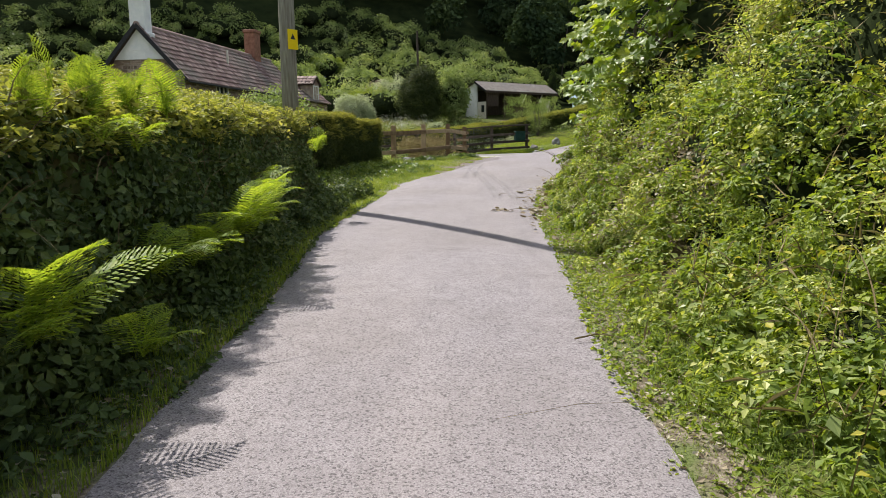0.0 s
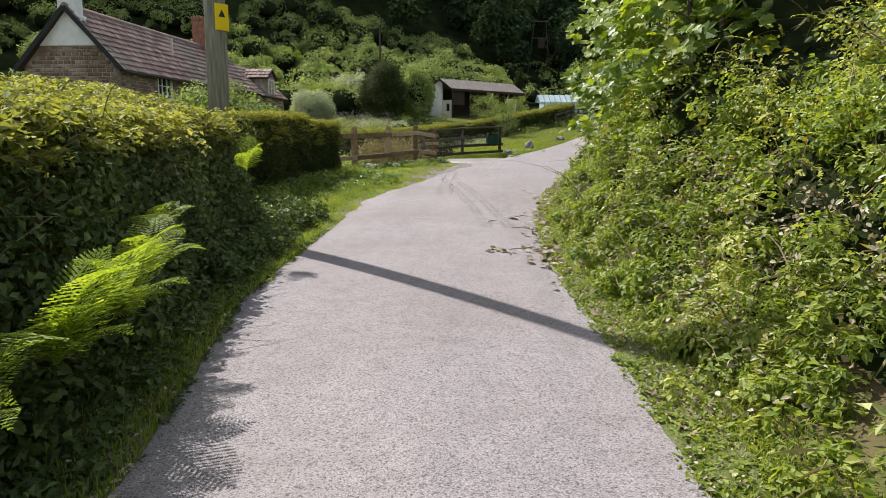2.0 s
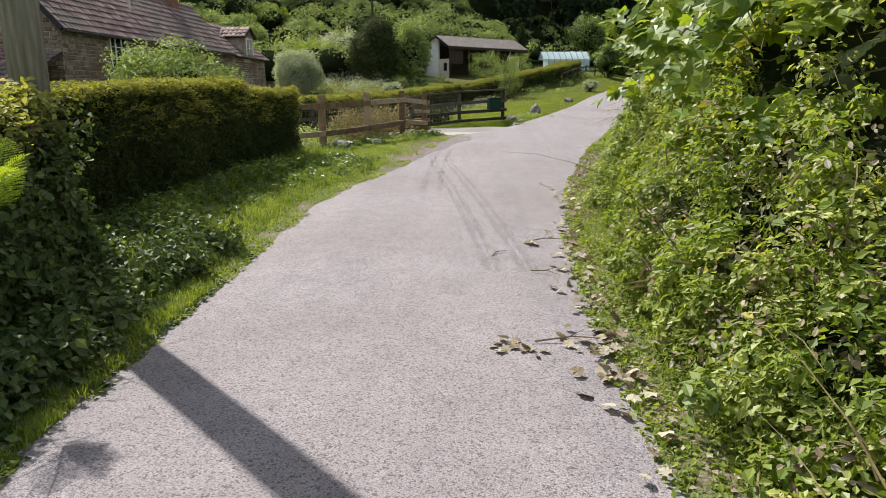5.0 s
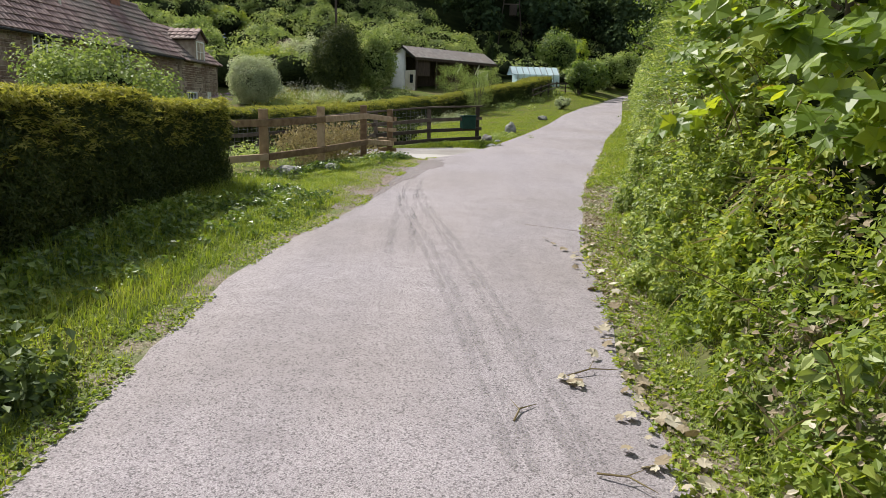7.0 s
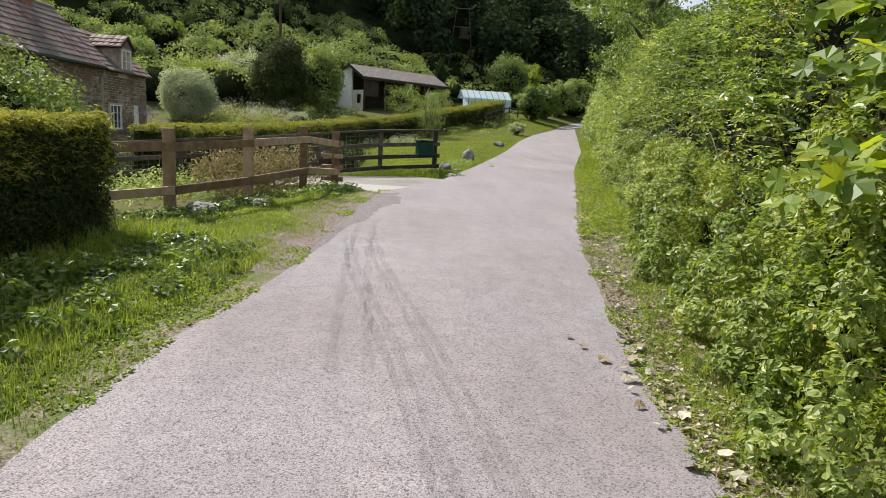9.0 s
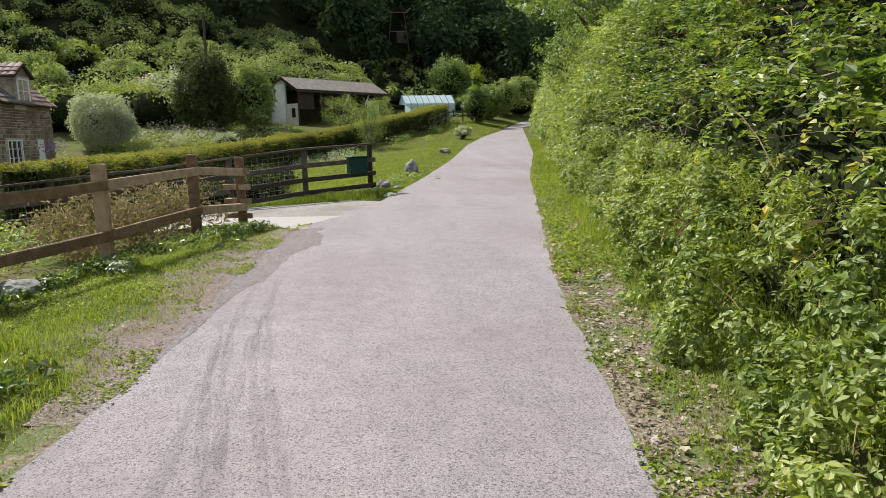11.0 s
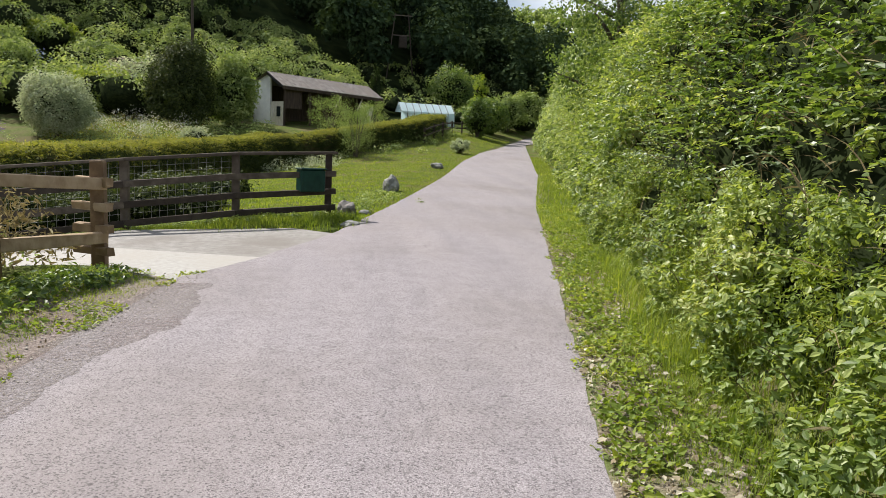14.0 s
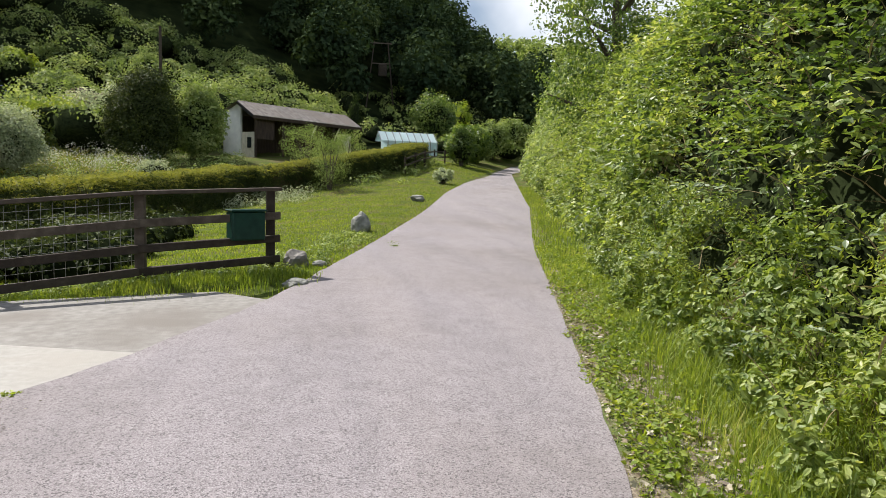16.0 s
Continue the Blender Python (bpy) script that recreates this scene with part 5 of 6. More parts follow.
pos, nor = clumps(c, 0.24, 60, rng, 1.0, 0.2, 0.0)
ve, fa = spread(NARROW, pos, nor, 0.10 * rng.uniform(0.5, 1.4, len(pos)), rng)
tagged(new("dry_garden_plants", big_mesh("dry_garden_plants", ve, fa, [M_STRAW])), "tall brown dried garden plants behind the fence", "plants", kind="stuff")

# ---- litter on the lane ----
def litter(name, x, y, size, label, rng, template=LOBED):
    z = road_z(y) + 0.03
    nor = rng.normal(size=(len(x), 3)) * 0.35 + (0, 0, 1)
    ve, fa = spread(template, np.stack([x, y, z + 0.012], -1), nor, size * rng.uniform(0.5, 1.3, len(x)), rng, 0.0)
    return tagged(new(name, big_mesh(name, ve, fa, [M_DRY])), label, "leaf litter", kind="stuff")


y = np.concatenate([rng.normal(10.6, 0.4, 40), rng.normal(13.4, 0.4, 26), rng.uniform(8, 18, 80), rng.normal(12.2, 0.3, 14)])
litter("fallen_leaves", edge_r(y) - np.abs(rng.normal(size=len(y))) * 0.16 + 0.12, y, 0.075, "pale dry curled leaves at the edge of the lane", rng)
y = rng.normal(10.67, 0.08, 15)
litter("fallen_leaves", 1.35 + rng.normal(size=15) * 0.08, y, 0.06, "small heap of pale dry leaves on the lane", rng)
y = rng.normal(13.45, 0.06, 12)
litter("fallen_leaves", 1.68 + rng.normal(size=12) * 0.05, y, 0.06, "few pale dry leaves on the lane", rng)
y = rng.uniform(16, 31, 620)
litter("verge_litter", edge_r(y) + rng.uniform(0.0, 0.9, 620), y, 0.045, "dry leaves scattered on the stony verge", rng)
n = 900
y = rng.uniform(17.8, 31, n)
x = edge_r(y) + 0.03 + 0.75 * rng.random(n)
pos = np.stack([x, y, ground_z(x, y) + 0.010], -1)
ring = np.arange(7) * math.tau / 7
PEB = (np.concatenate([np.stack([0.5 * np.cos(ring), 0.42 * np.sin(ring), 0 * ring], -1), np.stack([0.36 * np.cos(ring + 0.3), 0.33 * np.sin(ring + 0.3), 0 * ring + 0.22], -1), [(0.03, 0.02, 0.30)]]),
       np.array([t for i in range(7) for t in ((i, (i + 1) % 7, 7 + (i + 1) % 7), (i, 7 + (i + 1) % 7, 7 + i), (7 + i, 7 + (i + 1) % 7, 14))]))
ve, fa = spread(PEB, pos, np.tile((0, 0, 1.0), (n, 1)) + rng.normal(size=(n, 3)) * 0.15, 0.016 + 0.075 * rng.random(n) ** 6, rng)
tagged(new("verge_stones", big_mesh("verge_stones", ve, fa, [M_PEBBLE])), "loose brown stones on the bare verge", "stones", kind="stuff")
n = 3400
y = np.concatenate([rng.uniform(19.5, 27.4, 2900), rng.uniform(0, 20, 500)])
x = edge_l(y) - np.where(y > 20, rng.uniform(-0.15, 0.75, n) - 0.45 * step(22.5, 25.5, y) * rng.random(n), rng.uniform(-0.07, 0.26, n))
pos = np.stack([x, y, np.maximum(ground_z(x, y), road_z(y)) + 0.011], -1)
ve, fa = spread(PEB, pos, np.tile((0, 0, 1.0), (n, 1)) + rng.normal(size=(n, 3)) * 0.15, 0.007 + 0.018 * rng.random(n) ** 5, rng)
tagged(new("edge_gravel", big_mesh("edge_gravel", ve, fa, [M_PEBBLE])), "loose gravel along the edge of the lane", "gravel", kind="stuff")


def leaf_bits(name, x, y, size, label, mat):
    z = np.maximum(ground_z(x, y), road_z(y)) + 0.018
    nor = rng.normal(size=(len(x), 3)) * 0.45 + (0, 0, 1)
    ve, fa = spread(LEAF, np.stack([x, y, z], -1), nor, size * rng.uniform(0.4, 1.4, len(x)), rng, 0.0)
    return tagged(new(name, big_mesh(name, ve, fa, [mat])), label, "leaf litter", kind="stuff")


n = 7500
y = rng.uniform(15, 32, n)
d = rng.random(n) ** 1.2 * np.interp(y, [15, 19, 22, 28, 32], [0.35, 0.75, 0.95, 0.9, 0.4]) + 0.01
ok = wave(d * 3, y, 2.0) > -0.55
leaf_bits("verge_litter", edge_r(y[ok]) + d[ok], y[ok], 0.036, "broken dry leaves on the bare verge", M_DRY)
n = 2600
y = rng.uniform(-3, 15, n)
leaf_bits("verge_litter", edge_r(y) + rng.uniform(0.0, 0.4, n), y, 0.035, "broken dry leaves along the foot of the bank", M_DRY)
n = 2000
y = rng.uniform(-3, 12, n)
leaf_bits("hedge_litter", edge_l(y) - rng.random(n) ** 1.4 * 0.5, y, 0.04, "broken dry leaves along the foot of the hedge", M_DRY)
n = 1200
y = rng.uniform(19.5, 27.2, n)
leaf_bits("shoulder_litter", edge_l(y) - rng.uniform(0.05, 0.8, n), y, 0.026, "leaf crumbs on the dirt shoulder", M_DRY)


def twig(x, y, ln, turn, label):
    z = float(road_z(y)) + 0.035
    t = tagged(new("twig"), label, "twig")
    t.location = (x, y, z)
    t.rotation_euler = (0, 0, radians(turn))
    part("stalk", tube([(0, 0, 0), (ln * 0.5, 0.02, 0.015), (ln, -0.03, 0.005)], [0.006, 0.005, 0.002], 5), M_STEM, t)
    part("side_shoot", tube([(ln * 0.45, 0.015, 0.013), (ln * 0.7, 0.10, 0.03)], [0.004, 0.0015], 4), M_STEM, t)


twig(1.5, 10.75, 0.5, 8, "thin dry twig lying on the lane")
twig(1.7, 13.5, 0.35, 20, "thin dry twig lying on the lane")
twig(1.62, 12.4, 0.28, -30, "thin dry twig lying on the lane")
twig(1.9, 4.2, 0.3, 15, "small dark twig lying on the lane edge")
twig(1.3, 12.9, 0.25, 60, "small dry twig lying on the lane")


# ---- tyre marks on the lane ----
M_MARK = bpy.data.materials.new("rubber_mark")
M_MARK.use_nodes = True
mn, ml = M_MARK.node_tree.nodes, M_MARK.node_tree.links
mb = mn["Principled BSDF"]
mb.inputs["Base Color"].default_value = (0.13, 0.125, 0.13, 1)
mb.inputs["Roughness"].default_value = 0.8
mz = mn.new("ShaderNodeTexNoise")
mz.inputs["Scale"].default_value, mz.inputs["Detail"].default_value = 8, 6
mr = mn.new("ShaderNodeValToRGB")
mr.color_ramp.elements[0].position, mr.color_ramp.elements[1].position = 0.25, 0.70
mr.color_ramp.elements[1].color = (0.21, 0.21, 0.21, 1)
mc = mn.new("ShaderNodeTexCoord")
mp = mn.new("ShaderNodeMapping")
mp.inputs["Scale"].default_value = (3.5, 0.35, 1)
mp.inputs["Rotation"].default_value = (0, 0, radians(8))
ml.new(mc.outputs["Object"], mp.inputs[0])
ml.new(mp.outputs[0], mz.inputs["Vector"])
ml.new(mz.outputs["Fac"], mr.inputs[0])
ml.new(mr.outputs[0], mb.inputs["Alpha"])


def tyre_mark(pts, width, up):
    """A thin worn strip lying on the lane along pts."""
    pts = np.array(pts, float)
    ys = np.linspace(0, 1, 24)
    px2, py2 = np.interp(ys, np.linspace(0, 1, len(pts)), pts[:, 0]), np.interp(ys, np.linspace(0, 1, len(pts)), pts[:, 1])
    vs, fs = [], []
    for i in range(24):
        for e in (-0.5, 0.5):
            xx = px2[i] + e * width * (0.8 + 0.3 * math.sin(i * 1.7))
            f = np.clip((xx - edge_l(py2[i])) / (edge_r(py2[i]) - edge_l(py2[i])), 0, 1)
            vs.append((xx, py2[i], float(road_z(py2[i]) + 0.035 * (1 - (2 * f - 1) ** 2)) + 0.008 + up))
    for i in range(23):
        fs.append((i * 2, i * 2 + 1, i * 2 + 3, i * 2 + 2))
    return tagged(new("tyre_mark", big_mesh("tyre_mark", vs, fs, [M_MARK])), "dark worn tyre mark across the lane", "tyre mark", "tyre marks", kind="structure")


for dx in (0.0, 0.10, 0.31, 0.41):
    tyre_mark([(1.25 + dx, 12.4), (1.05 + dx, 14.5), (0.75 + dx, 17.0), (0.35 + dx, 20.0), (0.25 + dx, 21.5)], 0.085, 0.0)
for dx in (0.0, 0.24):
    tyre_mark([(0.40 + dx, 16.6), (0.36 + dx, 18.5), (0.34 + dx, 20.5), (0.42 + dx, 23.0)], 0.10, 0.003)

# ---- the stone cottage ----
def grid_tiles(width, length, tw, tl, rng):
    """Overlapping curved clay tiles on a slope: x down the slope, y along it, z out of it; corners and faces."""
    nx2, ny2 = int(width / tl), int(length / tw)
    vs, fs = [], []
    for i in range(nx2):
        for j in range(ny2):
            x0, y0 = i * width / nx2, j * length / ny2
            w, l2 = length / ny2, width / nx2 * 1.15
            z = rng.normal() * 0.008
            lift = 0.045
            b = len(vs)
            for k6, (fy3, fz3) in enumerate(((0.02, 0.0), (0.3, 0.035), (0.7, 0.035), (0.98, 0.0))):
                vs += [(x0, y0 + w * fy3, z + fz3), (x0 + l2, y0 + w * fy3, z + fz3 + lift), (x0 + l2, y0 + w * fy3, z - 0.01)]
            for k6 in range(3):
                a = b + k6 * 3
                fs += [(a, a + 1, a + 4, a + 3), (a + 1, a + 2, a + 5, a + 4)]
    return np.array(vs), np.array(fs)


def roof_slope(parent, m, width, length, name="roof", tw=0.30, tl=0.34, seed=1):
    """Boards with tiles over them; m places the upper corner, x runs down the slope and y along the eaves."""
    r = part(name, boxed(width / 2, length / 2, -0.06, width, length, 0.10, m), M_DARKBOARD, parent)
    v, f = grid_tiles(width, length, tw, tl, np.random.default_rng(seed))
    v = np.array(m.to_3x3()) @ v.T
    v = v.T + np.array(m.translation)
    t = part("tiling", big_mesh("tiling", v, f, [M_TILE_ISLAND]), None, r, "rows of brown clay tiles")
    tagged(t, kind="stuff")
    return r


M_TILE_ISLAND = material("clay_roof_tiles", [(0.2, (0.11, 0.07, 0.064)), (0.5, (0.21, 0.14, 0.128)), (0.85, (0.34, 0.255, 0.23))], scale=2.5, bump=0.4, bump_scale=20, second=(0.16, 0.14, 0.12), second_scale=0.35, random_by="island")
M_STONES = material("stonework", [(0.2, (0.12, 0.09, 0.07)), (0.5, (0.24, 0.19, 0.145)), (0.85, (0.42, 0.35, 0.28))], scale=6, bump=0.7, bump_scale=18, second=(0.17, 0.11, 0.08), second_scale=0.6, random_by="island")


def stones(parent, m, length, z0, z1, holes, seed, top=None):
    """Coursed rubble on a wall: y along, z up, x out of the wall. holes: (y0, y1, z0, z1); top(y) cuts it off."""
    rg = np.random.default_rng(seed)
    vs, fs = [], []
    z = z0
    while z < z1:
        h = rg.uniform(0.10, 0.2)
        y = -rg.uniform(0, 0.3)
        while y < length:
            w = rg.uniform(0.16, 0.42)
            a, b2 = max(0.0, y + 0.012), min(length, y + w - 0.012)
            cy = (a + b2) / 2
            ok = b2 - a > 0.06 and (top is None or z + h < top(a) and z + h < top(b2)) and not any(a < q1 and b2 > q0 and z < q3 and z + h > q2 for q0, q1, q2, q3 in holes)
            if ok:
                o = rg.uniform(0.01, 0.05)
                b = len(vs)
                c = rg.uniform(0.01, 0.035)
                vs += [(0, a, z), (0, b2, z), (0, b2, z + h - 0.02), (0, a, z + h - 0.02), (o, a + c, z + c), (o, b2 - c, z + c), (o, b2 - c, z + h - 0.02 - c), (o, a + c, z + h - 0.02 - c)]
                fs += [(b + 4, b + 5, b + 6, b + 7), (b, b + 1, b + 5, b + 4), (b + 1, b + 2, b + 6, b + 5), (b + 2, b + 3, b + 7, b + 6), (b + 3, b, b + 4, b + 7)]
            y += w
        z += h
    v = (np.array(m.to_3x3()) @ np.array(vs).T).T + np.array(m.translation)
    t = part("stonework", big_mesh("stonework", v, np.array(fs), [M_STONES]), None, parent, "brown rubble stones")
    return tagged(t, kind="stuff")


def window(parent, m, w, h, cols, rows):
    """A white casement set in the wall: y along, z up, x outward, from its lower corner."""
    win = part("window", boxed(-0.10, w / 2, h / 2, 0.06, w, h, m), M_GLASS, parent, "dark glass casement")
    bm = bmesh.new()
    fr = 0.07
    for cy, cz, sy, sz in ((w / 2, fr / 2, w, fr), (w / 2, h - fr / 2, w, fr), (fr / 2, h / 2, fr, h), (w - fr / 2, h / 2, fr, h)):
        box(bm, -0.03, cy, cz, 0.09, sy, sz, m)
    part("frame", bm, M_WHITE_PAINT, win, "white painted frame")
    bm = bmesh.new()
    for i in range(1, cols):
        box(bm, -0.04, w * i / cols, h / 2, 0.05, 0.045, h - 0.1, m)
    for i in range(1, rows):
        box(bm, -0.042, w / 2, h * i / rows, 0.045, w - 0.1, 0.03, m)
    part("glazing_lattice", bm, M_WHITE_PAINT, win, "white glazing bars")
    part("sill", boxed(0.05, w / 2, -0.04, 0.16, w + 0.12, 0.07, m, 0.01), M_CONCRETE_OLD, win, "stone sill")
    return win


def wall_with_holes(length, z0, z1, thick, holes, m):
    """A wall along y with rectangular openings right through it."""
    bm = bmesh.new()
    ys = sorted({0.0, length, *[h[0] for h in holes], *[h[1] for h in holes]})
    for a, b in zip(ys, ys[1:]):
        cuts = sorted([(h[2], h[3]) for h in holes if h[0] < (a + b) / 2 < h[1]])
        z = z0
        for c0, c1 in cuts + [(z1, z1)]:
            if c0 > z:
                box(bm, -thick / 2, (a + b) / 2, (z + c0) / 2, thick, b - a, c0 - z, m)
            z = c1
    bmesh.ops.remove_doubles(bm, verts=bm.verts, dist=0.0005)
    return bm


HM = pose(-14.45, 33.2, 0, 0, 0, -2.9)
cottage = tagged(new("cottage"), "long brown stone cottage with clay tiled roof and white end chimney", "house")
W, LN, EV, RG, B0 = 4.5, 16.6, 4.6, 7.05, -0.6
front_holes = [(3.3, 4.75, 3.1, 4.42), (9.6, 10.8, 3.45, 4.35), (6.2, 7.3, 1.1, 2.2), (12.5, 13.6, 1.1, 2.2)]
part("front_wall", wall_with_holes(LN, B0, EV, 0.4, front_holes, HM), M_STONE_WALL, cottage)
stones(cottage, HM, LN, 0.2, EV - 0.1, front_holes, 31)
for y0, y1, z0, z1 in front_holes:
    window(cottage, HM @ pose(0, y0, z0), y1 - y0, z1 - z0, 3 if y1 - y0 > 1.25 else 2, 3)
part("back_wall", boxed(-W + 0.2, LN / 2, (B0 + EV) / 2, 0.4, LN, EV - B0, HM), M_STONE_WALL, cottage)
gab = [(0, B0), (0, EV), (-W / 2, RG - 0.08), (-W, EV), (-W, B0)]
bm = prism(gab, 0.4)
bm.transform(HM)
part("gable_wall", bm, M_STONE_WALL, cottage)
bm = prism(gab, 0.4)
bm.transform(HM @ pose(0, LN - 0.4, 0))
part("gable_wall", bm, M_STONE_WALL, cottage)
gm = HM @ Matrix(((0, 1, 0, -W), (-1, 0, 0, 0), (0, 0, 1, 0), (0, 0, 0, 1)))
stones(cottage, gm, W, 0.2, 5.4, [], 32, lambda y: EV + (RG - EV) * (1 - abs(y - W / 2) / (W / 2)) - 0.15)
bm = prism([(-0.85, 5.45), (-W / 2, RG + 0.02), (-W + 0.85, 5.45)], 0.06)
bm.transform(HM @ pose(0, -0.065, 0))
part("white_gable_panel", bm, M_WHITE, cottage, "white rendered gable top")
ang = math.degrees(math.atan2(RG - EV, W / 2))
sl = math.hypot(RG - EV, W / 2) + 0.35
roof_slope(cottage, HM @ pose(-W / 2, -0.25, RG + 0.07, 0, ang, 0), sl, LN + 0.3, seed=3)
roof_slope(cottage, HM @ pose(-W / 2, LN + 0.05, RG + 0.07, 0, ang, 180), sl, LN + 0.3, seed=4, tw=0.6, tl=0.6)
part("ridge", tube([HM @ Vector((-W / 2, -0.25, RG + 0.08)), HM @ Vector((-W / 2, LN / 2, RG + 0.05)), HM @ Vector((-W / 2, LN, RG + 0.08))], [0.13, 0.13, 0.13], 8), M_TILE, cottage, "rounded ridge tiles")
part("bargeboard", beam(HM @ Vector((0.25, -0.3, EV - 0.22)), HM @ Vector((-W / 2, -0.3, RG + 0.02)), 0.05, 0.2, 0.005), M_BLACK, cottage, "dark bargeboard")
part("bargeboard", beam(HM @ Vector((-W - 0.25, -0.3, EV - 0.22)), HM @ Vector((-W / 2, -0.3, RG + 0.02)), 0.05, 0.2, 0.005), M_BLACK, cottage, "dark bargeboard")
part("gutter", beam(HM @ Vector((0.33, -0.2, EV - 0.28)), HM @ Vector((0.33, LN, EV - 0.28)), 0.11, 0.09, 0.02), M_BLACK, cottage, "black gutter")
bm = bmesh.new()
box(bm, -W / 2, 0.22, 7.6, 0.82, 0.62, 2.3, HM, 0.03)
box(bm, -W / 2, 0.22, 6.3, 1.15, 0.60, 0.9, HM, 0.05)
st = part("chimney", bm, M_WHITE, cottage, "white rendered chimney stack")
part("chimney_cap", boxed(-W / 2, 0.22, 8.8, 0.94, 0.72, 0.16, HM, 0.02), M_BLACK, st, "dark chimney cap")
st = part("chimney", boxed(-W / 2, 13.6, 7.7, 0.75, 0.95, 2.3, HM, 0.015), M_BRICK, cottage, "red brick chimney stack")
part("chimney_cap", boxed(-W / 2, 13.6, 8.75, 0.87, 1.07, 0.2, HM, 0.02), M_BRICK, st, "stepped brick chimney head")
part("vent_pipe", tube([HM @ Vector((-1.15, 7.3, 5.3)), HM @ Vector((-1.15, 7.3, 6.75))], [0.07, 0.07], 8), M_CREAM, cottage, "short soil vent pipe")
# the far wing with its half dormer
WM = HM @ pose(0.15, LN, 0)
wing_holes = [(1.9, 3.3, 4.1, 5.5), (0.7, 2.1, 1.25, 2.55), (3.75, 4.6, 0.3, 2.6)]
part("wing_wall", wall_with_holes(5.6, B0, 4.4, 0.4, [wing_holes[1], wing_holes[2]], WM), M_STONE_WALL, cottage)
stones(cottage, WM, 5.6, 0.2, 4.35, [wing_holes[1], wing_holes[2], wing_holes[0]], 33)
part("wing_gable", boxed(-W / 2, 5.4, (B0 + 4.5) / 2, W - 0.8, 0.4, 4.5 - B0, WM), M_STONE_WALL, cottage)
roof_slope(cottage, WM @ pose(-W / 2, 0.05, 6.45, 0, 41, 0), 3.3, 5.75, seed=5)
roof_slope(cottage, WM @ pose(-W / 2, 5.8, 6.45, 0, 41, 180), 3.3, 5.75, seed=6, tw=0.6, tl=0.6)
part("dormer_front", boxed(-0.55, 2.6, 4.95, 1.3, 1.6, 1.3, WM), M_STONE_WALL, cottage)
window(cottage, WM @ pose(0.13, 2.0, 4.3), 1.2, 1.2, 2, 2)
for side in (0, 1):
    dm = WM @ (pose(-1.65 + 1.9 * side, 2.6, 6.25, 0, 0, 90 if side else -90) @ pose(0, 0, 0, 0, 33, 0))
    roof_slope(cottage, dm, 1.2, 1.9, "dormer_roof", 0.3, 0.34, 7 + side)
bm = prism([(-0.8, 0), (0, 0.55), (0.8, 0)], 0.08)
bm.transform(WM @ pose(0.1, 2.6, 5.6, 0, 0, 90))
part("dormer_gable", bm, M_TILE, cottage, "tile-hung dormer gable")
window(cottage, WM @ pose(0, 0.7, 1.25), 1.4, 1.3, 3, 3)
dr = part("door", boxed(-0.1, 4.175, 1.45, 0.06, 0.85, 2.3, WM, 0.01), M_WHITE_PAINT, cottage, "white painted cottage door")
part("door_handle", boxed(-0.05, 4.5, 1.4, 0.05, 0.04, 0.12, WM, 0.008), M_BLACK, dr, "black latch")
# low outbuilding against the near gable
part("lean_to_wall", boxed(-2.6, -1.9, 0.9, 4.6, 2.6, 3.0, HM), M_STONE_WALL, cottage, "low stone lean-to")
roof_slope(cottage, HM @ pose(-5.1, -0.2, 3.55, 0, 0, 0) @ pose(0, 0, 0, 0, 0, -90) @ pose(0, 0, 0, 0, 24, 0), 3.3, 5.2, "lean_to_roof", 0.3, 0.34, 8)

# ---- the open-fronted shed ----
SM = Matrix(((0.43, 0.72, 0, -1.7), (-0.45, 0.69, 0, 70.7), (0, 0, 1, 3.35), (0, 0, 0, 1)))
shed = tagged(new("garden_shed"), "long open-fronted shed with white end wall and grey sheet roof", "shed")
SL, RH = 10.0, 3.75
bm = prism([(0.0, -0.3), (0.0, RH - 0.05), (-3.0, RH - 0.75), (-3.0, -0.3)], 0.15)
bm.transform(SM)
part("end_wall", bm, M_WHITE, shed, "white painted end wall")
part("back_wall", boxed(-2.9, SL / 2, 1.4, 0.15, SL, 3.2, SM), M_DARKBOARD, shed)
part("far_wall", boxed(-1.2, SL - 0.1, 1.4, 3.6, 0.15, 3.3, SM), M_DARKBOARD, shed)


def corrugated(m, width, length):
    """Ribbed sheets: x down the slope, ribs along x."""
    ys = np.arange(0, length, 0.16)
    v = []
    for j, yy in enumerate(ys):
        z = 0.05 if j % 2 else 0.0
        v += [m @ Vector((0, yy, z)), m @ Vector((width, yy, z)), m @ Vector((0, yy, z - 0.05)), m @ Vector((width, yy, z - 0.05))]
    f = []
    for j in range(len(ys) - 1):
        a = j * 4
        f += [(a, a + 1, a + 5, a + 4), (a + 2, a + 6, a + 7, a + 3), (a + 1, a + 3, a + 7, a + 5)]
    return big_mesh("roof_sheet", np.array([list(p) for p in v]), np.array(f), [M_SHEET])


part("roof", corrugated(SM @ pose(0, -0.3, RH, 0, 20, 0), 2.9, SL + 0.6), None, shed, "grey-brown ribbed sheet roof")
part("roof", corrugated(SM @ pose(0, SL + 0.3, RH, 0, 13, 180), 3.2, SL + 0.6), None, shed, "grey-brown ribbed sheet roof")
part("fascia", beam(SM @ Vector((2.68, -0.3, RH - 1.10)), SM @ Vector((2.68, SL + 0.3, RH - 1.10)), 0.05, 0.22), M_DARKBOARD, shed, "dark fascia board")
part("gable_board", beam(SM @ Vector((0, -0.32, RH - 0.08)), SM @ Vector((2.7, -0.32, RH - 1.06)), 0.04, 0.2), M_BLACK, shed, "dark verge board")
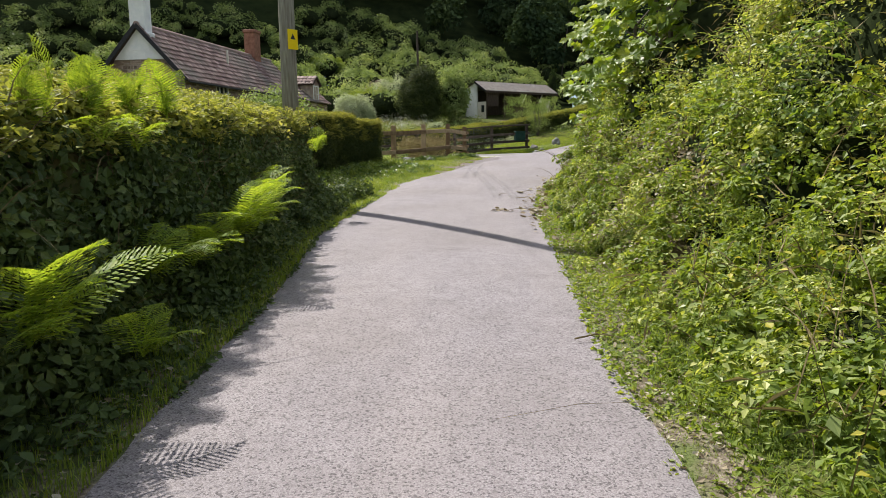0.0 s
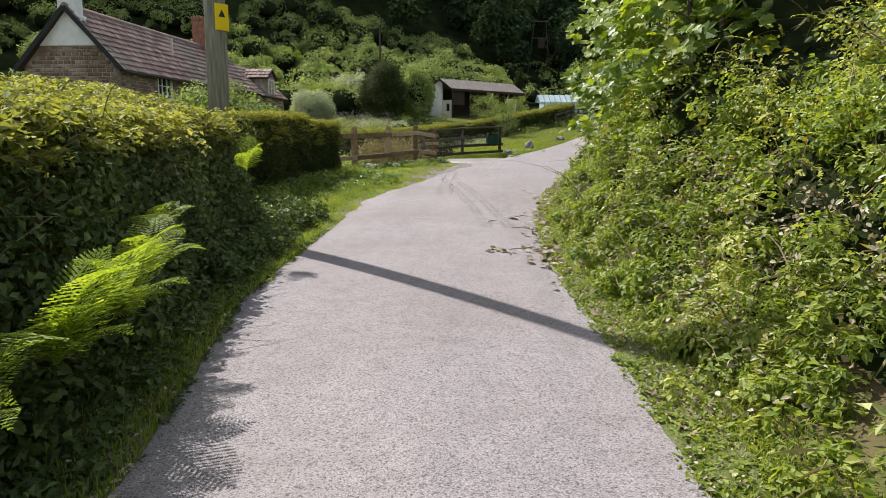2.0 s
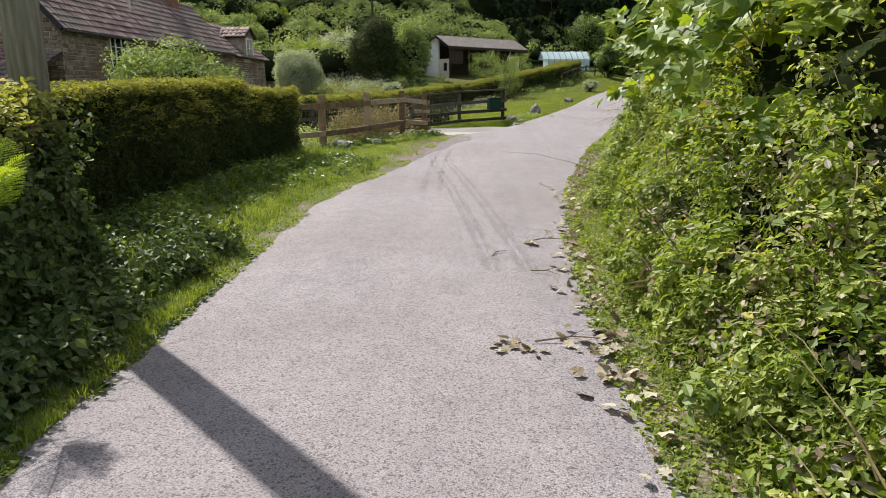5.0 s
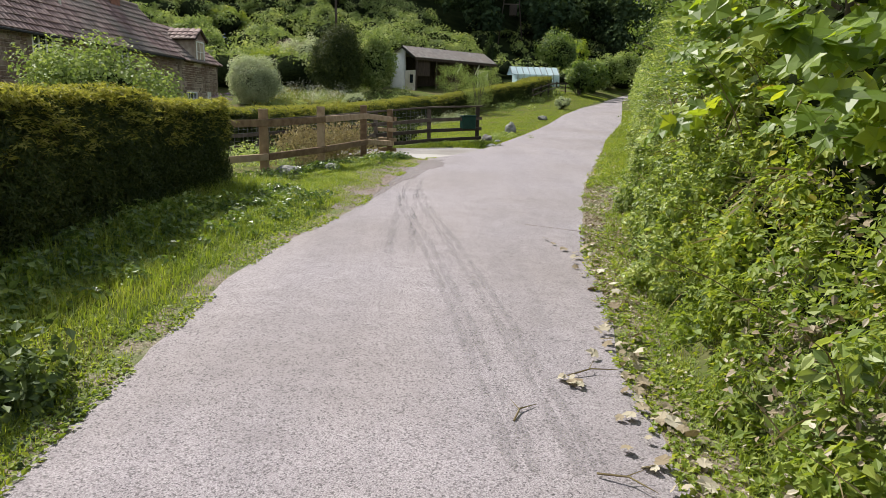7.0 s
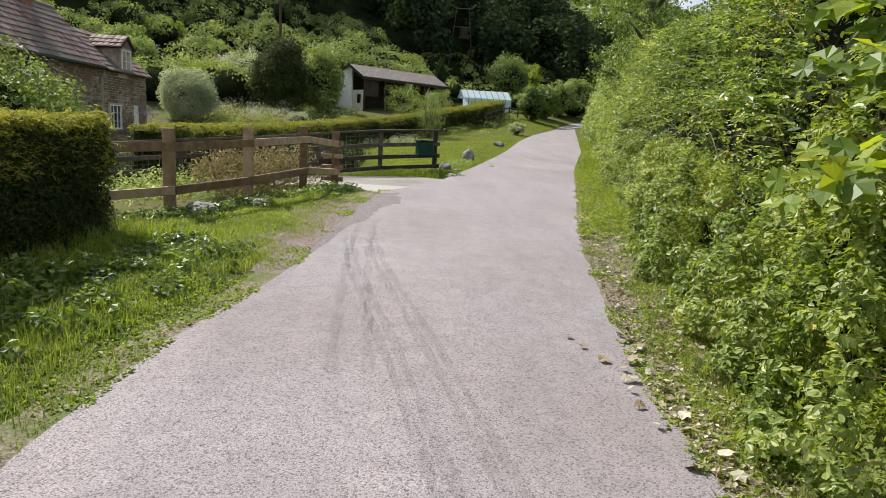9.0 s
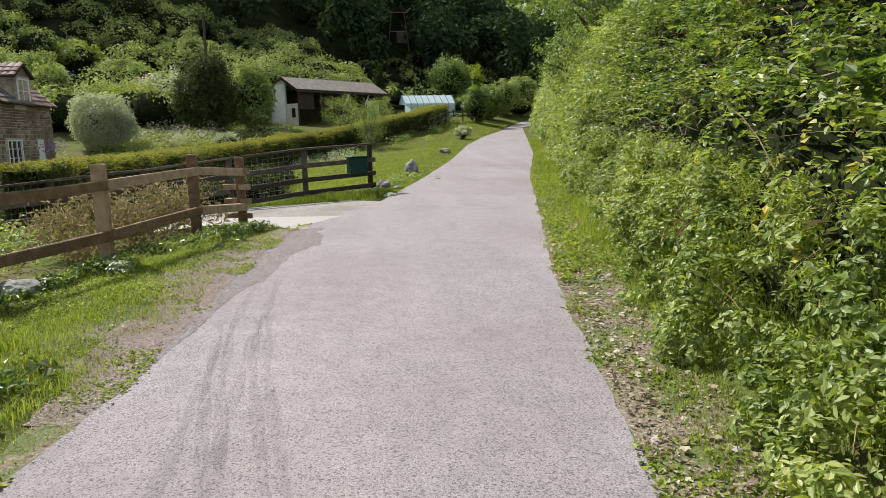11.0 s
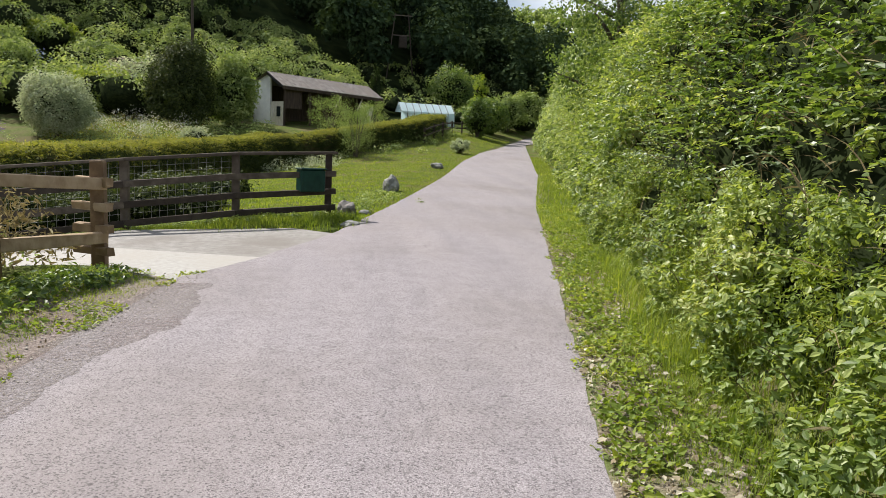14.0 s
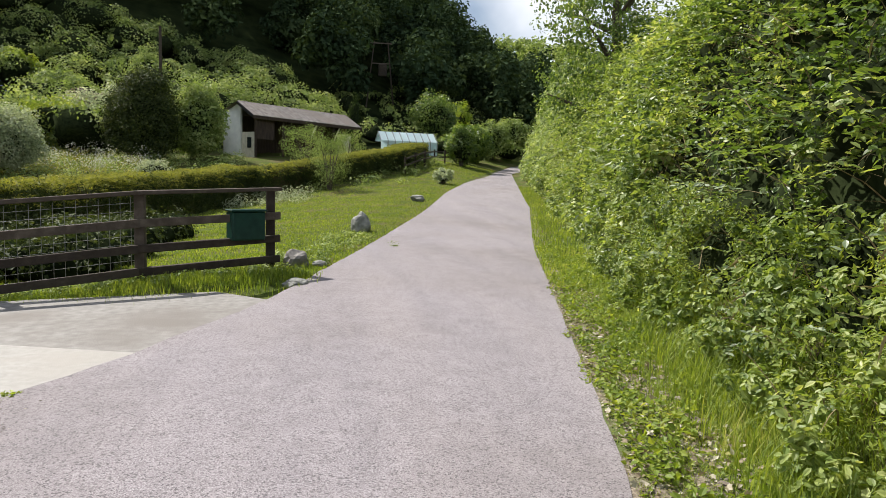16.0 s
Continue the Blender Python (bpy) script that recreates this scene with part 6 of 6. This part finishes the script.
for yy in (0.1, 2.5, 5.0, 7.4, 9.8):
    part("post", beam(SM @ Vector((2.3, yy, -0.4)), SM @ Vector((2.3, yy, RH - 0.9)), 0.14, 0.14), M_DARKBOARD, shed)
for yy in (5.0, 7.4):
    part("brace", beam(SM @ Vector((2.3, yy, 1.5)), SM @ Vector((2.3, yy + 0.8, RH - 0.95)), 0.08, 0.1), M_CREAM, shed, "pale angled brace")
part("front_panel", boxed(2.2, 0.95, 2.05, 0.06, 1.6, 1.6, SM, 0.01), M_DARKBOARD, shed, "dark front boards")
part("front_panel", boxed(2.2, 8.6, 1.0, 0.06, 1.5, 2.2, SM, 0.01), M_CREAM, shed, "cream front boards")
sd = part("side_door", boxed(1.2, 0.04, 0.85, 2.1, 0.06, 1.7, SM, 0.01), M_CREAM, shed, "grey-white half door")
part("door_pane", boxed(1.5, -0.02, 1.0, 0.6, 0.04, 0.7, SM), M_GLASS, sd, "small dark pane")

# ---- greenhouse ----
gx0, gy0 = 8.6, 81.5
GM = Matrix(((0.12, 0.993, 0, gx0), (-0.993, 0.12, 0, gy0), (0, 0, 1, 3.95), (0, 0, 0, 1)))
gh = tagged(new("greenhouse"), "small aluminium greenhouse with pale blue-white panes", "greenhouse")
for i in range(8):
    for x0, z0, x1, z1 in ((1.2, 0.1, 1.2, 1.5), (1.2, 1.5, 0, 2.3), (0, 2.3, -1.2, 1.5)):
        a, b, c, d2 = [GM @ Vector(p) for p in ((x0, i * 0.62 + 0.02, z0), (x1, i * 0.62 + 0.02, z1), (x1, i * 0.62 + 0.58, z1), (x0, i * 0.62 + 0.58, z0))]
        bm = bmesh.new()
        bm.faces.new([bm.verts.new(p) for p in (a, b, c, d2)])
        bmesh.ops.solidify(bm, geom=bm.faces[:], thickness=0.006)
        part("pane", bm, M_GREENHOUSE, gh)
for i in range(9):
    bm = bmesh.new()
    for p, q2 in (((1.22, 0.0), (1.22, 1.52)), ((1.22, 1.52), (0, 2.33)), ((0, 2.33), (-1.22, 1.52))):
        t2 = beam(GM @ Vector((p[0], i * 0.62, p[1])), GM @ Vector((q2[0], i * 0.62, q2[1])), 0.04, 0.04, 0)
        me = bpy.data.meshes.new("t")
        t2.to_mesh(me)
        t2.free()
        bm.from_mesh(me)
        bpy.data.meshes.remove(me)
    part("frame_rib", bm, M_WIRE, gh)

# ---- far pole and transformer poles ----
fp = tagged(new("telegraph_pole"), "thin grey telegraph pole on the shrubby slope", "utility pole")
fp.location = (-9.4, 84, float(ground_z(-9.4, 84)) - 0.2)
part("shaft", tube([(0, 0, 0), (0, 0, 14.4 - float(ground_z(-9.4, 84)))], [0.16, 0.11], 10), M_FENCE_OLD, fp)
tp = tagged(new("transformer_poles"), "twin poles carrying a transformer below the dark wood", "utility pole")
tp.location = (10.5, 100, float(ground_z(10.5, 100)))
for sx in (-1, 1):
    part("shaft", tube([(sx * 1.6, 0, -0.3), (sx * 0.75, 0, 7.6)], [0.085, 0.06], 8), M_FENCE_OLD, tp)
part("crossarm", boxed(0, 0, 7.4, 2.4, 0.10, 0.12), M_FENCE_OLD, tp)
part("crossarm", boxed(0, 0, 5.2, 2.0, 0.10, 0.10), M_FENCE_OLD, tp)
part("transformer", boxed(0.2, -0.2, 4.4, 0.9, 0.7, 1.3, None, 0.06), M_FENCE_OLD, tp, "dark grey transformer box")

# ---- small paddock rail fence ----
pf = tagged(new("paddock_fence"), "low dark wooden rail fence beyond the lawn", "fence")
pp = [(8.6, 64.0), (9.6, 66.4), (10.6, 68.8), (11.7, 71.2), (12.9, 73.4), (14.2, 75.4)]
pz = [float(ground_z(*p)) for p in pp]
for (x, y), g in zip(pp, pz):
    part("post", beam((x, y, g - 0.2), (x, y, g + 1.05), 0.11, 0.11), M_FENCE_OLD, pf)
for i in range(len(pp) - 1):
    for hg2 in (0.9, 0.5):
        part("rail", beam((*pp[i], pz[i] + hg2), (*pp[i + 1], pz[i + 1] + hg2), 0.05, 0.1), M_FENCE_OLD, pf)


# ---- garden shrubs and trees ----
def shrub(name, x, y, rx, h, n, per, size, mat, label, seed, template=LEAF, base=0.0, category="shrub", round_top=True, heart=True):
    rg = np.random.default_rng(seed)
    t = tagged(new(name), label, category)
    t.location = (x, y, float(ground_z(x, y)) + base)
    for i in range(5):
        a = i * 1.26 + seed
        part("stem", tube([(0.05 * math.cos(a), 0.05 * math.sin(a), -0.2), (rx * 0.25 * math.cos(a), rx * 0.25 * math.sin(a), h * 0.4), (rx * 0.5 * math.cos(a), rx * 0.5 * math.sin(a), h * 0.75)], [0.05, 0.035, 0.01], 5), M_BARK, t)
    d = unit(rg.normal(size=(n, 3)))
    f = 0.55 + 0.45 * rg.random(n) ** 0.4
    lump = 1 + 0.24 * wave(d[:, 0] * 3, d[:, 2] * 3 + d[:, 1] * 2, 1.3, seed) + 0.10 * rg.normal(size=n)
    c = d * f[:, None] * lump[:, None] * np.array([rx, rx, h * 0.5]) * 0.9
    c[:, 2] += h * 0.5
    if not round_top:
        k7 = np.clip(c[:, 2] / h, 0, 1)
        c[:, :2] *= (1.15 - 0.8 * k7)[:, None]
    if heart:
        # solid near-black core, added to darken the bush from within
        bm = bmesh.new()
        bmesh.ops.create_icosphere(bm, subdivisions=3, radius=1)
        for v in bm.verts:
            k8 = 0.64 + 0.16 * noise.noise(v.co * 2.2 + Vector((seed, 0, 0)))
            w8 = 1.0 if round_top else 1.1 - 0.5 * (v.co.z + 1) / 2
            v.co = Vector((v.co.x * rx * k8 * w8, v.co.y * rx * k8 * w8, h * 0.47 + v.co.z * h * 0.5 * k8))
        part("heart", bm, M_INNER_SHADE, t, "near-black core standing for shade inside the bush", True)
    pos, nor = clumps(c, 0.16 * (rx + h * 0.5) * 0.9, per, rg, 0.9, 0.35, 0.75)
    pos[:, 2] = np.maximum(pos[:, 2], 0.02)
    ve, fa = spread(template, pos, nor, size * rg.uniform(0.6, 1.3, len(pos)), rg)
    part("crown", big_mesh("crown", ve, fa, [mat]), None, t)
    return t


def tree(name, x, y, h, r, n, per, size, mat, label, seed, bare=0.25):
    rg = np.random.default_rng(seed)
    t = tagged(new(name), label, "tree")
    t.location = (x, y, float(ground_z(x, y)))
    part("trunk", tube([(0, 0, -0.3), (0.1, 0, h * 0.3), (-0.1, 0.1, h * 0.6), (0.1, 0, h * 0.95)], [0.035 * h, 0.026 * h, 0.016 * h, 0.004 * h], 9), M_BARK, t)
    for i in range(9):
        a, z0 = i * 2.4 + seed, h * (bare + 0.07 * i)
        part("limb", tube([(0, 0, z0), (math.cos(a) * r * 0.5, math.sin(a) * r * 0.5, z0 + h * 0.08), (math.cos(a) * r * 0.85, math.sin(a) * r * 0.85, z0 + h * 0.12)], [0.012 * h, 0.008 * h, 0.002 * h], 6), M_BARK, t)
    d = unit(rg.normal(size=(n, 3)))
    f = rg.random(n) ** 0.45
    lump = 1 + 0.22 * wave(d[:, 0] * 3, d[:, 2] * 3 + d[:, 1] * 2, 1.5, seed)
    c = d * f[:, None] * lump[:, None] * np.array([r, r, h * (1 - bare) * 0.5])
    c[:, 2] += h * (bare + (1 - bare) * 0.5)
    pos, nor = clumps(c, 0.17 * r + 0.12, per, rg, 0.7, 0.3, 0.4)
    ve, fa = spread(LEAF, pos, nor, size * rg.uniform(0.6, 1.3, len(pos)), rg)
    part("crown", big_mesh("crown", ve, fa, [mat]), None, t)
    return t


shrub("apple_shrub", -8.5, 29.5, 2.1, 3.6, 300, 70, 0.13, M_SHRUB, "loose green apple bush in the cottage garden", 41)
shrub("rounded_shrub", -11.9, 59.5, 1.75, 3.3, 330, 100, 0.12, M_SILVER, "clipped round silver-leaved shrub", 42)
shrub("cypress_shrub", -6.6, 66.0, 1.75, 5.3, 320, 90, 0.15, M_YEW_SHADED, "dark upright conifer in the garden", 43)
shrub("cypress_shrub", -7.7, 66.6, 1.35, 4.6, 240, 80, 0.15, M_YEW_SHADED, "dark upright conifer beside its twin", 44)
shrub("leafy_shrub", -3.9, 67.5, 1.5, 4.6, 190, 60, 0.2, M_SHRUB, "tall broad-leaved shrub beside the shed", 45)
shrub("mauve_shrub", -11.2, 73.0, 2.8, 3.2, 170, 50, 0.18, M_PURPLE, "wide mauve-grey shrub on the garden slope", 46)
shrub("low_shrub", -4.6, 58.5, 0.9, 1.1, 50, 50, 0.10, M_SILVER, "low grey-green bush behind the hedge", 47)
shrub("feathery_shrub", 2.6, 67.5, 1.6, 2.4, 80, 50, 0.13, M_SHRUB, "feathery pale green bush in front of the shed", 48, NARROW, heart=False)
shrub("feathery_shrub", 5.4, 69.5, 1.3, 2.0, 60, 50, 0.13, M_SHRUB, "feathery pale green bush in front of the shed", 49, NARROW, heart=False)
shrub("twiggy_shrub", 3.9, 57.2, 0.95, 2.9, 90, 44, 0.10, M_SHRUB, "sparse twiggy shrub at the end of the garden hedge", 50, NARROW, heart=False)
shrub("fir_shrub", 6.8, 84.0, 0.7, 3.4, 60, 50, 0.16, M_DARKCON, "small dark fir behind the shed", 51, NARROW, 1.0, "shrub", False)
shrub("verge_plant", 10.3, 60.5, 0.55, 0.9, 40, 36, 0.12, M_SILVER, "silver-leaved plant on the lane verge", 52)
shrub("roadside_bush", 14.2, 73.5, 1.2, 3.2, 100, 50, 0.18, M_HAZEL, "bushy shrub beside the lane", 53)
shrub("roadside_bush", 16.4, 79.0, 1.7, 3.0, 120, 50, 0.2, M_HAZEL, "bushy shrub beside the lane", 54)
shrub("roadside_bush", 19.4, 84.0, 1.9, 3.4, 110, 50, 0.2, M_SHRUB, "bushy shrub where the lane bends", 55)
shrub("roadside_bush", 22.5, 89.0, 2.2, 3.6, 110, 50, 0.24, M_SHRUB, "bushy shrub where the lane bends", 57)
shrub("garden_tree", 15.2, 91.0, 2.6, 4.9, 160, 60, 0.2, M_HAZEL, "small round garden tree beside the greenhouse", 56)
shrub("slender_shrub", 14.9, 77.0, 0.55, 5.0, 50, 40, 0.18, M_MAPLE, "slender upright young tree", 58)
tree("lane_tree", 14.0, 46.5, 9.6, 3.0, 200, 70, 0.15, M_HAZEL, "tall sunlit tree above the lane bank", 61, 0.03)
tree("lane_tree", 24.6, 54.0, 9.0, 3.6, 220, 70, 0.2, M_BRAMBLE, "tall sunlit tree above the lane bank", 62, 0.03)
tree("lane_tree", 32.2, 66.0, 8.5, 4.0, 120, 60, 0.24, M_SHRUB, "tall tree where the lane bends", 63, 0.03)

rg = random.Random(9)
for i in range(34):
    x, q = rg.uniform(-34, -1), rg.uniform(64, 84)
    y = (q + 0.5 * x) / 0.87
    if y < 68 or (x > -5 and y < 84):
        continue
    shrub("slope_shrub", x, y, rg.uniform(1.4, 2.6), rg.uniform(2.2, 4.2), 60, 90, 0.18, rg.choice((M_SHRUB, M_SHRUB, M_GRASS, M_SILVER)), "rounded sunlit shrub on the garden slope", 100 + i)
rng = np.random.default_rng(71)


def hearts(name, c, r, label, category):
    """Near-black cores that stand for the shade inside many bushes."""
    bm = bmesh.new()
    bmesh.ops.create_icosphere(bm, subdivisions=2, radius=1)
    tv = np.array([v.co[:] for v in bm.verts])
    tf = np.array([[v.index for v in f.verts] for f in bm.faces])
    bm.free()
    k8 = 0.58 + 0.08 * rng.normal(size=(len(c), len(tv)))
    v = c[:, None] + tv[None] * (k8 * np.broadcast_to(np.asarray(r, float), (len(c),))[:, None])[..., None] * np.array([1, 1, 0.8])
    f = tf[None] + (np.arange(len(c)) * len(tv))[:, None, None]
    return tagged(new(name, big_mesh(name, v.reshape(-1, 3), f.reshape(-1, 3), [M_INNER_SHADE], None, True)), label, category, kind="stuff")


def patch(name, x, y, r, per, size, mat, label, template=LEAF, lift=0.3, category="plants"):
    c = np.stack([x, y, ground_z(x, y) + lift * r], -1)
    if category == "shrubs":
        hearts("shrub_shade_cores", c, r, "near-black cores standing for shade inside the shrubs", category)
        per = int(per * 0.8)
        # each bush is a cluster of leafy heads
        d = unit(rng.normal(size=(len(c) * 7, 3)))
        d[:, 2] = np.abs(d[:, 2])
        c = np.repeat(c, 7, 0) + d * np.repeat(r, 7)[:, None] * rng.uniform(0.45, 0.85, (len(d), 1)) * np.array([1, 1, 0.8])
        r, per = np.repeat(r, 7) * rng.uniform(0.32, 0.55, len(c)), per // 4
    pos, nor = clumps(c, r, per, rng, 0.8, 0.4, 0.8)
    ve, fa = spread(template, pos, nor, size * rng.uniform(0.5, 1.3, len(pos)), rng)
    return tagged(new(name, big_mesh(name, ve, fa, [mat])), label, category, kind="stuff")


n = 150
patch("garden_border", rng.uniform(-12, -1, n), rng.uniform(56, 68.5, n), rng.uniform(0.3, 0.8, n), 70, 0.13, M_SHRUB, "green perennials filling the garden border")
n = 90
patch("flower_border", rng.uniform(-11.5, -4.5, n), rng.uniform(57, 66, n), rng.uniform(0.4, 0.9, n), 60, 0.13, M_YFLOWER, "yellow-green flower border in the garden", NARROW)
n = 40
patch("flower_border", rng.uniform(-11, -6, n), rng.uniform(60, 67, n), rng.uniform(0.4, 0.8, n), 60, 0.10, M_FLOWER, "cream flowering border in the garden", LEAF, 0.8)
n = 50
patch("garden_border", rng.uniform(-15, -5, n), rng.uniform(44, 58, n), rng.uniform(0.3, 0.8, n), 50, 0.12, M_SHRUB, "low garden plants below the cottage")
n = 46
patch("fern_bed", rng.uniform(-1.0, 3.0, n), rng.uniform(51.5, 56, n), rng.uniform(0.3, 0.6, n), 50, 0.16, M_SILVER, "pale bracken along the garden hedge", NARROW)
n = 70
t2 = rng.random(n)
nb = 190
# Beds take the dark hedge leaf, so the hedge's shadow is in their colour.
patch("garden_beds", rng.uniform(-9, -0.3, nb), rng.uniform(32.8, 42, nb), rng.uniform(0.4, 0.85, nb), 220, 0.09, M_YEW_SHADED, "low garden beds behind the driveway fence, leaves darkened for the hedge's shade", LEAF, 0.3, "shrubs")
patch("rough_plants", 4 + 7 * t2 + rng.normal(size=n), 58 + 14 * t2 + rng.normal(size=n) * 1.5, rng.uniform(0.3, 0.8, n), 50, 0.15, M_SHRUB, "rough weeds beyond the lawn")
n = 50
patch("garden_border", rng.uniform(-7, -3, n), rng.uniform(27.5, 29, n) + 1.2, rng.uniform(0.2, 0.5, n), 40, 0.09, M_SHRUB, "garden plants behind the driveway fence")
n = 130
y = rng.uniform(20.8, 28.5, n)
patch("garden_border", np.interp(y, [20.9, 24.15, 27.9], [-3.25, -1.5, -0.29]) - 0.9 - 4.5 * rng.random(n), y, rng.uniform(0.2, 0.5, n), 44, 0.085, M_SHRUB, "mixed garden plants behind the roadside fence", LEAF, 0.5)
n = 5
patch("purple_spires", rng.uniform(-11.9, -11.0, n), rng.uniform(50, 52, n), 0.4, 40, 0.14, M_MAUVE, "mauve flower spires beside the cottage", NARROW, 4.0)
n = 8
patch("blue_hydrangea", rng.uniform(-22, -19.5, n), rng.uniform(76, 79, n), 0.8, 60, 0.14, M_BLUE, "blue flowering hydrangea on the slope", LEAF, 1.5, "shrub")
n = 26
patch("hedge_top_shoots", rng.uniform(-2.9, -1.9, n), rng.uniform(5, 12, n), 0.22, 40, 0.06, M_HEDGETOP_LIT, "loose shoots rising above the hedge", LEAF, 6.9, "undergrowth")


def wood_edge(x):
    return np.interp(x, [-60, -20, -2, 6, 40], [100, 96, 86, 77, 73])


n = 430
x = rng.uniform(-55, 6, n)
q = 63 + rng.random(n) * (wood_edge(x) - 63)
y = (q + 0.5 * x) / 0.87
ok = ~((x > -5) & (y < 86) & (x < 9)) & (y > 66)
x, y = x[ok], y[ok]
half = rng.random(len(x)) < 0.6
patch("hillside_shrubs", x[half], y[half], rng.uniform(1.2, 2.6, half.sum()), 640, 0.24, M_SHRUB, "sunlit green shrubs covering the lower slope", LEAF, 0.6, "shrubs")
patch("hillside_shrubs", x[~half], y[~half], rng.uniform(1.0, 2.2, (~half).sum()), 600, 0.22, M_SHRUB, "pale green shrubs covering the lower slope", LEAF, 0.6, "shrubs")
n = 120
x = rng.uniform(6, 34, n)
y = rng.uniform(84, 108, n)
ok = x < edge_l(y) - 1.5
patch("far_bushes", x[ok], y[ok], rng.uniform(0.8, 1.6, ok.sum()), 110, 0.26, M_SHRUB, "green bushes below the wood", LEAF, 0.6, "shrubs")


# ---- the hanging wood ----
def wood(name, x, y, mat, label, r, per, subs, size):
    n = len(x)
    z = ground_z(x, y)
    hgt = r * rng.uniform(2.0, 3.0, n)
    c = np.repeat(np.stack([x, y, z + hgt * 0.62], -1), subs, 0)
    d = unit(rng.normal(size=(n * subs, 3))) * (0.4 + 0.6 * rng.random((n * subs, 1)))
    rr2 = np.repeat(r, subs)
    c = c + d * rr2[:, None] * np.array([0.8, 0.8, 1.0])
    pos, nor = clumps(c, rr2 * 0.42, per, rng, 0.8, 0.4, 0.75)
    ve, fa = spread(LEAF, pos, nor, size * rng.uniform(0.6, 1.4, len(pos)), rng)
    return tagged(new(name, big_mesh(name, ve, fa, [mat])), label, "woodland", kind="stuff")


gx2, gq2 = np.meshgrid(np.arange(-95, 75, 5.2), np.arange(72, 172, 5.2))
x = (gx2 + rng.uniform(-2, 2, gx2.shape)).ravel()
q = (gq2 + rng.uniform(-2, 2, gq2.shape)).ravel()
y = (q + 0.5 * x) / 0.87
ok = (q > wood_edge(x) + 2) & (y > 40) & (x < edge_l(np.clip(y, 0, 109)) - 4) & (x < 2.9 + 0.345 * (y - 22.4))
x, y, q = x[ok], y[ok], q[ok]
near = q < 110
wood("hanging_wood", x[near], y[near], M_WOODS_SHADED, "dark shaded deciduous wood on the steep hillside", rng.uniform(2.8, 4.6, near.sum()), 72, 14, 0.6)
wood("hanging_wood", x[~near], y[~near], M_WOODS_SHADED, "dark shaded deciduous wood on the steep hillside", rng.uniform(3.0, 4.8, (~near).sum()), 34, 10, 1.15)
n = 700
x = rng.uniform(40, 330, n)
y = rng.uniform(240, 430, n)
wood("far_wood", x, y, M_SHRUB, "distant wooded ridge at the end of the valley", rng.uniform(4, 6.5, n), 12, 8, 2.2)
n = 36
x = rng.uniform(42, 90, n)
y = rng.uniform(100, 150, n)
wood("valley_wood", x, y, M_SHRUB, "trees closing the valley beyond the bend", rng.uniform(2.5, 4, n), 30, 10, 0.7)
